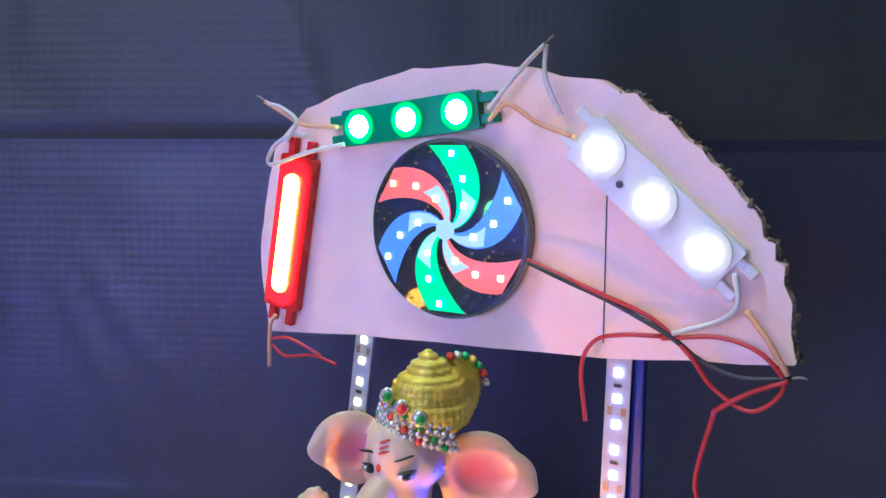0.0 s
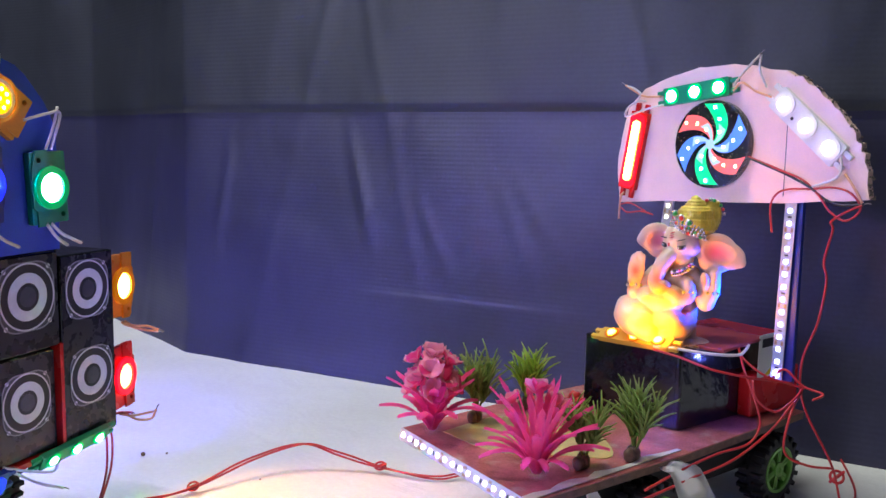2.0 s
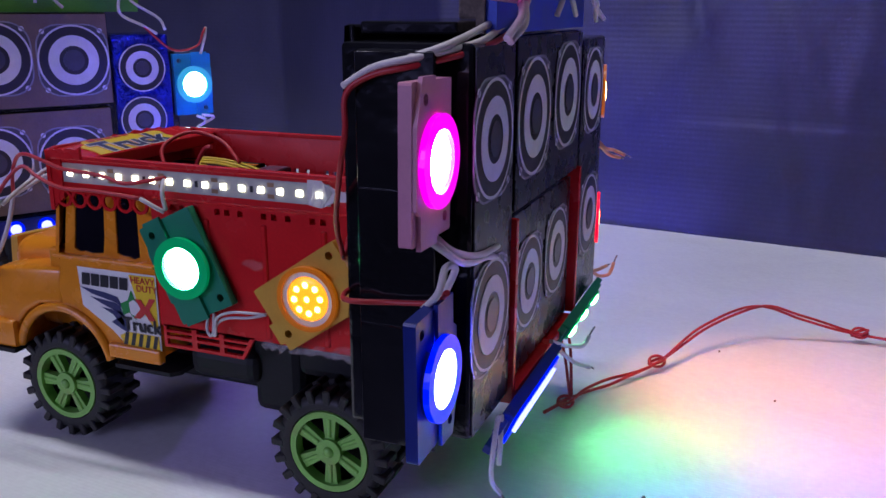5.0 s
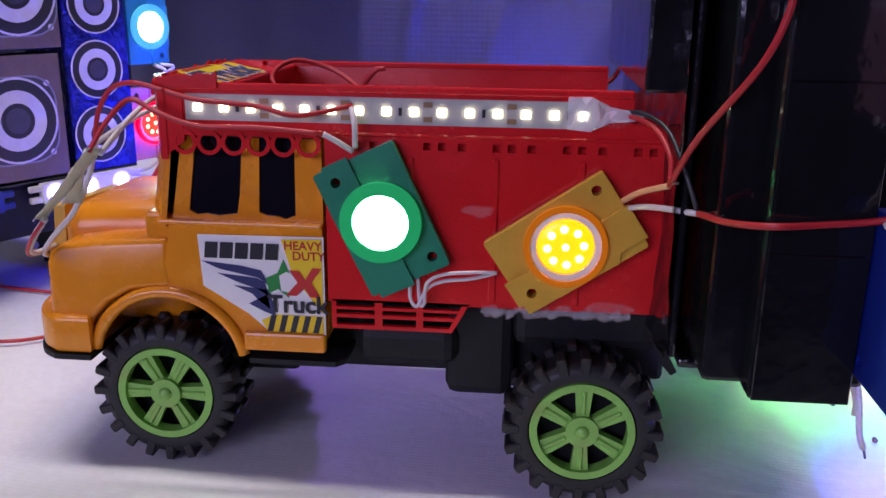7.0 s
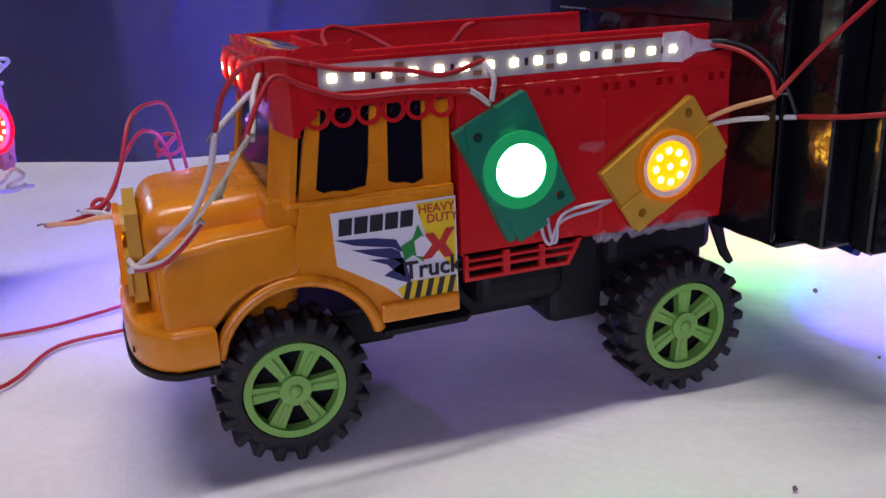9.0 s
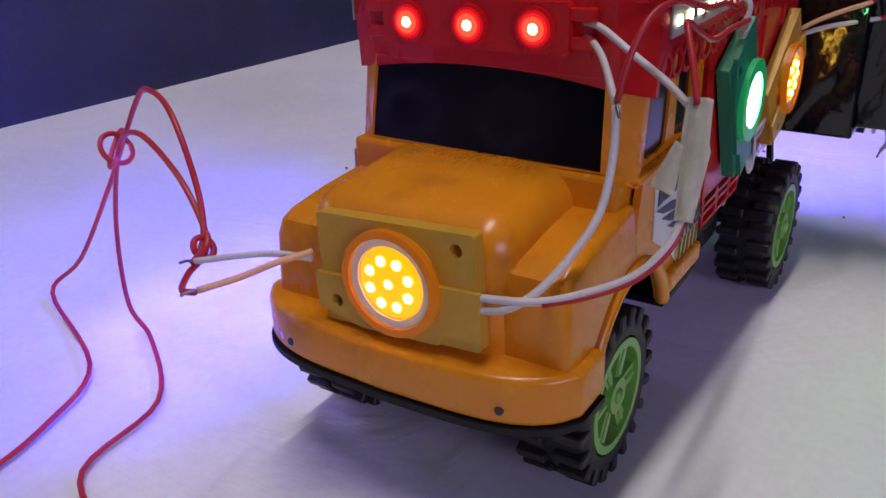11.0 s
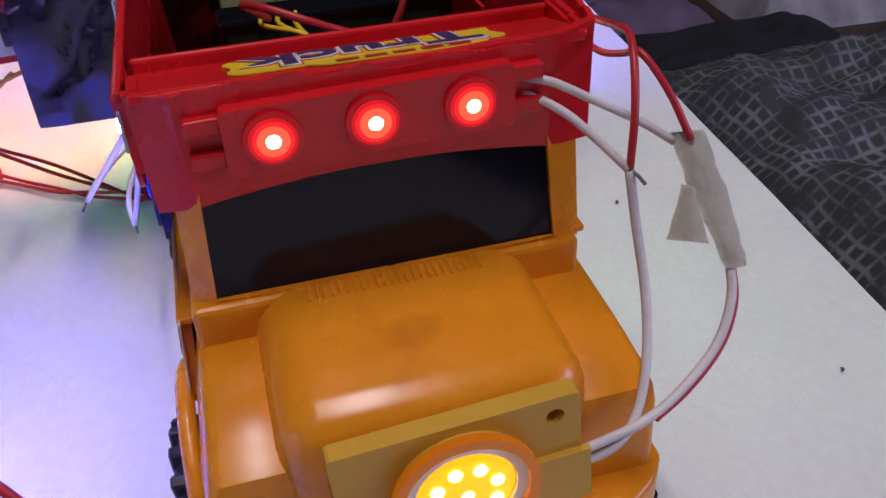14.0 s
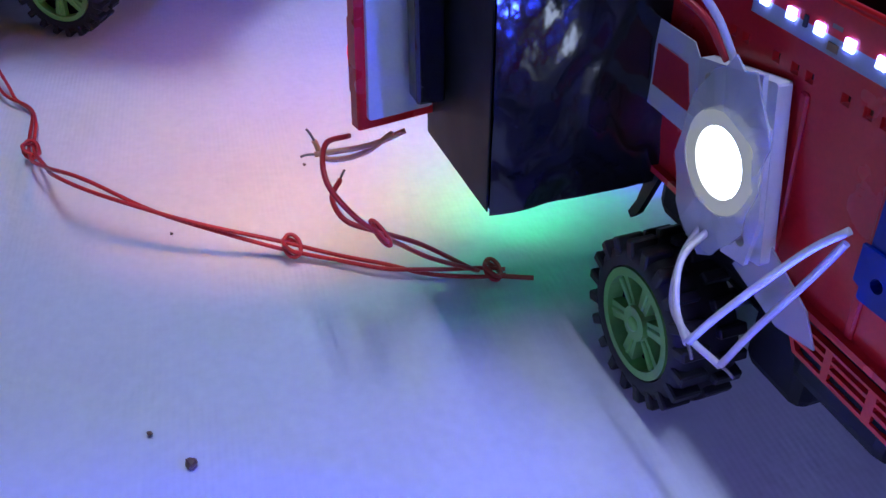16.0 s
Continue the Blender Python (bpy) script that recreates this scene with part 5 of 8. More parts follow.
led_module((SX, -0.0094, 0.2126), (0, 0.03, 1), (1, 0, 0), M["magenta"], G["magenta"], G["rim_magenta"], "pink square lamp module, overbright magenta, on the blue sign")
led_module((SX, 0.0410, 0.2232), (0, 0.02, 1), (1, 0, 0), M["mblue"], G["blue"], G["rim_blue"], "blue square lamp module, overbright, on the blue sign")
led_module((SX, 0.0870, 0.2200), (0, 0.05, -1), (1, 0, 0), M["mgreen"], G["green"], G["rim_green"], "green square lamp module, overbright, on the blue sign")
led_module((SX, 0.0045, 0.2650), (0, 0.55, 0.85), (1, 0, 0), M["mblue"], G["blue"], G["rim_blue"], "blue square lamp module, tilted, at the top of the blue sign")
led_module((SX, 0.0525, 0.2700), (0, 0.80, -0.55), (1, 0, 0), M["morange"], G["hot"], G["rim_orange"], "orange square lamp module with nine diodes, tilted, on the blue sign", dots=G["lens_orange"])
led_module((0.1988, -0.0580, 0.1512), (0, -0.02, -1), (1, 0, 0), M["magenta"], G["magenta"], G["rim_magenta"], "pink square lamp module, overbright magenta, beside the speakers")
led_module((0.1995, -0.0570, 0.0893), (0, -0.03, 1), (1, 0, 0), M["mblue"], G["blue"], G["rim_blue"], "blue square lamp module, overbright, beside the speakers")
led_module((0.1990, 0.1520, 0.1515), (0, 0.05, 1), (1, 0.2, 0), M["morange"], G["orange"], G["rim_orange"], "orange square lamp module, lit, beside the speakers", back=M["mwhite"])
led_module((0.1990, 0.1515, 0.0895), (0, -0.03, 1), (1, 0.2, 0), M["red"], G["red"], G["rim_red"], "red square lamp module, lit, beside the speakers", back=M["mwhite"])
solid("module_bracket", box(NB(), (0.1880, 0.1415, 0.078), (0.1960, 0.1500, 0.165), 0.001), M["tape"], "black taped bracket behind the side modules", "bracket")
led_bar((FX + 0.001, 0.0165, 0.0545), (0, 1, 0.06), (1, 0, -0.45), M["mblue"], G["bluebar"], G["rim_blue"], "blue lamp bar, lit, under the speaker boxes", length=0.066, width=0.0165, solidbar=True)
led_bar((FX + 0.0005, 0.1005, 0.0588), (0, 1, 0.10), (1, 0, -0.55), M["mgreen"], G["greenbar"], G["rim_green"], "green lamp bar with three lit lenses under the speakers", width=0.010, r=0.003)

shift_since(before, V(0.0035, -0.0045, -0.0004))

# ---------------------------------------------------------------- second truck, behind: its speaker stack and green sign
N2, U2 = V(0.866, -0.5, 0), V(0.5, 0.866, 0)


def at2(u, z, off=0.0):
    return N2 * (-0.2015 + off) + U2 * u + V(0, 0, z)


def m2(u, z, off=0.0):
    return frame_m(at2(u, z, off), U2, N2)


def box2(label, u0, u1, z0, z1, depth, face, mt):
    t = thing("speaker_box", at2((u0 + u1) / 2, z0), label, "speaker box", "speaker boxes of the far stack")
    bm = NB()
    box(bm, (u0, z0, -depth), (u1, z1, 0), 0.0015, m=m2(0, 0))
    part("body", bm, M["tape"] if mt is not M["foil"] else mt, t)
    part("front_paper", plate(NB(), [(u0 + 0.001, z0 + 0.001), (u1 - 0.001, z0 + 0.001), (u1 - 0.001, z1 - 0.001), (u0 + 0.001, z1 - 0.001)], (), 0.0004, m2(0, 0, 0.0001)), mt, t)
    return t


s1 = box2("brown printed speaker box with two large speakers above", 0.006, 0.1010, 0.1275, 0.1860, 0.045, True, M["brown"])
s2 = box2("brown printed speaker box with two large speakers below", 0.000, 0.0985, 0.0610, 0.1262, 0.045, True, M["brown"])
s3 = box2("narrow speaker box in crinkled blue foil with small speakers", 0.1020, 0.1405, 0.0600, 0.1720, 0.040, True, M["foil"])
for t, u, z, r, q in ((s1, 0.0310, 0.1585, 0.0225, True), (s1, 0.0777, 0.1565, 0.0225, True), (s2, 0.0245, 0.0955, 0.0225, True), (s2, 0.0715, 0.0925, 0.0225, True),
                      (s3, 0.1210, 0.1500, 0.0160, False), (s3, 0.1195, 0.1155, 0.0160, False), (s3, 0.1180, 0.0805, 0.0160, False)):
    speaker(t, m2(u, z, 0.0005), r, q)
gs = thing("green_sign", at2(0.065, 0.186), "bright green painted cardboard sign on the far speaker stack", "sign")
part("board", plate(NB(), [(-0.02, 0.1862), (0.124, 0.1862), (0.1300, 0.2350)] + circle(0.045, 0.235, 0.0855, 18, 0.056, 2, 178) + [(-0.04, 0.235)], (), 0.005, m2(0, 0, -0.012)), M["greencard"], gs)
led_module(at2(0.0619, 0.2250, -0.0068), V(0, 0, 1), N2, M["magenta"], G["pink"], G["rim_pink"], "pink square lamp module, dimly lit, on the green sign", dots=G["lens_pink"])
led_module(at2(0.1090, 0.2222, -0.0068), V(0, 0, 1), N2, M["mblue"], G["bluedim"], G["rim_blue"], "blue square lamp module with dim diodes, on the green sign", dots=G["lens_blue"])
led_module(at2(0.0860, 0.2700, -0.0068), U2 + V(0, 0, -0.15), N2, M["mwhite"], G["white"], G["rim_white"], "white square lamp module, lit, on the green sign")
led_module(at2(0.1580, 0.1370, -0.008), V(0, 0, 1), N2, M["mcyan"], G["cyan"], G["rim_cyan"], "cyan square lamp module, lit, beside the foil speakers")
led_module(at2(0.1560, 0.0820, -0.008), V(0, 0, 1), N2, M["magenta"], G["red"], G["rim_red"], "pink square lamp module with nine red diodes", dots=G["lens_red"])
solid("module_bracket", box(NB(), (0.1400, 0.066, -0.016), (0.1480, 0.160, -0.009), 0.001, m=m2(0, 0)), M["tape"], "black taped bracket beside the foil speakers", "bracket")
led_bar(at2(0.1050, 0.0535, 0.001), U2, N2, M["mwhite"], G["violet"], G["bluedim"], "pale lamp bar with lit lenses under the far speakers", width=0.011, pitch=0.02)
led_bar(at2(0.0300, 0.0535, 0.001), U2, N2, M["mblue"], G["bluebar"], G["rim_blue"], "blue lamp bar with lit lenses under the far speakers", width=0.011)
t2 = thing("toy_truck", at2(0.07, 0, -0.06), "dark far toy truck that carries the brown speaker boxes", "toy truck")
bm = NB()
box(bm, (-0.010, 0.0590, -0.105), (0.140, 0.0608, 0.0), 0.0005, m=m2(0, 0))
part("deck", bm, M["tape"], t2)
bm = NB()
box(bm, (0.025, 0.0300, -0.180), (0.115, 0.0590, -0.004), 0.003, m=m2(0, 0))
part("chassis", bm, M["chassis"], t2)
for u, s in ((0.020, -1), (0.120, 1)):
    for o in (-0.030, -0.155):
        wheel(t2, at2(u, 0.0253, o), U2 * s)

# ---------------------------------------------------------------- the float with the statue
before = so_far()
EF, ER = V(0.512, 0.859, 0), V(0.859, -0.512, 0)
flt = thing("toy_truck", (0.56, 0.27, 0), "toy truck float with a planted platform and lime rims", "toy truck")
hub = V(0.5587, 0.2066, 0.0253)
for k in (0.0, 0.1405):
    wheel(flt, hub + EF * k + ER * (0.0 if k == 0 else -0.006), ER)
    wheel(flt, hub + EF * k - ER * (0.100 if k == 0 else 0.094), -ER)
PA, PB = V(0.3915, 0.2010, 0), V(0.5005, 0.1180, 0)
fm = Matrix(((1, 0, 0, 0), (0, 1, 0, 0), (0, 0, 1, 0.0585), (0, 0, 0, 1)))
plat = [PA, PB, PB + EF * 0.13 + ER * 0.004, PB + EF * 0.27, PA + EF * 0.27, PA + EF * 0.1 - ER * 0.004]
part("platform", plate(NB(), [(p.x, p.y) for p in plat], (), 0.0045, fm), M["card"], flt, "dark corrugated cardboard platform")
fm2 = fm.copy()
fm2.translation.z = 0.0632
part("platform_paper", plate(NB(), [(p.x, p.y) for p in plat], (), 0.0008, fm2), M["turf"], flt, "glossy reddish paper with a sand-coloured patch")
rng = random.Random(31)
rag = [PB + EF * (0.010 * i) - ER * 0.001 for i in range(14)]
rag += [PB + EF * (0.010 * i) - ER * rng.uniform(0.004, 0.010) for i in range(13, -1, -1)]
fmr = fm.copy()
fmr.translation.z = 0.0642
part("paper_edge", plate(NB(), [(p.x, p.y) for p in rag], (), 0.0005, fmr), M["masking"], flt, "torn whitish paper along the platform edge")
sand = [PA.lerp(PB, 0.16) + EF * 0.020, PA.lerp(PB, 0.50) + EF * 0.028, PA.lerp(PB, 0.72) + EF * 0.060, PA.lerp(PB, 0.86) + EF * 0.085, PA.lerp(PB, 0.60) + EF * 0.105, PA.lerp(PB, 0.35) + EF * 0.085, PA.lerp(PB, 0.14) + EF * 0.070]
fm3 = fm.copy()
fm3.translation.z = 0.0640
sp = smooth_path(sand + sand[:1], 5)[:-1]
part("sand_patch", plate(NB(), [(p.x, p.y) for p in sp], (), 0.0004, fm3), M["sand"], flt, "sand-coloured patch of paper on the platform")
c = hub - ER * 0.05 + EF * 0.07
mm = frame_m((c.x, c.y, 0), ER, (0, 0, 1))
part("chassis", box(NB(), (-0.030, -0.110, 0.028), (0.030, 0.100, 0.0585), 0.003, m=mm), M["chassis"], flt)
part("bed", box(NB(), (-0.041, 0.045, 0.0650), (0.022, 0.105, 0.1165), 0.002, m=mm), M["red"], flt, "red plastic bed")
part("bed_side", box(NB(), (0.0224, 0.045, 0.0650), (0.034, 0.105, 0.0950), 0.002, m=mm), M["red"], flt)
stm = frame_m(c + ER * 0.0342 + EF * 0.070 + V(0, 0, 0.082), EF, ER)
fst = part("door_sticker", plate(NB(), rrect(0.040, 0.030, 0.001, 2), (), 0.0003, stm), M["paper"], flt, "white sticker with yellow and black")
part("mark_block", plate(NB(), rrect(0.024, 0.006, 0.0005, 2, -0.004, 0.009), (), 0.0002, stm @ Matrix.Translation((0, 0, 0.0003))), M["ink"], fst)
part("yellow_field", plate(NB(), [(-0.012, -0.014), (0.018, -0.014), (0.018, 0.004)], (), 0.0002, stm @ Matrix.Translation((0, 0, 0.0003))), M["yellow"], fst)
nf = -EF
sa, sb = PA + V(0, 0, 0.0612) + nf * 0.0012, PB + V(0, 0, 0.0612) + nf * 0.0012
dd = (sb - sa).normalized()
led_strip(sa + dd * 0.006, sb - dd * 0.004, V(dd.y, -dd.x, 0.25), 16, G["violet"], "white strip of violet lit diodes along the platform edge", end=True, endmat=G["blue"])

shift_since(before, V(0.0015, -0.0083, 0))
before = so_far()
# black box and what stands on it
BX0, BU = V(0.4905, 0.3010, 0), V(0.0700, -0.0310, 0).normalized()
BV = V(0.55, 0.835, 0).normalized()
bq = [BX0, BX0 + BU * 0.0765, BX0 + BU * 0.0765 + BV * 0.085, BX0 + BV * 0.085]
bb = thing("black_box", (0.55, 0.31, 0.064), "box wrapped in shiny black tape on the float", "box")
bm = NB()
plate(bm, [(p.x, p.y) for p in bq], (), 0.0535, Matrix.Translation((0, 0, 0.0642)))
bmesh.ops.bevel(bm, geom=[e for e in bm.edges if len(e.link_faces) == 2 and e.calc_face_angle(0) > 0.5], offset=0.0015, segments=2, profile=0.5, affect="EDGES")
part("body", bm, M["tape"], bb)
for k, (a, b) in enumerate(((0.10, 0.42), (0.44, 0.95))):
    p0, p1 = bq[0].lerp(bq[1], a), bq[0].lerp(bq[1], b)
    part("tape_fold", box(NB(), (0, 0, 0.0001), ((p1 - p0).length, 0.0525, 0.0005), 0.0002, 1, m=frame_m(p0 + V(0, 0, 0.0646), p1 - p0, (BU.y, -BU.x, 0))), M["tape"], bb, "overlapping strip of shiny black tape")
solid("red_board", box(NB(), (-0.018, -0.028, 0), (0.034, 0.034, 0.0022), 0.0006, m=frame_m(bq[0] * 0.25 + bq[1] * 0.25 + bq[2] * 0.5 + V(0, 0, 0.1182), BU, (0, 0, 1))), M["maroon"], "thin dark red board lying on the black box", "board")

DN, DU = V(-0.521, -0.8535, 0), V(0.8535, -0.521, 0)
DO = V(0.5716, 0.3268, 0)


def atd(u, z, off=0.0):
    return DO + DU * u + DN * off + V(0, 0, z)


def md(u=0.0, z=0.0, off=0.0):
    return frame_m(atd(u, z, off), DU, DN)


shift_since(before, V(0.0016, -0.0115, 0))
before = so_far()
# arched panel
dome_pts = [(-0.0860, 0.2095), (-0.0890, 0.2370), (-0.0865, 0.2575), (-0.0800, 0.2810), (-0.0650, 0.2945), (-0.0400, 0.3030), (-0.0190, 0.3072), (0.0095, 0.3080), (0.0295, 0.3054), (0.0480, 0.3014), (0.0575, 0.2970), (0.0700, 0.2885), (0.0850, 0.2755), (0.0950, 0.2613), (0.1015, 0.2490), (0.1055, 0.2300), (0.1062, 0.2225), (0.0500, 0.2175), (-0.0290, 0.2140)]
dome = thing("arch_panel", atd(0, 0.215), "pale pink foam arch panel with a broken edge", "panel")
rng = random.Random(11)
fine = []
for i in range(len(dome_pts)):
    a, b = V(*dome_pts[i], 0), V(*dome_pts[(i + 1) % len(dome_pts)], 0)
    for j in range(4):
        p = a.lerp(b, j / 4)
        w = 0.0005 if i < 8 or i > 15 else 0.0011
        fine.append((p.x + rng.uniform(-w, w), p.y + rng.uniform(-w, w)))
part("board", plate(NB(), fine, (), 0.006, md(off=-0.008)), M["pinkcard"], dome)
crumbs = NB()
for i in range(38, 64):
    for j in range(3):
        p, q = fine[i], fine[(i + 1) % len(fine)]
        k = rng.random()
        c = atd(p[0] + (q[0] - p[0]) * k + rng.uniform(-0.0006, 0.0009), p[1] + (q[1] - p[1]) * k, rng.uniform(-0.0085, -0.0025))
        bmesh.ops.create_icosphere(crumbs, subdivisions=1, radius=rng.uniform(0.0006, 0.0016), matrix=Matrix.Translation(c) @ Matrix.Rotation(rng.uniform(0, 3), 4, V(rng.random(), rng.random(), 1)) @ Matrix.Diagonal((1, rng.uniform(0.4, 1), rng.uniform(0.4, 1), 1)))
for v in crumbs.verts:
    v.co += V(1, 0.6, 1) * 0.0006 * noise.noise(v.co * 900)
part("torn_edge", crumbs, M["edge"], dome, "crumbling grey board edge")
part("seam", box(NB(), (0.0503, 0.222, -0.0021), (0.0507, 0.270, -0.0018), m=md()), M["ink"], dome)
led_bar(atd(-0.0185, 0.2905, -0.002), DU + V(0, 0, 0.12), DN, M["mgreen"], G["green"], G["rim_green"], "green lamp bar with three lit lenses on the arch panel", r=0.0040, pitch=0.0195, width=0.0125)
led_bar(atd(0.0655, 0.2665, -0.002), DU * 0.755 + V(0, 0, -0.655), DN, M["mwhite"], G["white"], M["mwhite"], "white lamp bar with three overbright lenses on the arch panel", length=0.064, width=0.016, r=0.0044, pitch=0.0208, screw=True)
led_bar(atd(-0.0715, 0.2490, -0.002), V(0, 0, 1) + DU * 0.19, DN, M["red"], G["hot"], G["rim_red"], "red lamp bar with one overbright line on the arch panel", length=0.064, width=0.0155, solidbar=True)

# swirling disc
disc = thing("light_disc", atd(-0.003, 0.2545), "round glossy black disc with swirling coloured light blades", "light disc")
part("base", plate(NB(), circle(-0.003, 0.2545, 0.0300, 56), (), 0.004, md(off=-0.002)), M["disc"], disc)
part("rim", plate(NB(), circle(-0.003, 0.2545, 0.0302, 56), [circle(-0.003, 0.2545, 0.0290, 56)], 0.0055, md(off=-0.002)), M["resin"], disc)
blades = ("blade_green", "blade_red", "blade_blue", "blade_green", "blade_red", "blade_blue")
def blade_edge(q, side):
    a = a0 - 62 + 76 * q ** 0.75 + side * (17 - 3 * q + 5 * math.sin(math.pi * q))
    r = 0.0012 + 0.0272 * q
    return (-0.003 + r * math.cos(radians(a)), 0.2545 + r * math.sin(radians(a)))


for i, key in enumerate(blades):
    a0 = 76 + i * 60
    pts = [blade_edge(j / 12, -1) for j in range(13)] + [blade_edge(j / 12, 1) for j in range(12, -1, -1)]
    bl = part("blade", plate(NB(), pts, (), 0.0004, md(off=0.0022)), G[key], disc, {"g": "green lit blade", "r": "red lit blade", "b": "blue lit blade"}[key[6]])
    lit = {"g": G["green"], "r": G["core"], "b": G["cool"]}[key[6]]
    pale = [blade_edge(j / 8 * 0.5, -0.85) for j in range(9)] + [blade_edge(j / 8 * 0.5, 0.35) for j in range(8, -1, -1)]
    part("blade_root", plate(NB(), pale, (), 0.0003, md(off=0.0027)), G["blade_white"], bl, "pale lit root of the blade")
    for q in (0.35, 0.62, 0.88):
        x, z = blade_edge(q, 0.1)
        part("diode", box(NB(), (-0.0010, -0.0010, 0), (0.0010, 0.0010, 0.0006), 0.0003, 1, m=md(x, z, 0.0031)), lit, bl)
part("hub", plate(NB(), circle(-0.003, 0.2545, 0.0034, 18), (), 0.0004, md(off=0.0032)), G["blade_white"], disc, "pale lit hub")
# copper flecks stand in for glints of light on the glossy disc
flecks = NB()
for i in range(90):
    r, a = 0.0285 * math.sqrt(rng.uniform(0.12, 1)), rng.uniform(0, 2 * math.pi)
    s = rng.uniform(0.0002, 0.0005)
    plate(flecks, [(-s, -s * 0.5), (s, -s), (s * 0.6, s), (-s * 0.4, s * 0.7)], (), 0.0003, md(-0.003 + r * math.cos(a), 0.2545 + r * math.sin(a), 0.0021))
part("foil_fleck", flecks, M["copper"], disc, "small copper flecks in place of glints on the black disc")
part("wire_boss", box(NB(), (-0.003, -0.0025, -0.002), (0.003, 0.0025, 0.003), 0.001, 2, m=md(0.0262, 0.2435, 0)), M["resin"], disc, "clear boss where the wire leaves")

# posts with strips
led_strip(V(0.6211, 0.3022, 0.2211), V(0.6182, 0.3030, 0.1046), DN, 15, G["cool"], "upright strip of blue-white diodes beside the statue", end=True, endmat=G["blue"])
# the strip's blue glow is put into this post's colour
solid("strip_post", box(NB(), (0.0552, 0.0985, -0.0100), (0.0622, 0.2260, -0.0066), 0.0005, m=md(off=0.0)), M["mblue"], "thin post behind the upright strip, coloured blue for its glow", "post")
led_strip(atd(-0.0445, 0.2255, -0.0115), atd(-0.0580, 0.1270, -0.0115), DN, 13, G["warm"], "leaning strip of white diodes behind the statue")
solid("strip_post", tube(NB(), [atd(-0.0440, 0.2290, -0.014), atd(-0.0595, 0.1185, -0.014)], 0.003, seg=4, k=1), M["mwhite"], "thin white post behind the leaning strip", "post")


shift_since(before, V(0.0016, -0.0133, -0.0028))
before = so_far()
# statue: one moulded, painted figure
def moulded(prims, cuts, lo, hi, h, soft):
    """Blends ellipsoids (place, radii, turn) into one skin on a grid of step h."""
    axes = [np.arange(lo[i], hi[i] + h, h) for i in range(3)]
    gx, gy, gz = np.meshgrid(*axes, indexing="ij")

    def dist(c, r, turn):
        x, y, z = gx - c[0], gy - c[1], gz - c[2]
        ca, sa = math.cos(turn), math.sin(turn)
        x, y = x * ca + y * sa, -x * sa + y * ca
        k0 = np.sqrt((x / r[0]) ** 2 + (y / r[1]) ** 2 + (z / r[2]) ** 2) + 1e-6
        k1 = np.sqrt((x / r[0] ** 2) ** 2 + (y / r[1] ** 2) ** 2 + (z / r[2] ** 2) ** 2) + 1e-6
        return k0 * (k0 - 1) / k1

    F = np.full(gx.shape, 1.0)
    for c, r, turn in prims:
        d = dist(c, r, turn)
        w = np.clip(0.5 + 0.5 * (F - d) / soft, 0, 1)
        F = F * (1 - w) + d * w - soft * w * (1 - w)
    for c, r, turn in cuts:
        F = np.maximum(F, -dist(c, r, turn))
    ins = F < 0
    n = [s - 1 for s in F.shape]
    cor = [(a, b, c) for a in (0, 1) for b in (0, 1) for c in (0, 1)]
    view = {q: F[q[0]:q[0] + n[0], q[1]:q[1] + n[1], q[2]:q[2] + n[2]] for q in cor}
    cnt = sum((view[q] < 0).astype(int) for q in cor)
    cells = np.argwhere((cnt > 0) & (cnt < 8))
    idx = -np.ones(n, int)
    idx[tuple(cells.T)] = np.arange(len(cells))
    val = {q: view[q][tuple(cells.T)] for q in cor}
    mean = sum(val.values()) / 8
    g = np.stack([sum(val[q] * (1 if q[i] else -1) for q in cor) / (4 * h) for i in range(3)], 1)
    step = g * (mean / np.maximum((g ** 2).sum(1), 1e-9))[:, None]
    pos = np.array(lo) + (cells + 0.5) * h - np.clip(step, -h * 0.7, h * 0.7)
    quads = []
    for ax in range(3):
        b, c = (ax + 1) % 3, (ax + 2) % 3
        sl0, sl1 = [slice(None)] * 3, [slice(None)] * 3
        sl0[ax], sl1[ax] = slice(0, -1), slice(1, None)
        e = np.argwhere(ins[tuple(sl0)] != ins[tuple(sl1)])
        e = e[(e[:, b] > 0) & (e[:, c] > 0) & (e[:, b] < n[b]) & (e[:, c] < n[c])]
        flip = ins[tuple(e.T)]
        ob, oc = np.eye(3, dtype=int)[b], np.eye(3, dtype=int)[c]
        four = [idx[tuple((e - q).T)] for q in (ob + oc, oc, 0 * ob, ob)]
        quads += [f if k else f[::-1] for f, k in zip(np.stack(four, 1).tolist(), flip)]
    return pos, quads


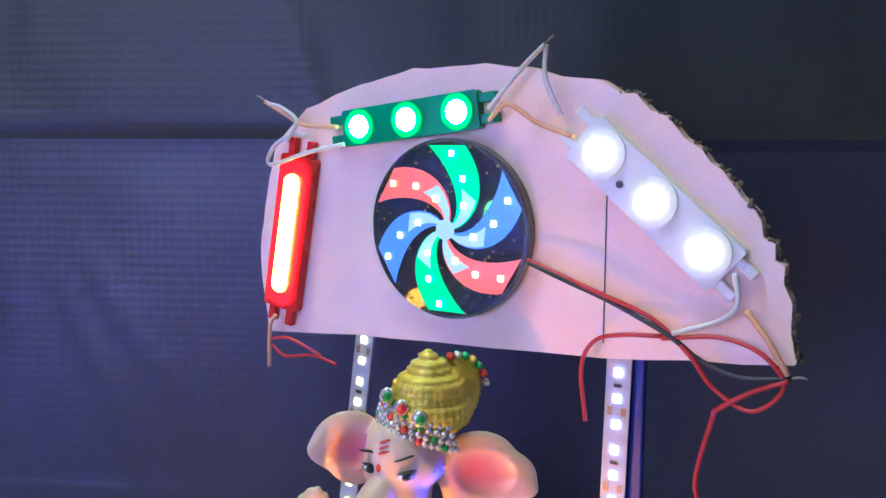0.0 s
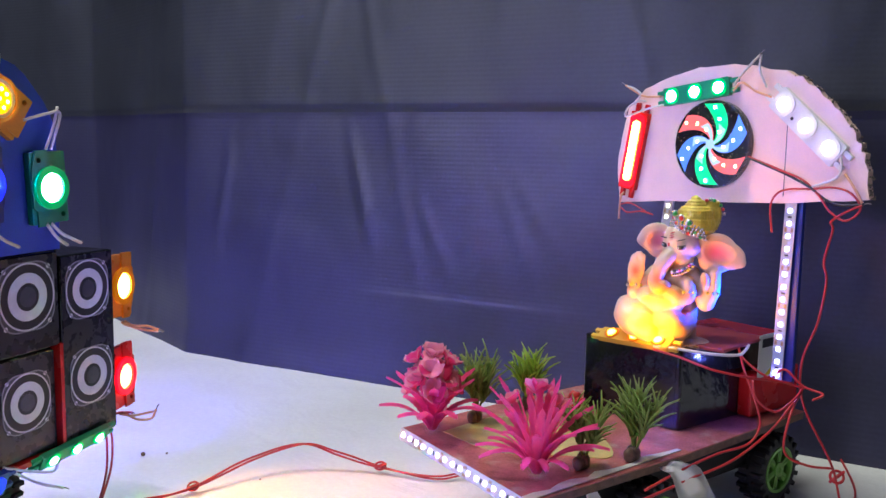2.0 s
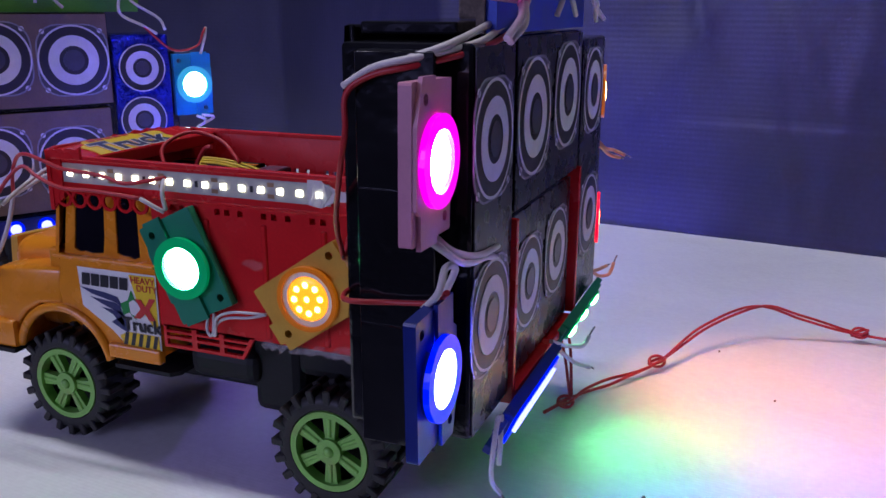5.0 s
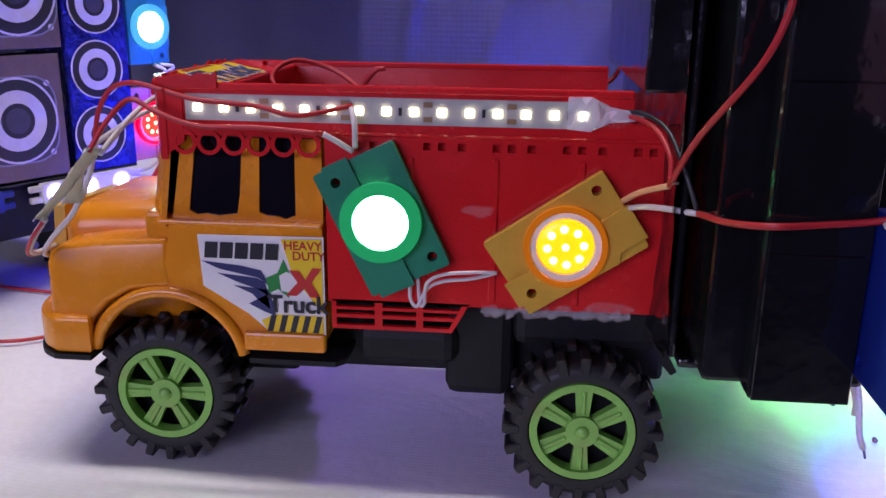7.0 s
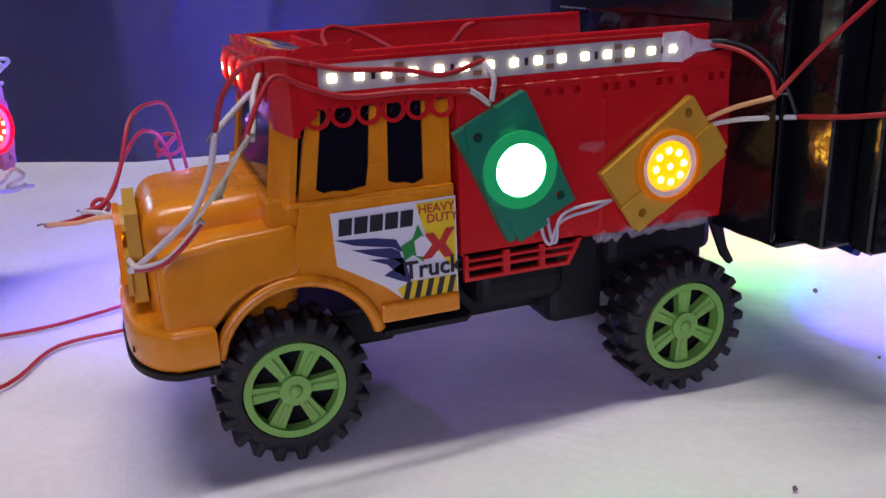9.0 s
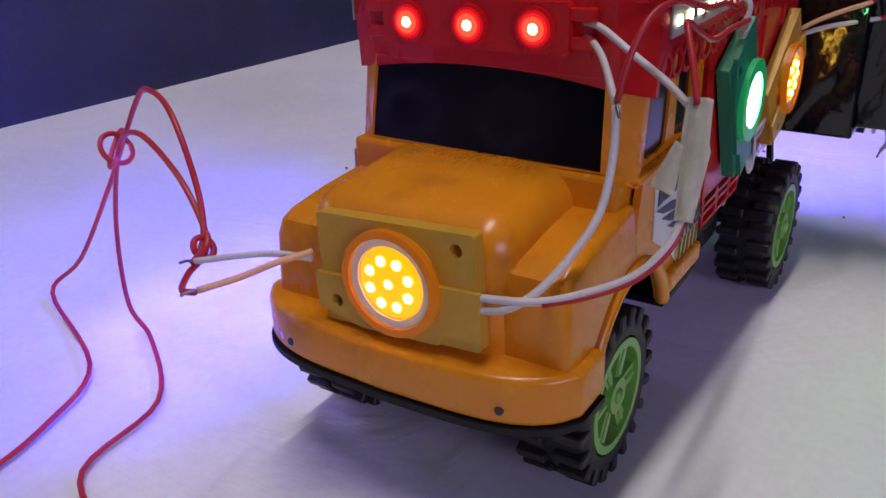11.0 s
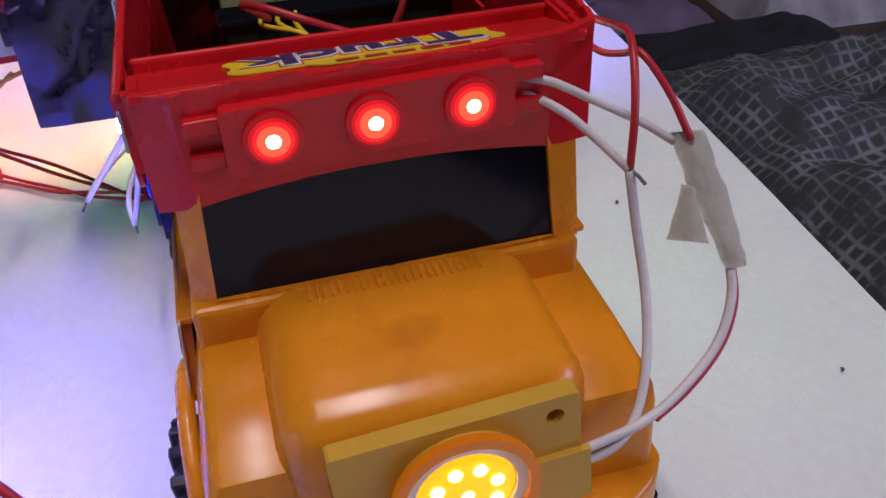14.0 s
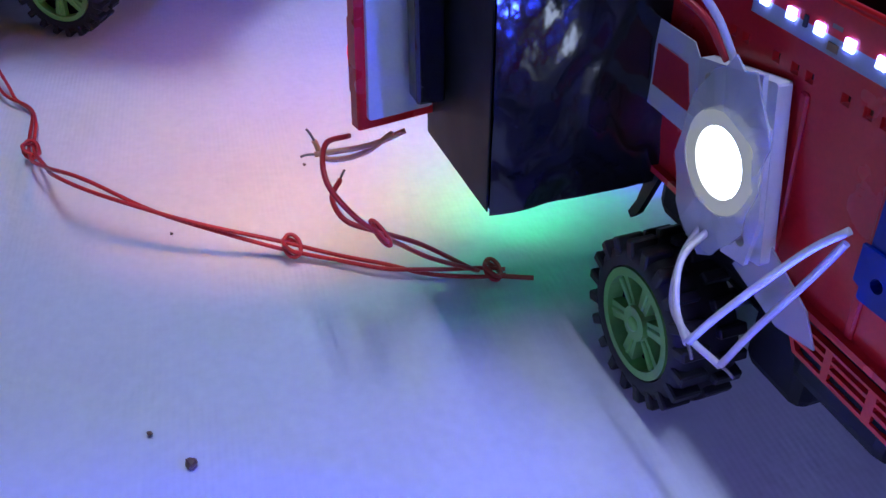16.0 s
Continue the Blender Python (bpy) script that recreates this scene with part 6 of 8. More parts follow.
def statue():
    o = V(0.5572, 0.2975, 0)
    sf, sr = V(0.139, -0.990, 0), V(0.990, 0.139, 0)
    B = []

    def el(r, z, f, sr, sz, sf, turn=0.0):
        B.append(((r, z, f), (sr, sz, sf), turn))

    def limb(pts, r0, r1, k=3):
        path = smooth_path([V(*p) for p in pts], k)
        for i, p in enumerate(path):
            s = r0 + (r1 - r0) * i / (len(path) - 1)
            B.append(((p.x, p.y, p.z), (s, s, s), 0.0))

    # plinth, folded legs, belly, chest
    el(-10, 119.6, 2, 28, 2.4, 20)
    el(9, 118.6, 6, 14, 1.9, 10)
    el(-16, 131, 0, 22, 12, 14)
    limb(((-14, 137, 4), (-29, 140, 8), (-36, 141, 5)), 9.0, 8.5)
    limb(((-37, 136, 5), (-33, 131, 13), (-22, 127, 19)), 8.6, 6.2)
    el(-27, 135, 13, 9.5, 8.5, 8.5)
    el(-10, 135, 14, 11, 9.0, 9)
    limb(((0, 132, 5), (-3, 128, 14), (-12, 125.5, 19)), 8.0, 5.2)
    el(-13, 149, 7, 15, 11.5, 13)
    el(-9, 161, 3, 14.5, 11.5, 11)
    limb(((3, 154, -3), (4, 138, -2), (4, 122, -1)), 6.0, 5.4)
    # arms
    limb(((-19, 165, 2), (-28, 156, 6), (-32, 153, 8)), 5.6, 5.0)
    limb(((-32, 153, 8), (-33, 161, 9)), 5.2, 4.4)
    el(-32, 168, 9, 5.6, 8.6, 2.9, -0.12)
    for r, z in ((-34.6, 174.4), (-32.2, 176.2), (-29.8, 176.6), (-27.6, 174.6)):
        el(r, z, 9.4, 1.5, 4.0, 1.7, -0.14)
    limb(((4, 165, 3), (11, 154, 5), (14, 147, 6)), 6.2, 5.6)
    limb(((14, 147, 6), (18, 156, 8), (18.5, 167, 8)), 5.4, 4.0)
    el(12.5, 162, 11, 3.2, 6.4, 3.0, 0.1)
    limb(((1, 160, 11), (2, 152, 15), (-5, 150, 18)), 5.0, 4.2)
    el(-24, 151.5, 13, 6.8, 5.8, 6)
    el(-8, 154, 17, 6.2, 5.2, 4.5)
    # head, trunk, ears
    el(-4, 185, 2, 12, 14.5, 12)
    el(-3.5, 175.5, 7, 8.4, 6.6, 7)
    el(2, 184, 7, 6, 6, 6)
    limb(((-10, 178, 9.5), (-14.5, 173.5, 12.5), (-18.0, 166.5, 15), (-19.5, 161.0, 16), (-17, 157.8, 18), (-13.5, 158.8, 18.5)), 5.4, 3.7)
    el(19, 182, 6, 13.5, 11.8, 2.0, -0.10)
    el(28, 178.5, 7, 10, 8.6, 1.9, -0.35)
    el(19, 174.5, 6, 11, 8, 1.9, 0.12)
    el(34, 175, 7.2, 4.2, 3.4, 1.6, -0.4)
    el(-20, 188.5, -4, 11.5, 10, 2.0, 0.25)
    el(-27, 186.5, -4, 5.5, 4.6, 1.8)
    el(-18, 181.5, -4, 8, 7, 1.9, -0.3)
    skin_cuts = [((20, 181, 10.6), (11.5, 8.8, 4.9), -0.2), ((-19, 186.5, 0.4), (7.8, 7.4, 4.6), 0.2)]
    for r, z in ((-31.0, 171.5), (-33.4, 171.3)):
        skin_cuts.append(((r, z + 4, 11.6), (0.35, 3.2, 1.2), -0.14))
    pos, quads = moulded(B, skin_cuts, (-50, 115, -23), (44, 204, 32), 0.95, 1.25)
    right, up, fwd = np.array(sr), np.array((0, 0, 1.0)), np.array(sf)

    def world(p):
        return np.array(o) + (p[:, :1] * right + p[:, 1:2] * up + p[:, 2:] * fwd) / 1000

    cream, pink, red, ochre, gold = (np.array(c) for c in ((0.66, 0.47, 0.33), (0.74, 0.12, 0.20), (0.70, 0.06, 0.04), (0.72, 0.25, 0.02), (0.66, 0.32, 0.015)))
    col = np.tile(cream, (len(pos), 1))
    # besides the garment paint, belly ochre and leg gold carry the amber bar's light
    for c, r, paint, k in (((-18, 186, -2), (6.5, 6.5, 7), pink, 0.95), ((18, 181, 7), (8, 6.5, 7), pink, 0.95), ((25, 178, 8), (6, 5, 6), pink, 0.5), ((-32.5, 167, 13), (3.6, 4.6, 5), red, 0.95),
                           ((-19.5, 163, 20), (5, 6, 6), red, 0.75), ((-15, 158, 22), (5, 4, 6), ochre, 0.95), ((-6, 173, 14), (4.5, 2.8, 6), ochre, 0.95),
                           ((-12, 153, 18), (20, 5.5, 14), ochre, 0.75), ((-15, 131, 8), (34, 11, 34), gold, 0.9), ((-34, 158, 12), (4, 4, 6), ochre, 0.7), ((12.5, 163, 14), (3, 5, 4), ochre, 0.5)):
        w = k * np.exp(-(((pos - np.array(c)) / np.array(r)) ** 2).sum(1))
        col = col * (1 - w[:, None]) + paint * w[:, None]
    # crown, on the same mesh
    C = [((4, 199, 0), (14.2, 8.5, 12), 0.0), ((5, 206, 0), (11.2, 6.5, 10), 0.0), ((5, 211.5, 0), (6.4, 4.4, 6), 0.0), ((4.6, 215.2, 0), (2.8, 2.8, 2.8), 0.0), ((14, 203, -5), (8.2, 12, 3.6), -0.2)]
    pos2, quads2 = moulded(C, [], (-16, 186, -20), (34, 224, 22), 0.9, 1.2)
    ang = np.arctan2(pos2[:, 2], pos2[:, 0] - 5)
    knit = np.sin(ang * 30) * 0.30 + np.sin(pos2[:, 1] * 3.0) * 0.42
    pos2[:, 0] += knit * np.cos(ang)
    pos2[:, 2] += knit * np.sin(ang)
    verts = [tuple(p) for p in np.concatenate([world(pos), world(pos2)])]
    nskin = len(quads)
    faces = quads + [[i + len(pos) for i in q] for q in quads2]
    me = bpy.data.meshes.new("statue")
    me.from_pydata(verts, [], faces)
    lay = me.attributes.new("paint", "FLOAT_COLOR", "POINT")
    allcol = np.ones((len(verts), 4))
    allcol[:len(pos), :3] = col
    lay.data.foreach_set("color", allcol.ravel().astype(np.float32))
    mi = np.zeros(len(faces), dtype=np.int32)
    mi[nskin:] = 1
    me.polygons.foreach_set("material_index", mi)
    bm = NB()
    bm.from_mesh(me)
    bpy.data.meshes.remove(me)
    for f in bm.faces:
        f.smooth = True

    def P(r, z, f):
        return o + sr * (r / 1000) + sf * (f / 1000) + V(0, 0, z / 1000)

    R3 = frame_m((0, 0, 0), sr, sf).to_3x3().to_4x4()

    def bead(r, z, f, sr, sz, sf, m, turn=0.0):
        ball(bm, P(r, z, f), (sr / 1000, sz / 1000, sf / 1000), R3 @ Matrix.Rotation(turn, 4, "Z"), 8, 6, m)

    # jewelled band of the crown, lower over the brow
    for row in range(5):
        n = 20 - 2 * row
        rad = 14.6 - 0.16 * row * row
        for i in range(n):
            a = radians(-118 + 150 * i / (n - 1) - 3 * row)
            r = 4 + rad * math.sin(a)
            bead(r, 194.6 + 2.0 * row - 0.32 * (r + 4), rad * 0.86 * math.cos(a), 1.15, 1.2, 1.1, (3, 3, 3, 2, 3, 3, 3, 4, 3, 3)[(i + 3 * row) % 10])
    for a, z, g in ((-38, 203.0, 2), (-14, 200.0, 4), (-64, 205.5, 4)):
        r, f = 4 + 13.8 * math.sin(radians(a)), 12.2 * math.cos(radians(a))
        bead(r, z, f, 2.6, 2.8, 1.6, 3)
        bead(r, z, f + 0.9, 1.7, 1.9, 1.3, g)
    for i in range(11):
        a = math.pi * (0.08 + 0.84 * i / 10)
        bead(14.5 - 9.4 * math.cos(a), 202.5 + 12.4 * math.sin(a), -4, 1.3, 1.3, 2.2, (3, 4, 1, 4, 2)[i % 5])
    # necklace, bracelets
    for i in range(9):
        q = i / 8
        bead(-9 + 12.5 * q, 168.0 + 5.5 * q * q, 16.6 - 4.6 * q, 1.2, 1.3, 1.3, (3, 5, 3, 2)[i % 4])
        bead(-8.6 + 13 * q, 166.0 + 5.6 * q * q, 16.4 - 4.4 * q, 1.2, 1.0, 1.2, 1)
    for c in ((17, 153.5, 8), (1.5, 154.5, 14.5), (-32.5, 157, 9)):
        for i in range(9):
            a = 2 * math.pi * i / 9
            bead(c[0] + 5.2 * math.cos(a), c[1] + 1.0 * math.sin(a), c[2] + 5.0 * math.sin(a), 1.1, 1.2, 1.1, (3, 1)[i % 2])
    # painted face
    for r, z, f, t in ((-3.6, 183.6, 14.2, 0.16), (-13.6, 184.6, 9.2, -0.3)):
        bead(r, z, f - 0.1, 3.0, 1.5, 0.8, 3, t)
        bead(r - 0.2, z, f + 0.4, 1.5, 1.3, 0.8, 5, t)
        bead(r, z + 1.3, f + 0.1, 3.2, 0.45, 0.8, 5, t)
        bead(r - 0.6, z + 5.2, f - 0.9, 3.4, 0.40, 0.9, 5, t + 0.1)
    for k in range(3):
        bead(-9.6 + 0.3 * k, 190.4 + k * 1.5, 11.4 - 0.7 * k, 2.4, 0.4, 0.9, 2, 0.3)
    bead(-11.6, 185.5, 11.2, 0.8, 1.4, 0.9, 2)
    for i in range(12):
        q = i / 11
        bead(-13.0 - 6.0 * q, 179.0 - 13.0 * q, 14.0 + 5.2 * q, 0.7, 0.9, 0.8, 2, -0.45)
    paint = M["statue"]
    nt = paint.node_tree
    at = nt.nodes.new("ShaderNodeAttribute")
    at.attribute_name = "paint"
    nt.links.new(at.outputs["Color"], nt.nodes["Principled BSDF"].inputs["Base Color"])
    nt.nodes["Principled BSDF"].inputs["Subsurface Weight"].default_value = 0.0
    return solid("statue", bm, [paint, M["statue_gold"], M["redink"], M["silver"], M["greenink"], M["ink"]], "painted seated elephant-headed plaster statue with a golden crown", "statue")


statue()
rng = random.Random(21)
for i in range(6):
    a = rng.uniform(-0.10, 0.10)
    solid("wood_splint", box(NB(), (-0.047 + rng.uniform(-0.004, 0.004), 0, -0.003 + i * 0.005), (0.018 + rng.uniform(-0.01, 0.006), 0.0012, 0.0015 + i * 0.005), 0.0004, 1, m=frame_m(V(0.556, 0.2975, 0.1181 + 0.0006 * (i % 3)) + DN * 0.002, DU + EF * a, DN)), M["wood"], "flat splinter of wood under the statue", "wood", "wood splinters")
led_bar(V(0.5210, 0.2855, 0.1190) + BU * 0.009, BU + V(0, 0, -0.03), V(-0.25, -0.45, 0.85), M["myellow"], G["amber"], G["rim_orange"], "amber lamp bar with lit lenses at the statue's feet", length=0.062, width=0.0105, r=0.003)


shift_since(before, V(0.0016, -0.0115, 0))
before = so_far()


# plants
def flower(at, h, seed, label, ruffled=False):
    rng = random.Random(seed)
    t = thing("pink_plant", at, label, "artificial plant", "pink artificial plants")
    bm = NB()
    ball(bm, V(0, 0, 0.004), (0.006, 0.006, 0.004), u=10, v=6)
    part("foot", bm, M["resin"], t, "clear plastic foot", local=True)
    low = ((9, 0.72 * h, 0.95, 0.005, 0.0030), (9, 0.82 * h, 0.62, 0.008, 0.0030))
    fan = ((11, 0.80 * h, 1.00, 0.005, 0.0029), (11, 0.92 * h, 0.72, 0.006, 0.0029), (9, 0.98 * h, 0.44, 0.008, 0.0028), (5, 1.00 * h, 0.20, 0.008, 0.0027))
    for ring, (n, ln, tilt, z0, wid) in enumerate(low if ruffled else fan):
        for i in range(n):
            a = 2 * math.pi * (i + 0.5 * ring) / n + rng.uniform(-0.2, 0.2)
            bm = NB()
            K = 17
            prev = None
            L = ln * rng.uniform(0.85, 1.12)
            d, s = V(math.cos(a), math.sin(a), 0), V(-math.sin(a), math.cos(a), 0)
            for j in range(K + 1):
                q = j / K
                bow = tilt * (0.45 + 0.85 * q)
                r = 0.0022 + L * q * math.sin(bow) * 0.88
                z = z0 + L * q * math.cos(bow * 0.92)
                w = (1.25 if ruffled else 1.0) * wid * (0.22 + 1.75 * q * (1.12 - q)) * (1 + 0.34 * (j % 2)) * (1 if j < K else 0.3)
                row = [bm.verts.new(d * r + V(0, 0, z) + s * w * k + V(0, 0, -0.0014 * abs(k))) for k in (-1, 0, 1)]
                if prev:
                    for k in (0, 1):
                        bm.faces.new((prev[k], prev[k + 1], row[k + 1], row[k])).smooth = True
                prev = row
            bmesh.ops.solidify(bm, geom=bm.faces[:], thickness=0.0005)
            part("petal_leaf", bm, M["pink"], t, local=True)
    # each blossom is a whorl of rounded, cupped petals
    if ruffled:
        heads = [(0.0, 0.0, 0.93, 0.2), (0.009, 0.4, 0.84, 0.6), (0.010, 2.0, 0.80, 0.7), (0.010, 3.4, 0.86, 0.6), (0.010, 5.0, 0.80, 0.7), (0.010, 1.2, 0.66, 1.0), (0.010, 2.8, 0.66, 1.0), (0.010, 4.3, 0.68, 1.0), (0.010, 5.8, 0.66, 1.0), (0.006, 1.2, 0.76, 0.4), (0.006, 4.2, 0.72, 0.4), (0.010, 0.2, 0.60, 1.2), (0.010, 3.6, 0.58, 1.2), (0.011, 5.2, 0.58, 1.2)]
    else:
        heads = [(0.013, 1.9, 0.90, 0.5), (0.017, 2.9, 0.80, 0.6), (0.014, 1.0, 0.78, 0.6)]
    for k, (r, a, q, tip) in enumerate(heads):
        base = Matrix.Translation((r * math.cos(a), r * math.sin(a), h * q)) @ Matrix.Rotation(a, 4, "Z") @ Matrix.Rotation(tip, 4, "Y")
        for i in range(6):
            bm = NB()
            N, R = 6, 5
            size = rng.uniform(0.0072, 0.0090)
            grid = []
            for u in range(N + 1):
                qu = u / N
                half = size * (0.16 + 1.15 * math.sin(min(1.0, qu * 0.95) * 2.2) * 0.52)
                row = []
                for w in range(R):
                    side = (w / (R - 1) - 0.5) * 2
                    curl = 0.45 * size * qu * qu - 0.30 * size * max(0, qu - 0.6) * 2
                    row.append(bm.verts.new((size * qu * (1 - 0.12 * side * side), half * side, 0.4 * size * qu + curl * 0.5 + 0.22 * half * side * side + 0.06 * size * math.sin(side * 7 + k + i) * qu)))
                grid.append(row)
            for u in range(N):
                for w in range(R - 1):
                    bm.faces.new((grid[u][w], grid[u + 1][w], grid[u + 1][w + 1], grid[u][w + 1])).smooth = True
            bmesh.ops.solidify(bm, geom=bm.faces[:], thickness=0.0004)
            bm.transform(base @ Matrix.Rotation(i * math.pi / 3 + rng.uniform(-0.2, 0.2), 4, "Z") @ Matrix.Rotation(-rng.uniform(0.0, 0.5), 4, "Y"))
            part("blossom_petal", bm, M["palepink"] if rng.random() < 0.6 else M["pink"], t, local=True)
    bm = NB()
    rod(bm, (0, 0, 0.004), (0, 0, h * 0.75), 0.002, 0.001, 8)
    part("stem", bm, M["pink"], t, local=True)
    return t


def grass_plant(at, h, n, seed, mt, label, spread=0.9):
    rng = random.Random(seed)
    t = thing("green_plant", at, label, "artificial plant", "green artificial plants")
    bm = NB()
    for i in range(9):
        a = i * 2.1
        ball(bm, V(0.005 * math.cos(a) * (i % 3) / 2, 0.005 * math.sin(a) * (i % 3) / 2, 0.0035 + 0.0008 * (i % 4)), 0.0035, u=8, v=6)
    part("foot", bm, M["stone"], t, "small brown gravel foot", local=True)
    for s in range(n):
        a = 2 * math.pi * s / n + rng.uniform(-0.3, 0.3)
        lean = rng.uniform(0.05, 0.45)
        top = V(math.cos(a) * lean * h * 0.6, math.sin(a) * lean * h * 0.6, h * rng.uniform(0.5, 0.72))
        bm = NB()
        tube(bm, [V(0, 0, 0.004), top * 0.5 + V(0, 0, 0.004), top], 0.0007, seg=5, k=3)
        sprig = part("sprig_stem", bm, mt, t, local=True)
        bm = NB()
        for b in range(15):
            q = 0.35 + 0.65 * (b + 1) / 15
            base = V(0, 0, 0.004).lerp(top, q)
            ba = b * 2.4 + rng.uniform(-0.4, 0.4)
            el = rng.uniform(0.35, 1.15) * spread
            ln = h * rng.uniform(0.28, 0.46)
            d = V(math.cos(ba) * math.sin(el), math.sin(ba) * math.sin(el), math.cos(el))
            bend = base + d * ln * 0.55 + V(0, 0, ln * 0.12)
            tip = base + d * ln + V(0, 0, ln * 0.05)
            tube(bm, [base, bend, tip], 0.0011, seg=4, k=2, r_end=0.0003)
        part("needles", bm, mt, sprig, local=True)
    return t


flower((0.4150, 0.1960, 0.0640), 0.055, 1, "bright pink plastic plant with ruffled blossom at the platform edge", True)
flower((0.4960, 0.1500, 0.0640), 0.050, 2, "bright pink plastic plant with broad leaves on the platform")
grass_plant((0.4330, 0.2330, 0.0640), 0.050, 6, 3, M["leaf"], "dull green needle-leaved plastic plant")
grass_plant((0.4560, 0.2760, 0.0640), 0.046, 7, 4, M["leaf2"], "light green needle-leaved plastic plant")
grass_plant((0.5170, 0.1770, 0.0640), 0.044, 6, 5, M["leaf"], "dull green needle-leaved plastic plant leaning over")
grass_plant((0.5420, 0.2020, 0.0640), 0.052, 6, 6, M["leaf"], "tall dull green needle-leaved plastic plant")

shift_since(before, V(0.0015, -0.0083, 0))

# ---------------------------------------------------------------- cables and wires


def twin_cable(pts, knots, label, r=0.0008, gap=0.0021):
    t = thing("cable", pts[0], label, "cable")
    path = smooth_path(pts, 8)
    for s in (-1, 1):
        line = []
        for i, p in enumerate(path):
            d = (path[min(i + 1, len(path) - 1)] - path[max(i - 1, 0)]).normalized()
            side = d.cross(V(0, 0, 1))
            side = side.normalized() if side.length > 1e-5 else V(1, 0, 0)
            tw = math.cos(i * 0.17) * gap * (0.75 + 0.25 * math.sin(i * 0.53))
            line.append(p + side * s * tw + V(0, 0, s * gap * 0.5 * math.sin(i * 0.17) + gap * 0.5))
        part("strand", tube(NB(), line, r, seg=7, k=1), M["wire_red"], t)
    for k, R in knots:
        k = V(*k)
        for q in range(2):
            loop = [k + V(R * math.cos(a), R * 0.7 * math.sin(a), R * 0.8 * (1 + math.sin(a + q * 1.5)) * 0.6) for a in [2 * math.pi * i / 9 + q for i in range(10)]]
            part("knot", tube(NB(), loop, r, seg=7, k=4), M["wire_red"], t)
    return t


twin_cable([(0.2020, 0.1110, 0.001), (0.2100, 0.1330, 0.001), (0.2200, 0.1500, 0.001), (0.2390, 0.1780, 0.003), (0.2600, 0.2180, 0.0130), (0.2870, 0.2480, 0.0190), (0.3120, 0.2585, 0.0115), (0.3440, 0.2662, 0.003), (0.3850, 0.2668, 0.001), (0.4045, 0.2770, 0.003), (0.430, 0.2830, 0.014), (0.446, 0.278, 0.040), (0.452, 0.270, 0.0575)],
           (((0.2390, 0.1780, 0.003), 0.0042), ((0.3440, 0.2662, 0.003), 0.0042), ((0.2040, 0.1150, 0.001), 0.0038)), "twisted red twin cable with knots lying between the trucks")


# ---------------------------------------------------------------- thin wires
def W(pts, mt, label, r=0.0009, bare=False):
    """One wire through points; a bare copper end if asked."""
    t = wire("wire", [V(*p) for p in pts], r, M[mt], label)
    if bare:
        a, b = V(*pts[-2]), V(*pts[-1])
        d = (b - a).normalized()
        part("bare_end", tube(NB(), [b - d * 0.0005, b + d * 0.0022 + V(0, 0, 0.0004), b + d * 0.0042], r * 0.45, seg=5, k=2), M["solder"], t, "bare twisted copper end")
    return t


def knot(at, R, mt, label, r=0.0009):
    k = V(*at)
    bm = NB()
    for q in range(2):
        tube(bm, [k + V(R * math.cos(a), R * 0.6 * math.sin(a + q), R * (0.2 + 0.8 * math.sin(a + q * 1.6))) for a in [2 * math.pi * i / 9 + q for i in range(10)]], r, seg=7, k=4)
    return solid("wire_knot", bm, M[mt], label, "wire knot")


# truck front, far side
W([(-0.0456, 0.0665, 0.0735), (-0.053, 0.0720, 0.0722), (-0.060, 0.0775, 0.0700), (-0.0695, 0.0825, 0.0693)], "wire_orange", "pale orange lead of the front lamp module", bare=True)
W([(-0.0456, 0.0670, 0.0715), (-0.049, 0.0760, 0.0722), (-0.053, 0.0850, 0.0712), (-0.0582, 0.0956, 0.0694)], "wire_white", "greyish lead of the front lamp module", bare=True)
W([(-0.0700, 0.0830, 0.0690), (-0.068, 0.0900, 0.0670), (-0.060, 0.0965, 0.0665), (-0.0514, 0.0999, 0.0687), (-0.043, 0.108, 0.080), (-0.036, 0.122, 0.098), (-0.026, 0.142, 0.101), (-0.018, 0.160, 0.094), (-0.012, 0.190, 0.060), (-0.008, 0.225, 0.020), (-0.0128, 0.243, 0.002), (-0.04, 0.183, 0.0015), (-0.07, 0.165, 0.001), (-0.103, 0.159, 0.001), (-0.16, 0.166, 0.001), (-0.24, 0.19, 0.001)], "wire_red", "red wire from the front lamp looping to the table")
W([(-0.0585, 0.0962, 0.0690), (-0.0514, 0.0990, 0.0700), (-0.046, 0.105, 0.074), (-0.040, 0.120, 0.084), (-0.031, 0.145, 0.089), (-0.022, 0.168, 0.078), (-0.017, 0.185, 0.045), (-0.015, 0.190, 0.012), (-0.017, 0.178, 0.0015), (-0.043, 0.144, 0.001), (-0.079, 0.135, 0.001), (-0.097, 0.104, 0.001), (-0.125, 0.092, 0.001), (-0.17, 0.10, 0.001), (-0.23, 0.14, 0.001)], "wire_red", "second red wire from the front lamp to the table")
knot((-0.0514, 0.0995, 0.0690), 0.0030, "wire_red", "small red knot of two wires")
knot((-0.020, 0.172, 0.076), 0.0055, "wire_red", "loose red wire knot beside the truck")

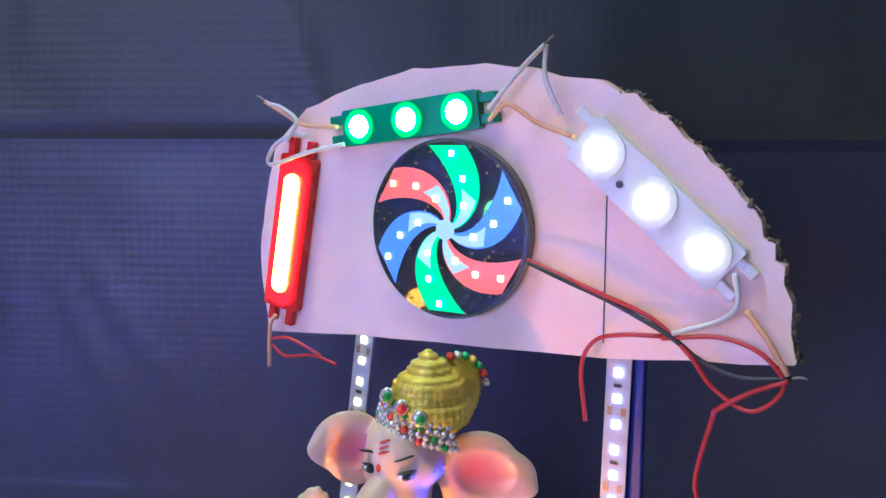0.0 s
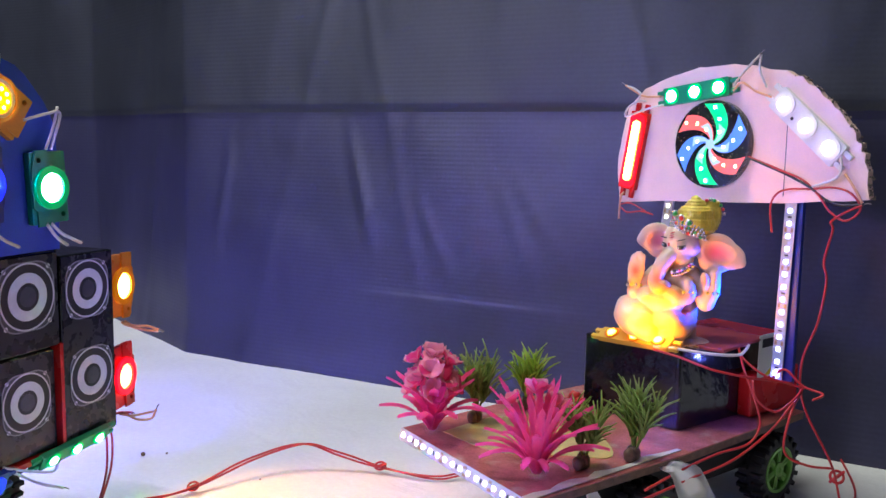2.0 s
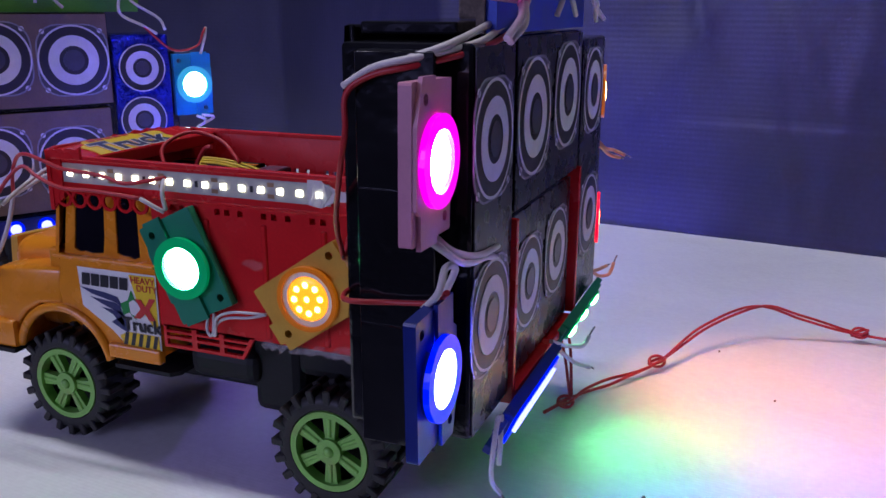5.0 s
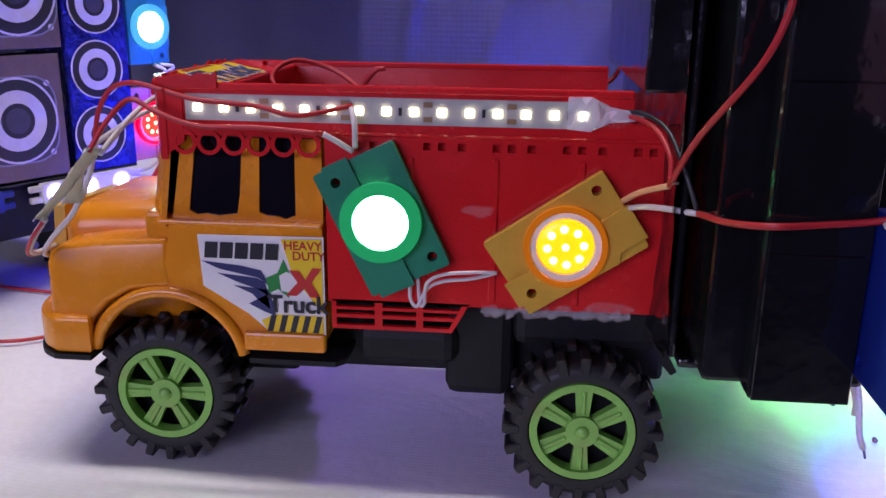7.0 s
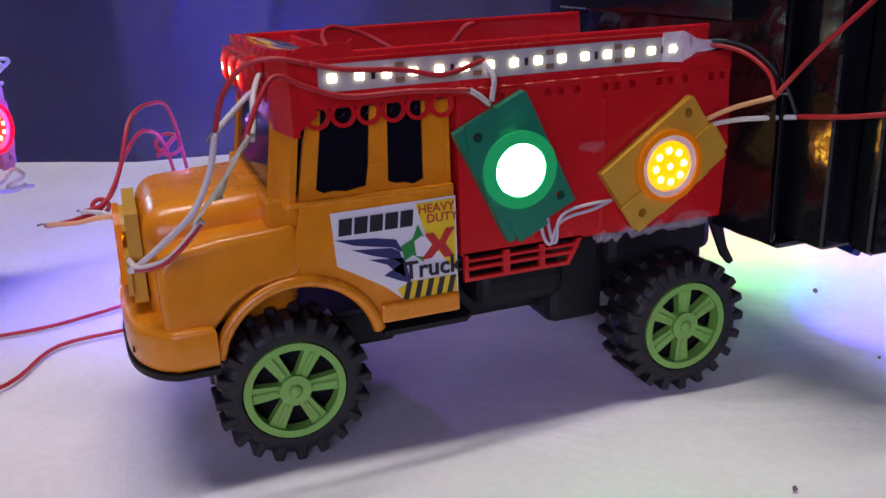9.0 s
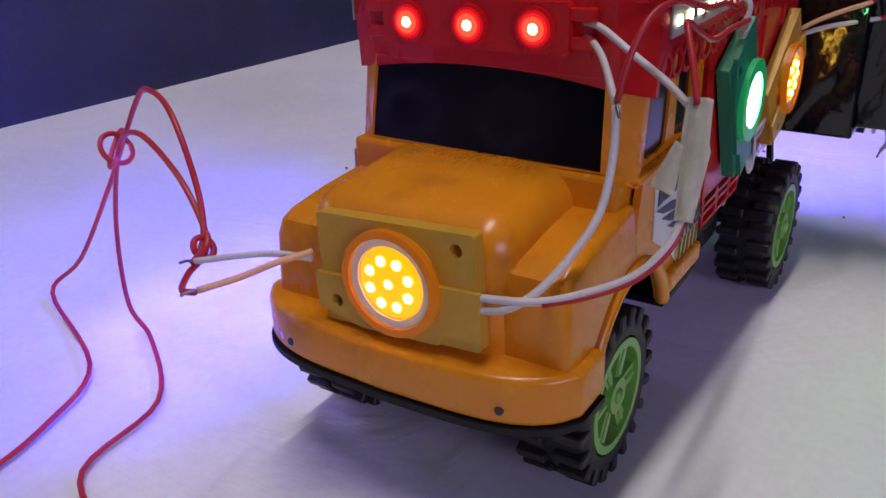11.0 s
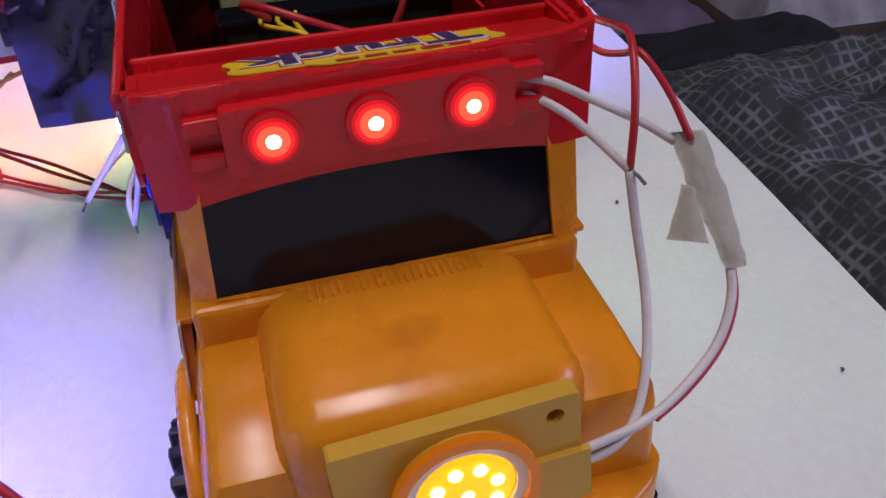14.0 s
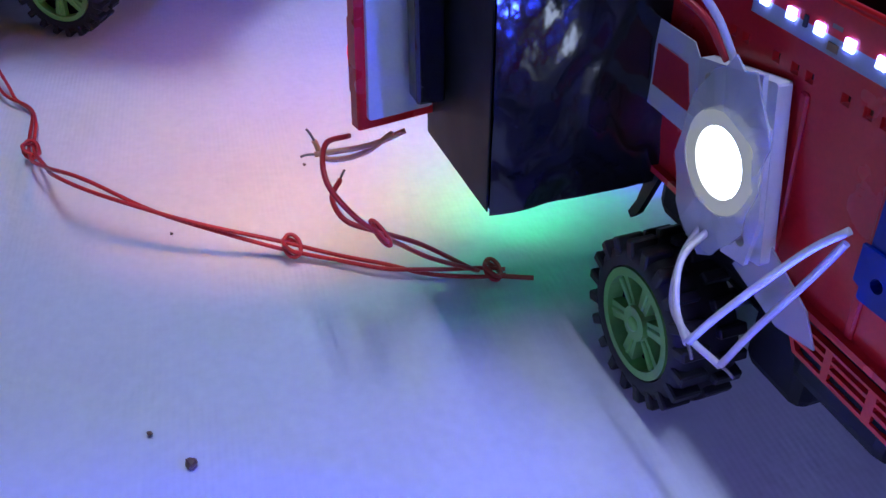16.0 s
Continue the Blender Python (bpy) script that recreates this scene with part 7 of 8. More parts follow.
# truck front, near side
W([(0.0022, 0.0165, 0.1250), (0.000, 0.0110, 0.1240), (-0.003, 0.0030, 0.1200), (-0.005, -0.0060, 0.1150), (-0.0068, -0.0125, 0.1105)], "wire_white", "white lead of the red lamp bar")
W([(0.0022, 0.0165, 0.1216), (-0.001, 0.0125, 0.1205), (-0.006, 0.0080, 0.1178), (-0.0150, 0.0012, 0.1112)], "wire_white", "white lead of the red lamp bar", bare=True)
W([(-0.0150, 0.0010, 0.1110), (-0.0180, 0.0000, 0.1000), (-0.0240, 0.0000, 0.0890), (-0.0320, 0.0028, 0.0812), (-0.0390, 0.0072, 0.0745), (-0.0430, 0.0130, 0.0702), (-0.0435, 0.0212, 0.0680)], "wire_white", "grey-white lead bowing to the front lamp module", r=0.0010)
W([(-0.0230, -0.0185, 0.0915), (-0.0278, -0.0170, 0.0858), (-0.0330, -0.0120, 0.0800), (-0.0380, -0.0030, 0.0758), (-0.0415, 0.0070, 0.0728), (-0.0435, 0.0212, 0.0712)], "wire_white", "white lead with a red stripe at the front lamp module", r=0.0010)
W([(-0.0234, -0.0190, 0.0908), (-0.0283, -0.0177, 0.0852), (-0.0335, -0.0127, 0.0794), (-0.0384, -0.0038, 0.0752), (-0.0418, 0.0050, 0.0726)], "wire_red", "thin red line along the white lead", r=0.0006)
pt = thing("paper_tape", (-0.012, -0.017, 0.101), "torn white paper tape wrapped round a wire joint", "paper tape")


def taped(rows, seed):
    """A crumpled band of tape, folded over the joint: rows of edge points, front and back."""
    bm = NB()
    grid = []
    for a, b in rows:
        a, b = V(*a), V(*b)
        w = (b - a)
        n = V(-0.85, -0.25, 0.45)
        grid.append([bm.verts.new(a + w * (k / 6) + n * (0.0012 * math.sin(math.pi * k / 6) + 0.0007 * noise.noise(V(a.x * 400 + k, a.z * 300, seed)))) for k in range(7)])
    for p, q in zip(grid, grid[1:]):
        for k in range(6):
            bm.faces.new((p[k], p[k + 1], q[k + 1], q[k])).smooth = True
    bmesh.ops.solidify(bm, geom=bm.faces[:], thickness=0.0009)
    return bm


def between(a0, a1, b0, b1, n):
    return [(V(*a0).lerp(V(*a1), i / n), V(*b0).lerp(V(*b1), i / n)) for i in range(n + 1)]


part("wrap", taped(between((-0.0060, -0.0118, 0.1122), (-0.0130, -0.0132, 0.1035), (-0.0082, -0.0182, 0.1128), (-0.0140, -0.0198, 0.1048), 8)
                   + between((-0.0140, -0.0140, 0.1022), (-0.0245, -0.0168, 0.0905), (-0.0150, -0.0205, 0.1035), (-0.0252, -0.0210, 0.0910), 8), 1.0), M["masking"], pt)
part("flap", taped(between((-0.0125, -0.0120, 0.1040), (-0.0162, -0.0080, 0.0940), (-0.0135, -0.0145, 0.1030), (-0.0205, -0.0150, 0.0942), 8), 5.0), M["masking"], pt)
W([(-0.0150, 0.0010, 0.1115), (-0.0120, -0.0005, 0.1215), (-0.0060, -0.0025, 0.1290), (0.0020, -0.0050, 0.1310), (0.0120, -0.0060, 0.1290)], "wire_red", "red wire rising from the bared joint", r=0.0008)
W([(0.0120, -0.0060, 0.1290), (0.018, -0.0066, 0.1275), (0.024, -0.0068, 0.1265), (0.040, -0.0055, 0.1250), (0.0520, -0.0050, 0.1225), (0.0677, 0.0000, 0.1252)], "wire_red", "red wire running along the truck side", r=0.0008)
W([(-0.0090, -0.0150, 0.1115), (-0.004, -0.0115, 0.1205), (0.002, -0.0080, 0.1265), (0.010, -0.0085, 0.1230), (0.022, -0.0085, 0.1192), (0.040, -0.0080, 0.1190), (0.060, -0.0069, 0.1175)], "wire_red", "second red wire along the truck side", r=0.0008)
for q in (0, 1):
    W([(0.0675 + q * 0.001, -0.0008, 0.1245), (0.0690 + q * 0.001, -0.0045, 0.1200), (0.0688 + q * 0.002, -0.0030, 0.1130)] if q == 0 else [(0.060, -0.0069, 0.1175), (0.0640, -0.0055, 0.1150), (0.0680, -0.0030, 0.1118)], "wire_white", "white lead of the green lamp module", bare=False)
for q in range(2):
    W([(0.0855 + q * 0.0025, -0.0030, 0.0725), (0.0858 + q * 0.003, -0.0050, 0.0665 - q * 0.0016), (0.0880 + q * 0.0022, -0.0055, 0.0640 + q * 0.001), (0.0910, -0.0045 - q * 0.001, 0.0695 + q * 0.002), (0.0960, -0.0040, 0.0720 + q * 0.0022), (0.1050, -0.0038, 0.0732 + q * 0.002), (0.1125, -0.0030, 0.0752)], "wire_white", "white lead between the green and yellow lamp modules", r=0.0006)
W([(0.1490, -0.0030, 0.0990), (0.1530, -0.0120, 0.1040), (0.1587, -0.0250, 0.1089)], "wire_orange", "pale lead of the yellow lamp module", bare=True)
W([(0.1500, -0.0030, 0.0970), (0.1560, -0.0130, 0.1000), (0.1665, -0.0275, 0.1020)], "wire_white", "white lead of the yellow lamp module", bare=True)
W([(0.146, -0.0005, 0.1240), (0.1510, -0.0040, 0.1240), (0.1560, -0.0120, 0.1220), (0.1590, -0.0210, 0.1160), (0.1588, -0.0250, 0.1092)], "wire_red", "red wire from the strip end to the yellow lamp's lead", r=0.0008)
W([(0.1587, -0.0250, 0.1090), (0.1630, -0.0370, 0.1240), (0.1725, -0.0515, 0.1430), (0.1765, -0.0550, 0.1560), (0.1772, -0.0550, 0.1665), (0.1850, -0.0548, 0.1718), (0.1970, -0.0530, 0.1745), (0.2070, -0.0400, 0.1775), (0.2105, -0.0149, 0.1815), (0.2100, 0.0060, 0.1880)], "wire_red", "red wire rising past the speaker stack", r=0.0009)
W([(0.1665, -0.0275, 0.1020), (0.1700, -0.0460, 0.1045), (0.1775, -0.0575, 0.1068), (0.1890, -0.0552, 0.1070), (0.2035, -0.0560, 0.1090), (0.2095, -0.0600, 0.1140)], "wire_red", "red wire round the side box of the stack", r=0.0009)
W([(0.1480, -0.0005, 0.1252), (0.1530, -0.0060, 0.1255), (0.1590, -0.0140, 0.1220), (0.1625, -0.0240, 0.1130), (0.1662, -0.0272, 0.1028)], "wire_black", "black wire from the strip end", r=0.0007)
for x, z, sx, sz in ((0.106, 0.094, 0.0050, 0.0022), (0.148, 0.0640, 0.0080, 0.0020)):
    bm = NB()
    ball(bm, (x, -0.0006, z), (sx, 0.0010, sz), u=14, v=8)
    for v in bm.verts:
        v.co += V(1, 0, 1) * 0.0012 * noise.noise(v.co * 400)
    solid("glue_blob", bm, M["resin"], "clear dried glue on the red truck side", "glue")

rng = random.Random(17)
bm = NB()
tube(bm, [V(0.108 + 0.046 * i / 29, -0.0002 + rng.uniform(-0.0005, 0.0005), 0.0615 + rng.uniform(-0.0009, 0.0006)) for i in range(30)], 0.0013, seg=8, k=4)
for v in bm.verts:
    v.co += V(0.6, 0.4, 1) * 0.0016 * noise.noise(v.co * 450)
solid("glue_bead", bm, M["glue"], "ragged cloudy glue along the bed's lower edge", "glue")
bm = NB()
sleeve = [bm.verts.new(p) for p in ((0.1318, -0.0016, 0.1292), (0.1318, -0.0016, 0.1198), (0.1385, -0.0030, 0.1195), (0.1440, -0.0026, 0.1222), (0.1535, -0.0040, 0.1232), (0.1535, -0.0040, 0.1250), (0.1440, -0.0026, 0.1268), (0.1385, -0.0034, 0.1296))]
bm.faces.new(sleeve)
bmesh.ops.triangulate(bm, faces=bm.faces[:])
bmesh.ops.subdivide_edges(bm, edges=bm.edges[:], cuts=3)
for v in bm.verts:
    v.co.y += 0.0014 * noise.noise(v.co * 330)
bmesh.ops.solidify(bm, geom=bm.faces[:], thickness=0.0004)
solid("clear_tape", bm, M["cloudy"], "crumpled clear tape over the end of the strip", "clear tape")

# far side of the truck
W([(0.1250, 0.0960, 0.0700), (0.1240, 0.1010, 0.0620), (0.1180, 0.1060, 0.0540), (0.1090, 0.1070, 0.0510), (0.0981, 0.1052, 0.0502)], "wire_white", "white hanging lead of the white lamp module", bare=True)
W([(0.1220, 0.0965, 0.0700), (0.1190, 0.1050, 0.0660), (0.1080, 0.1130, 0.0630), (0.0977, 0.1164, 0.0612)], "wire_white", "white hanging lead of the white lamp module", bare=True)
W([(0.0860, 0.0940, 0.0935), (0.0905, 0.0990, 0.0860), (0.0960, 0.1100, 0.0700), (0.0977, 0.1164, 0.0615)], "wire_white", "white hanging lead of the blue lamp module")
W([(0.0860, 0.0940, 0.0905), (0.0890, 0.0970, 0.0800), (0.0950, 0.1020, 0.0620), (0.0981, 0.1052, 0.0505)], "wire_white", "white hanging lead of the blue lamp module")
W([(0.1250, 0.0960, 0.1105), (0.1300, 0.1010, 0.1220), (0.1400, 0.1060, 0.1290), (0.1500, 0.1080, 0.1250)], "wire_white", "white upper lead of the white lamp module")
W([(0.1285, 0.0960, 0.1105), (0.1340, 0.1000, 0.1190), (0.1450, 0.1040, 0.1230), (0.1530, 0.1050, 0.1240), (0.1580, 0.1090, 0.1300)], "wire_red", "reddish upper lead of the white lamp module")
rng = random.Random(7)
wrap = thing("paper_tape", (0.1233, 0.0962, 0.089), "torn cloudy tape stuck round the white lamp module", "paper tape")
oy = 2 * YC + 0.0073
wm = Matrix(((1, 0, 0, 0.1233), (0, 0, -1, oy), (0, 1, 0, 0.0880), (0, 0, 0, 1)))
out = [(0.0140 * math.cos(a) * (1 + rng.uniform(-0.06, 0.16)) - 0.05 * 0.022 * math.sin(a), 0.0245 * math.sin(a) * (1 + rng.uniform(-0.06, 0.10))) for a in [2 * math.pi * i / 26 for i in range(26)]]
bm = NB()
plate(bm, out, [circle(0, 0, 0.0123, 26)], 0.0005, wm)
for v in bm.verts:
    v.co.y += 0.0012 * noise.noise(v.co * 160)
part("wrap", bm, M["cloudy"], wrap)
bm = NB()
plate(bm, [(-0.013, -0.012), (-0.031, -0.021), (-0.036, -0.028), (-0.024, -0.031), (-0.006, -0.026)], (), 0.0005, wm @ Matrix.Translation((0, 0, 0.0060)))
part("flap", bm, M["cloudy"], wrap)
st = thing("sticker", (0.150, 0.0905, 0.094), "red and white sticker on the far side of the truck bed", "sticker")
part("paper", plate(NB(), [(0.140, 0.084), (0.163, 0.084), (0.163, 0.107), (0.146, 0.107), (0.140, 0.101)], (), 0.0003, Matrix(((1, 0, 0, 0), (0, 0, -1, 2 * YC + 0.0018), (0, 1, 0, 0), (0, 0, 0, 1)))), M["paper"], st)
part("mark_block", plate(NB(), [(0.143, 0.090), (0.160, 0.090), (0.160, 0.101), (0.147, 0.101)], (), 0.0003, Matrix(((1, 0, 0, 0), (0, 0, -1, 2 * YC + 0.0022), (0, 1, 0, 0), (0, 0, 0, 1)))), M["redink"], st)

# by the stack, on and over the table
W([(0.2035, 0.1180, 0.0020), (0.2010, 0.1130, 0.0016), (0.1965, 0.1027, 0.0012)], "wire_red", "short red cable tail")
W([(0.2050, 0.1200, 0.0030), (0.1960, 0.1400, 0.0200), (0.1850, 0.1540, 0.0370), (0.1764, 0.1617, 0.0483), (0.1740, 0.1690, 0.0570), (0.1800, 0.1750, 0.0660), (0.1930, 0.1720, 0.0700), (0.2018, 0.1630, 0.0665)], "wire_red", "thin red wire looping up to the red lamp module", r=0.0008)
W([(0.2055, 0.1210, 0.0030), (0.1985, 0.1420, 0.0240), (0.1870, 0.1570, 0.0400), (0.1775, 0.1630, 0.0490), (0.1800, 0.1710, 0.0530), (0.1900, 0.1720, 0.0545), (0.1960, 0.1680, 0.0560)], "wire_red", "thin red wire looping to the stack's lower leads", r=0.0008, bare=True)
knot((0.1768, 0.1620, 0.0480), 0.0032, "wire_red", "small loop knot in the thin red wire", r=0.0007)

# speaker stack
W([(0.1760, -0.0545, 0.1685), (0.1860, -0.0545, 0.1740), (0.1990, -0.0520, 0.1770), (0.2080, -0.0340, 0.1800), (0.2085, -0.0149, 0.1835), (0.2080, 0.0100, 0.1880), (0.2140, 0.0030, 0.1980)], "wire_white", "white wire over the top of the speaker stack", r=0.0011)
W([(0.1955, -0.0530, 0.1765), (0.2040, -0.0450, 0.1800), (0.2070, -0.0200, 0.1850), (0.2060, 0.0020, 0.1890), (0.2100, 0.0090, 0.1970)], "wire_white", "second white wire over the top of the speaker stack", r=0.0011)

W([(0.2020, -0.0610, 0.1300), (0.2080, -0.0610, 0.1266), (0.2110, -0.0506, 0.1200), (0.2110, -0.0300, 0.1165), (0.2105, -0.0188, 0.1130)], "wire_white", "pale lead loop between two side lamp modules", r=0.0011)
W([(0.2020, -0.0560, 0.1300), (0.2090, -0.0540, 0.1240), (0.2110, -0.0380, 0.1190), (0.2105, -0.0190, 0.1170)], "wire_white", "pale lead loop between two side lamp modules", r=0.0011)
W([(0.2020, -0.0590, 0.1080), (0.2085, -0.0640, 0.1150), (0.2090, -0.0600, 0.1210), (0.2095, -0.0540, 0.1190), (0.2060, -0.0560, 0.1100)], "wire_white", "pale lead of the blue side lamp module", r=0.0011)
W([(0.2060, 0.1480, 0.1265), (0.2085, 0.1500, 0.1240), (0.2095, 0.1650, 0.1180), (0.2130, 0.1760, 0.1150)], "wire_orange", "orange wire stub beside the speakers", bare=True)
W([(0.2070, 0.1500, 0.1265), (0.2090, 0.1560, 0.1225), (0.2110, 0.1680, 0.1200), (0.2160, 0.1730, 0.1170)], "wire_orange", "orange wire stub beside the speakers", bare=True)
W([(0.2050, 0.1450, 0.0630), (0.2070, 0.1560, 0.0590), (0.2100, 0.1720, 0.0575)], "wire_orange", "orange wire stub under the red lamp module", bare=True)
W([(0.2050, 0.1490, 0.0630), (0.2080, 0.1580, 0.0560), (0.2120, 0.1680, 0.0540), (0.2140, 0.1710, 0.0600)], "wire_orange", "orange wire stub under the red lamp module", bare=True)
W([(0.2140, 0.0410, 0.0630), (0.2180, 0.0540, 0.0570), (0.2210, 0.0690, 0.0520), (0.2230, 0.0720, 0.0560)], "wire_white", "blue-lit lead stub under the speakers", bare=True)
W([(0.2140, 0.0450, 0.0600), (0.2190, 0.0600, 0.0480), (0.2230, 0.0750, 0.0400)], "wire_white", "blue-lit lead stub under the speakers", bare=True)
W([(0.2130, -0.0220, 0.0600), (0.2140, -0.0290, 0.0540), (0.2145, -0.0330, 0.0430), (0.2170, -0.0310, 0.0370)], "wire_white", "grey lead hanging under the blue lamp bar", bare=True)
W([(0.2130, -0.0190, 0.0590), (0.2150, -0.0260, 0.0500), (0.2150, -0.0270, 0.0450)], "wire_white", "grey lead hanging under the blue lamp bar")
# sign
SXW = 0.2145
for mt, r, pts, lb in (
    ("wire_white", 0.0010, ((0.0352, 0.2010), (0.0340, 0.1940), (0.0299, 0.1870)), "white lead under the blue lamp module on the sign"),
    ("wire_white", 0.0010, ((0.0380, 0.2010), (0.0462, 0.1926), (0.0580, 0.1870)), "white lead under the blue lamp module on the sign"),
    ("wire_white", 0.0010, ((0.0788, 0.1985), (0.0850, 0.1900), (0.0942, 0.1845)), "white lead under the green lamp module"),
    ("wire_white", 0.0010, ((0.0820, 0.1985), (0.0890, 0.1920), (0.0960, 0.1890), (0.1040, 0.1850)), "white lead under the green lamp module"),
    ("wire_white", 0.0009, ((0.0838, 0.2420), (0.0860, 0.2500), (0.0917, 0.2634), (0.0800, 0.2625), (0.0644, 0.2584)), "pale lead over the green lamp module"),
    ("wire_white", 0.0009, ((0.0800, 0.2420), (0.0850, 0.2550), (0.0900, 0.2670)), "pale stub over the green lamp module"),
    ("wire_white", 0.0012, ((-0.0120, 0.1910), (-0.0168, 0.1870), (-0.0266, 0.1810)), "white lead under the pink lamp module"),
    ("wire_white", 0.0012, ((-0.0090, 0.1910), (-0.0130, 0.1850), (-0.0230, 0.1800)), "white lead under the pink lamp module"),
    ("wire_white", 0.0009, ((-0.0120, 0.2340), (-0.0040, 0.2385), (0.0080, 0.2400), (0.0120, 0.2370), (0.0020, 0.2355), (-0.0080, 0.2345)), "pale lead loop over the pink lamp module"),
    ("wire_white", 0.0009, ((-0.0080, 0.2340), (0.0038, 0.2371), (0.0150, 0.2420), (0.0110, 0.2440), (0.0, 0.2420)), "pale lead loop over the pink lamp module"),
    ("wire_white", 0.0009, ((0.0150, 0.2800), (0.0195, 0.2915), (0.0260, 0.2860), (0.0290, 0.2771), (0.0347, 0.2649), (0.0380, 0.2450)), "white lead between the sign's upper lamp modules"),
    ("wire_white", 0.0009, ((0.0360, 0.2850), (0.0433, 0.2975), (0.0500, 0.2920), (0.0444, 0.2784)), "white lead at the top of the sign"),
    ("wire_red", 0.0008, ((0.0170, 0.2780), (0.0240, 0.2940), (0.0330, 0.2900), (0.0400, 0.2820)), "red wire at the top of the sign"),
):
    W([(SXW + 0.0012 * (i % 2), y, z) for i, (y, z) in enumerate(pts)], mt, lb, r=r)

# arch panel on the float
before = so_far()
for mt, r, pts, lb, bare in (
    ("wire_black", 0.0008, ((0.0270, 0.2462), (0.0400, 0.2418), (0.0545, 0.2363), (0.0718, 0.2289), (0.0817, 0.2219), (0.0927, 0.2189), (0.1060, 0.2203)), "black wire of the light disc", True),
    ("wire_red", 0.0007, ((0.0270, 0.2468), (0.0495, 0.2394), (0.0670, 0.2327), (0.0787, 0.2234), (0.0854, 0.2145), (0.0964, 0.2098), (0.1041, 0.2174), (0.0986, 0.2261), (0.0864, 0.2293), (0.0705, 0.2273)), "pinkish red wire of the light disc in a loop", False),
    ("wire_white", 0.0008, ((0.0900, 0.2480), (0.0911, 0.2392), (0.0859, 0.2339), (0.0734, 0.2291)), "white lead of the white lamp bar", False),
    ("wire_orange", 0.0009, ((0.0932, 0.2377), (0.0995, 0.2305), (0.1050, 0.2210)), "pale orange lead at the panel's corner", False),
    ("wire_red", 0.0007, ((0.0705, 0.2277), (0.0583, 0.2269), (0.0495, 0.2236), (0.0461, 0.2152), (0.0474, 0.1984)), "thin red wire beside the upright strip", False),
    ("wire_white", 0.0008, ((0.0130, 0.2935), (0.0186, 0.2992), (0.0252, 0.3066), (0.0323, 0.3122)), "white lead standing over the arch panel", True),
    ("wire_white", 0.0008, ((0.0323, 0.3122), (0.0328, 0.3022), (0.0376, 0.2912)), "white lead standing over the arch panel", False),
    ("wire_orange", 0.0008, ((0.0130, 0.2900), (0.0200, 0.2950), (0.0300, 0.2890), (0.0420, 0.2850)), "pale lead between the green and white lamp bars", False),
    ("wire_orange", 0.0008, ((-0.0463, 0.2881), (-0.0602, 0.2887), (-0.0693, 0.2921), (-0.0786, 0.2973)), "pale lead of the green lamp bar", True),
    ("wire_white", 0.0008, ((-0.0700, 0.2830), (-0.0640, 0.2900), (-0.0720, 0.2950), (-0.0770, 0.2965)), "pale lead of the red lamp bar", False),
    ("wire_white", 0.0008, ((-0.0439, 0.2822), (-0.0592, 0.2791), (-0.0780, 0.2743), (-0.0750, 0.2809), (-0.0668, 0.2855), (-0.0590, 0.2851)), "green-lit lead looped at the panel's edge", False),
    ("wire_orange", 0.0008, ((-0.0770, 0.2180), (-0.0792, 0.2135), (-0.0811, 0.1975)), "pale lead under the red lamp bar", False),
    ("wire_red", 0.0006, ((-0.0792, 0.2060), (-0.0720, 0.2030), (-0.0600, 0.2045), (-0.0480, 0.2030)), "thin red wire under the red lamp bar", False),
    ("wire_red", 0.0006, ((-0.0811, 0.2080), (-0.0700, 0.2100), (-0.0560, 0.2050)), "thin red wire under the red lamp bar", False),
):
    W([atd(u, z, 0.0035 + 0.0012 * (i % 2)) for i, (u, z) in enumerate(pts)], mt, lb, r=r, bare=bare)
shift_since(before, V(0.0016, -0.0133, -0.0028))
e0 = atd(0.1053, 0.2197, 0.004) + V(0.0016, -0.0133, -0.0028)
e1 = atd(0.0870, 0.2087, 0.004) + V(0.0016, -0.0133, -0.0028)
W([e0, e0.lerp(e1, 0.5) + V(0, 0, 0.001), e1, (0.6471, 0.2743, 0.1997), (0.6435, 0.2765, 0.1800), (0.6456, 0.2752, 0.1670), (0.6423, 0.2772, 0.1400), (0.6355, 0.2814, 0.1175), (0.6348, 0.2817, 0.0966), (0.6400, 0.2760, 0.0800), (0.6560, 0.2740, 0.0500), (0.6640, 0.2900, 0.0200), (0.6700, 0.3200, 0.0020), (0.6800, 0.3700, 0.0010), (0.6723, 0.4572, 0.0010)], "wire_red", "long red wire from the arch panel down to the table", r=0.0008)
knot((0.6600, 0.2800, 0.0400), 0.0040, "wire_red", "red wire knot beside the float's wheel")
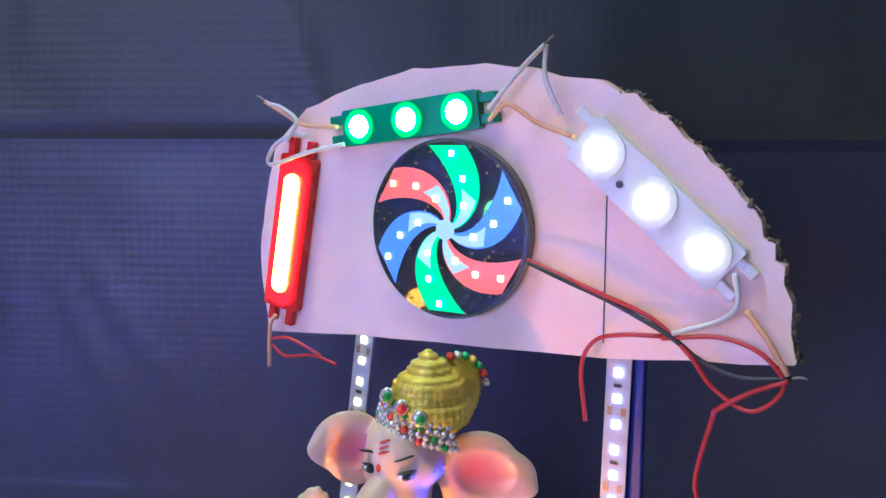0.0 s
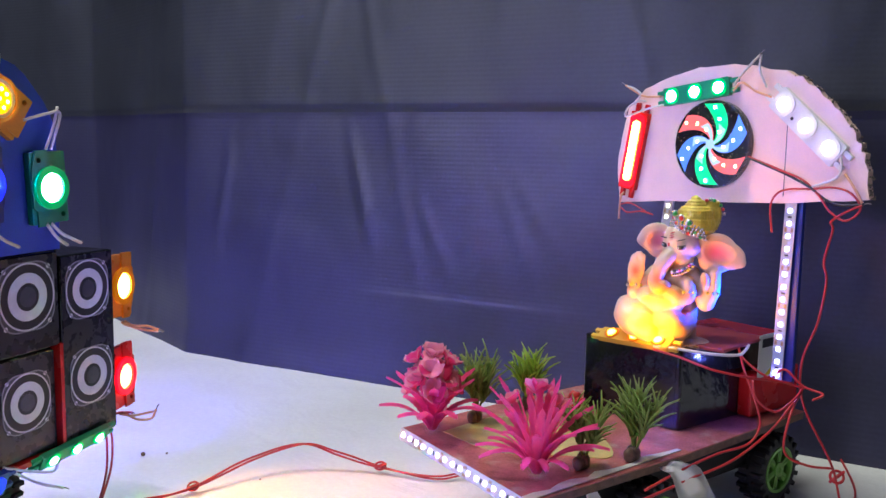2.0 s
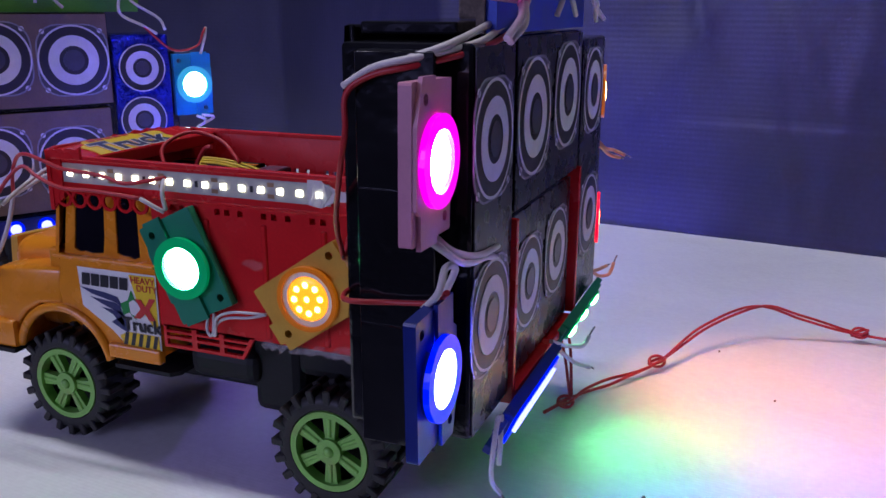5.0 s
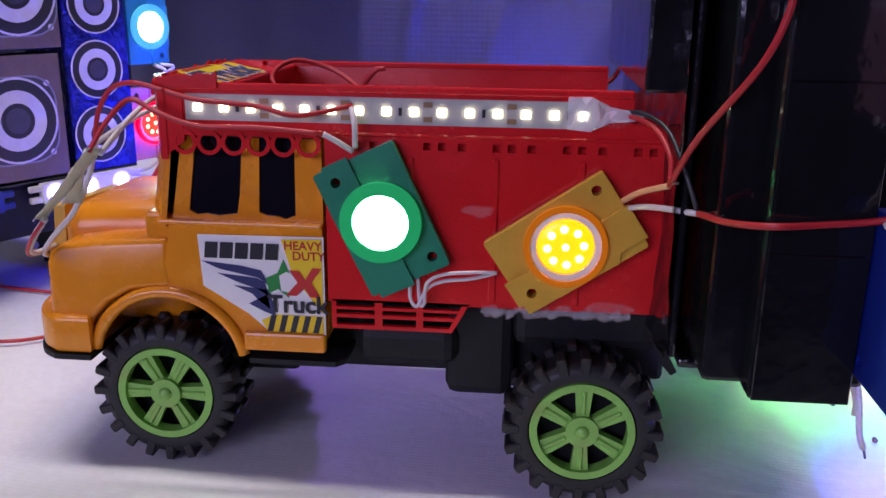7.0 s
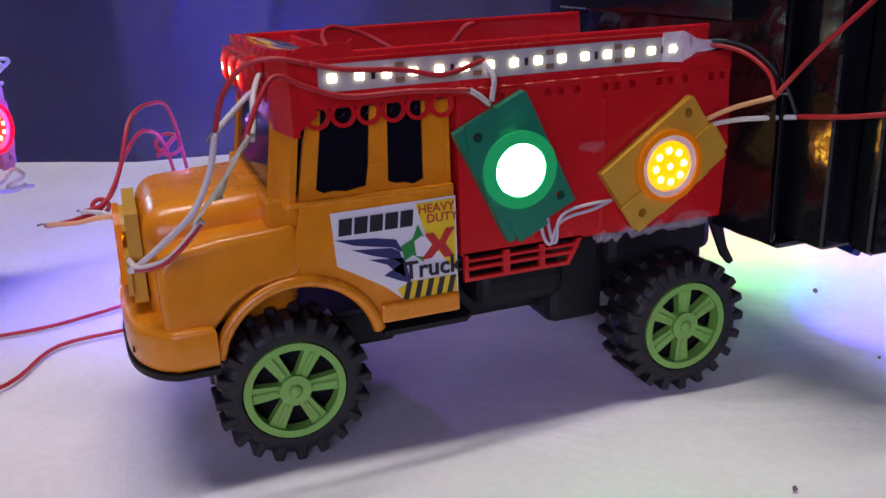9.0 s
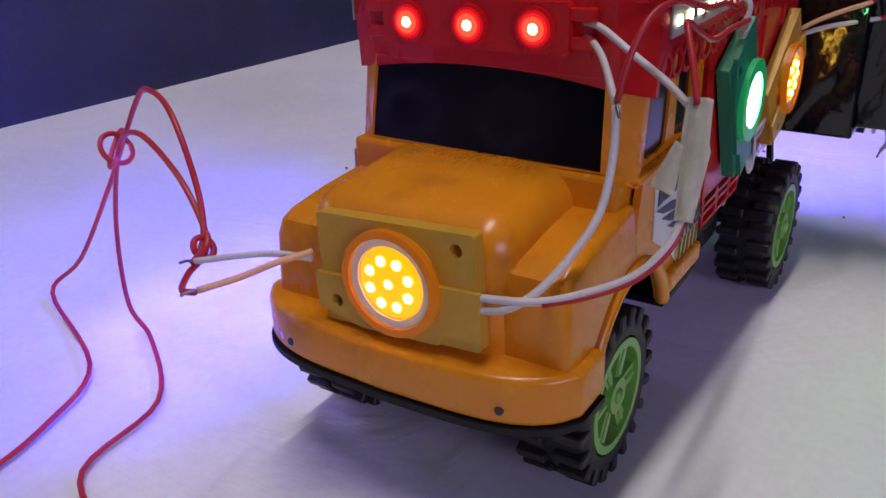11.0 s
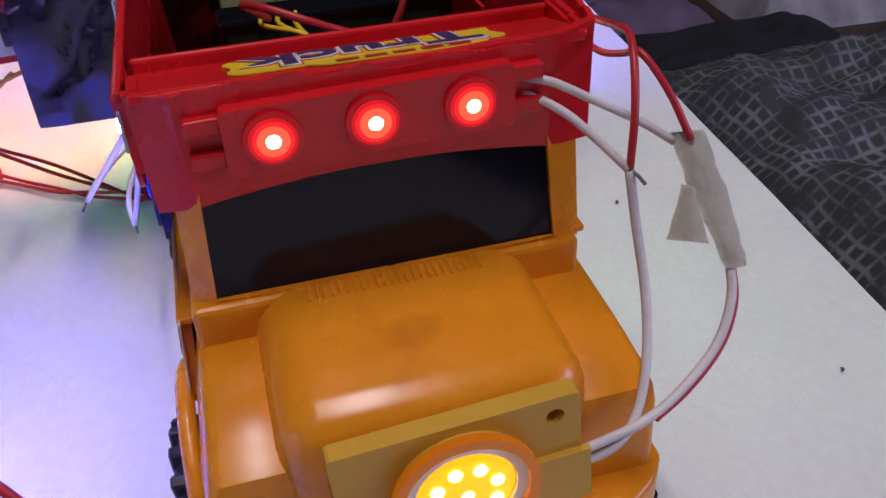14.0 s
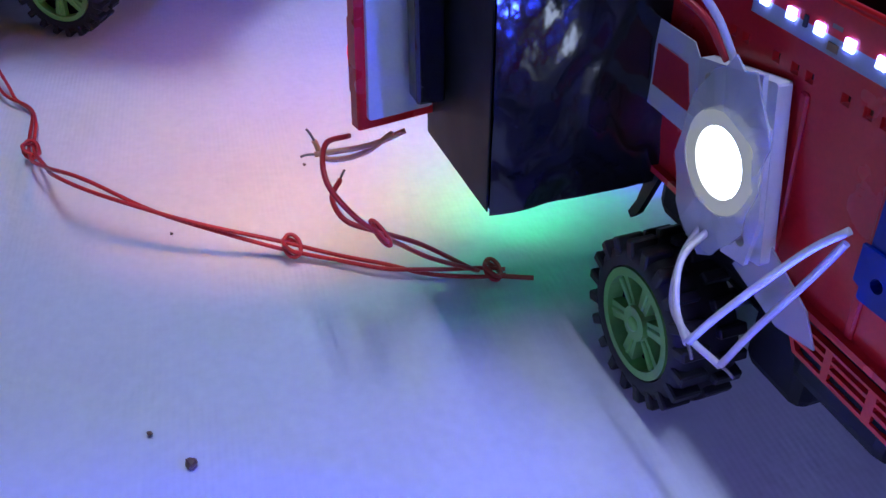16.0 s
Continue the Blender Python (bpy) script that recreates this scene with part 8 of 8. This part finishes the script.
# tangle on the black box
W([(0.5440, 0.2570, 0.1200), (0.5600, 0.2530, 0.1205), (0.5800, 0.2500, 0.1200), (0.5960, 0.2560, 0.1195), (0.6000, 0.2700, 0.1195), (0.6020, 0.2860, 0.1200)], "wire_white", "grey lead of the amber lamp bar", r=0.0010)
W([(0.5440, 0.2560, 0.1180), (0.5620, 0.2490, 0.1160), (0.5820, 0.2420, 0.1120), (0.6020, 0.2480, 0.1080), (0.6150, 0.2620, 0.1040), (0.6300, 0.2720, 0.1010)], "wire_red", "pinkish wire from the amber lamp bar", r=0.0008)
for q, pts in enumerate((
    ((0.5950, 0.2900, 0.1200), (0.5990, 0.2700, 0.1150), (0.6129, 0.2640, 0.1062), (0.6265, 0.2700, 0.1012), (0.6363, 0.2750, 0.0982)),
    ((0.5950, 0.2860, 0.1200), (0.6010, 0.2600, 0.1080), (0.6080, 0.2500, 0.0940), (0.6120, 0.2440, 0.0800), (0.6060, 0.2340, 0.0700), (0.5900, 0.2120, 0.0690), (0.5720, 0.1840, 0.0660), (0.5550, 0.1580, 0.0610)),
    ((0.6363, 0.2750, 0.0982), (0.6240, 0.2550, 0.0820), (0.6120, 0.2360, 0.0720), (0.5960, 0.2100, 0.0650), (0.5760, 0.1780, 0.0630), (0.5500, 0.1380, 0.0600), (0.5230, 0.1130, 0.0590)),
    ((0.6363, 0.2750, 0.0982), (0.6290, 0.2500, 0.0860), (0.6270, 0.2460, 0.0640), (0.6400, 0.2500, 0.0560), (0.6560, 0.2620, 0.0520)),
    ((0.6180, 0.2870, 0.1000), (0.6250, 0.2780, 0.1080), (0.6363, 0.2750, 0.0990), (0.6480, 0.2720, 0.0960), (0.6420, 0.2700, 0.0920)),
    ((0.6060, 0.2500, 0.1060), (0.6090, 0.2440, 0.0960), (0.6200, 0.2480, 0.0880), (0.6300, 0.2560, 0.0940), (0.6363, 0.2740, 0.0980)),
)):
    W(pts, "wire_red", "pinkish red wire in the tangle beside the black box", r=0.0008)
scrap = thing("paper_tape", (0.5748, 0.1740, 0.070), "crumpled white tape drooping over the platform edge", "paper tape")
bm = NB()
N = 7
rows = []
for i in range(N + 1):
    q = i / N
    c0 = V(0.5640, 0.1900, 0.0668) + (V(0.0195, -0.0200, 0.0) * q) + V(0, 0, 0.0035 * math.sin(2.2 * q) - 0.016 * q * q)
    wd = 0.0095 + 0.0060 * q - 0.003 * max(0, q - 0.8)
    rows.append([bm.verts.new(c0 + V(0.512, 0.859, 0) * wd * k + V(0, 0, 0.0015 * math.sin(9 * q + 3 * k))) for k in (-1, -0.4, 0.2, 1)])
for a, b in zip(rows, rows[1:]):
    for k in range(3):
        bm.faces.new((a[k], a[k + 1], b[k + 1], b[k])).smooth = True
bmesh.ops.solidify(bm, geom=bm.faces[:], thickness=0.0005)
part("flap", bm, M["paper"], scrap)
bm = NB()
plate(bm, [(-0.006, -0.004), (0.001, -0.0065), (0.007, -0.002), (0.005, 0.005), (-0.003, 0.006)], (), 0.0005, frame_m((0.5320, 0.1310, 0.0600), (0.512, 0.859, 0.1), (0.7, -0.4, 0.4)))
solid("paper_tape", bm, M["paper"], "small white tape scrap on the platform edge", "paper tape")
bm = NB()
for i in range(5):
    ball(bm, (0.4850 + 0.002 * i, 0.2780 - 0.001 * i, 0.0680 + 0.0035 * (i % 3)), (0.0042, 0.0034, 0.0030), u=10, v=7)
for v in bm.verts:
    v.co += V(0.6, 0.5, 1) * 0.0018 * noise.noise(v.co * 260)
solid("cloth_scrap", bm, M["redink"], "crumpled bright red cloth scrap at the black box", "cloth")

# far stack
for r, pts, mt in (
    (0.0010, ((0.1106, 0.1995), (0.1086, 0.1855), (0.1233, 0.1775), (0.1320, 0.1720)), "wire_white"),
    (0.0010, ((0.1140, 0.1995), (0.1180, 0.1920), (0.1344, 0.1822), (0.1377, 0.1745)), "wire_white"),
    (0.0008, ((0.1233, 0.1775), (0.1416, 0.1615), (0.1595, 0.1633), (0.1640, 0.1720), (0.1671, 0.1759)), "wire_red"),
    (0.0010, ((0.1671, 0.1759), (0.1650, 0.1680), (0.1620, 0.1580)), "wire_white"),
    (0.0010, ((0.0593, 0.2059), (0.0579, 0.1917)), "wire_white"), (0.0010, ((0.0620, 0.2040), (0.0691, 0.1938), (0.0740, 0.1890)), "wire_white"),
    (0.0010, ((0.1100, 0.2440), (0.1120, 0.2560), (0.1060, 0.2660)), "wire_white"), (0.0010, ((0.1070, 0.2440), (0.1100, 0.2620), (0.1030, 0.2760)), "wire_white"),
    (0.0010, ((0.1560, 0.1160), (0.1620, 0.1120), (0.1540, 0.1060), (0.1600, 0.1040)), "wire_white"),
    (0.0010, ((0.1600, 0.1160), (0.1680, 0.1140), (0.1560, 0.1080)), "wire_white"),
    (0.0010, ((0.1560, 0.0610), (0.1442, 0.0570), (0.1324, 0.0560), (0.1523, 0.0505), (0.1640, 0.0509)), "wire_white"),
    (0.0010, ((0.1580, 0.0610), (0.1620, 0.0560), (0.1500, 0.0530), (0.1680, 0.0490)), "wire_white"),
):
    W([at2(u, z, 0.002 + 0.0014 * (i % 2)) for i, (u, z) in enumerate(pts)], mt, "white lead of a lamp module on the far stack" if mt == "wire_white" else "red wire between lamp modules of the far stack", r=r)

# dirt on the sheet
for x, y, s in ((0.2534, 0.0448, 0.0011), (0.1338, -0.076, 0.0008), (0.3057, 0.037, 0.0008), (0.2686, 0.2177, 0.0006), (0.1558, 0.2246, 0.0018), (0.1712, 0.2344, 0.0008), (0.30, 0.16, 0.0006), (0.02, -0.10, 0.0006), (0.225, -0.02, 0.0006)):
    bm = NB()
    bmesh.ops.create_icosphere(bm, subdivisions=2, radius=s, matrix=Matrix.Translation((x, y, s * 0.35)))
    for v in bm.verts:
        v.co += V(1, 1, 0.5) * s * 0.5 * noise.noise(v.co * (0.9 / s))
    solid("dirt_crumb", bm, M["stone"], "dark crumb of dirt on the white sheet", "crumb", "dirt crumbs")

# low bench with clothes, past the table's free edge
bench = thing("bench", (0.95, -0.68, -0.75), "low dark bench beside the table, piled with clothes", "bench")
part("seat", box(NB(), (0.22, -0.98, -0.33), (1.70, -0.40, -0.30), 0.004), M["wood_dark"], bench)
for x in (0.26, 1.66):
    for y in (-0.94, -0.44):
        part("leg", box(NB(), (x - 0.02, y - 0.02, -0.75), (x + 0.02, y + 0.02, -0.33), 0.002), M["wood_dark"], bench)


def heap(x0, x1, y0, y1, h, seed, material, label):
    """A loose heap of cloth with soft folds that slopes down to the seat."""
    def place(u, v):
        a, b = (u - x0) / (x1 - x0), (v - y0) / (y1 - y0)
        rise = min(1.0, 5 * min(a, 1 - a, b, 1 - b)) ** 0.6
        p = V(u * 9, v * 9, seed)
        fold = 0.55 + 0.35 * noise.noise(p) + 0.3 * abs(noise.noise(V(u * 16 + v * 9, v * 7 - u * 6, seed + 3))) + 0.06 * noise.noise(p * 4)
        wob = 0.025 * noise.noise(V(u * 6, v * 6, seed + 9))
        return (u + wob, v + wob * 0.6, -0.2995 + h * rise * max(0.1, fold))
    solid("crumpled_cloth", grid_sheet(span(x0, x1, 90), span(y0, y1, 60), place, lambda u, v: (u, v)), M[material], label, "clothes", smooth=True)


heap(0.25, 0.83, -0.95, -0.43, 0.085, 2.0, "cloth_check", "dark cloth with faded pale checks in a loose heap")
heap(0.80, 0.93, -0.80, -0.43, 0.055, 5.0, "cloth_black", "black cloth bunched on the bench")
heap(0.90, 1.12, -0.96, -0.70, 0.090, 8.0, "cloth_pale", "pale grey crumpled cloth in a heap")
heap(0.93, 1.30, -0.66, -0.43, 0.070, 11.0, "cloth_purple", "dark purple cloth in a heap")
heap(1.15, 1.62, -0.95, -0.60, 0.080, 14.0, "cloth_grey", "dark grey cloth in a heap")
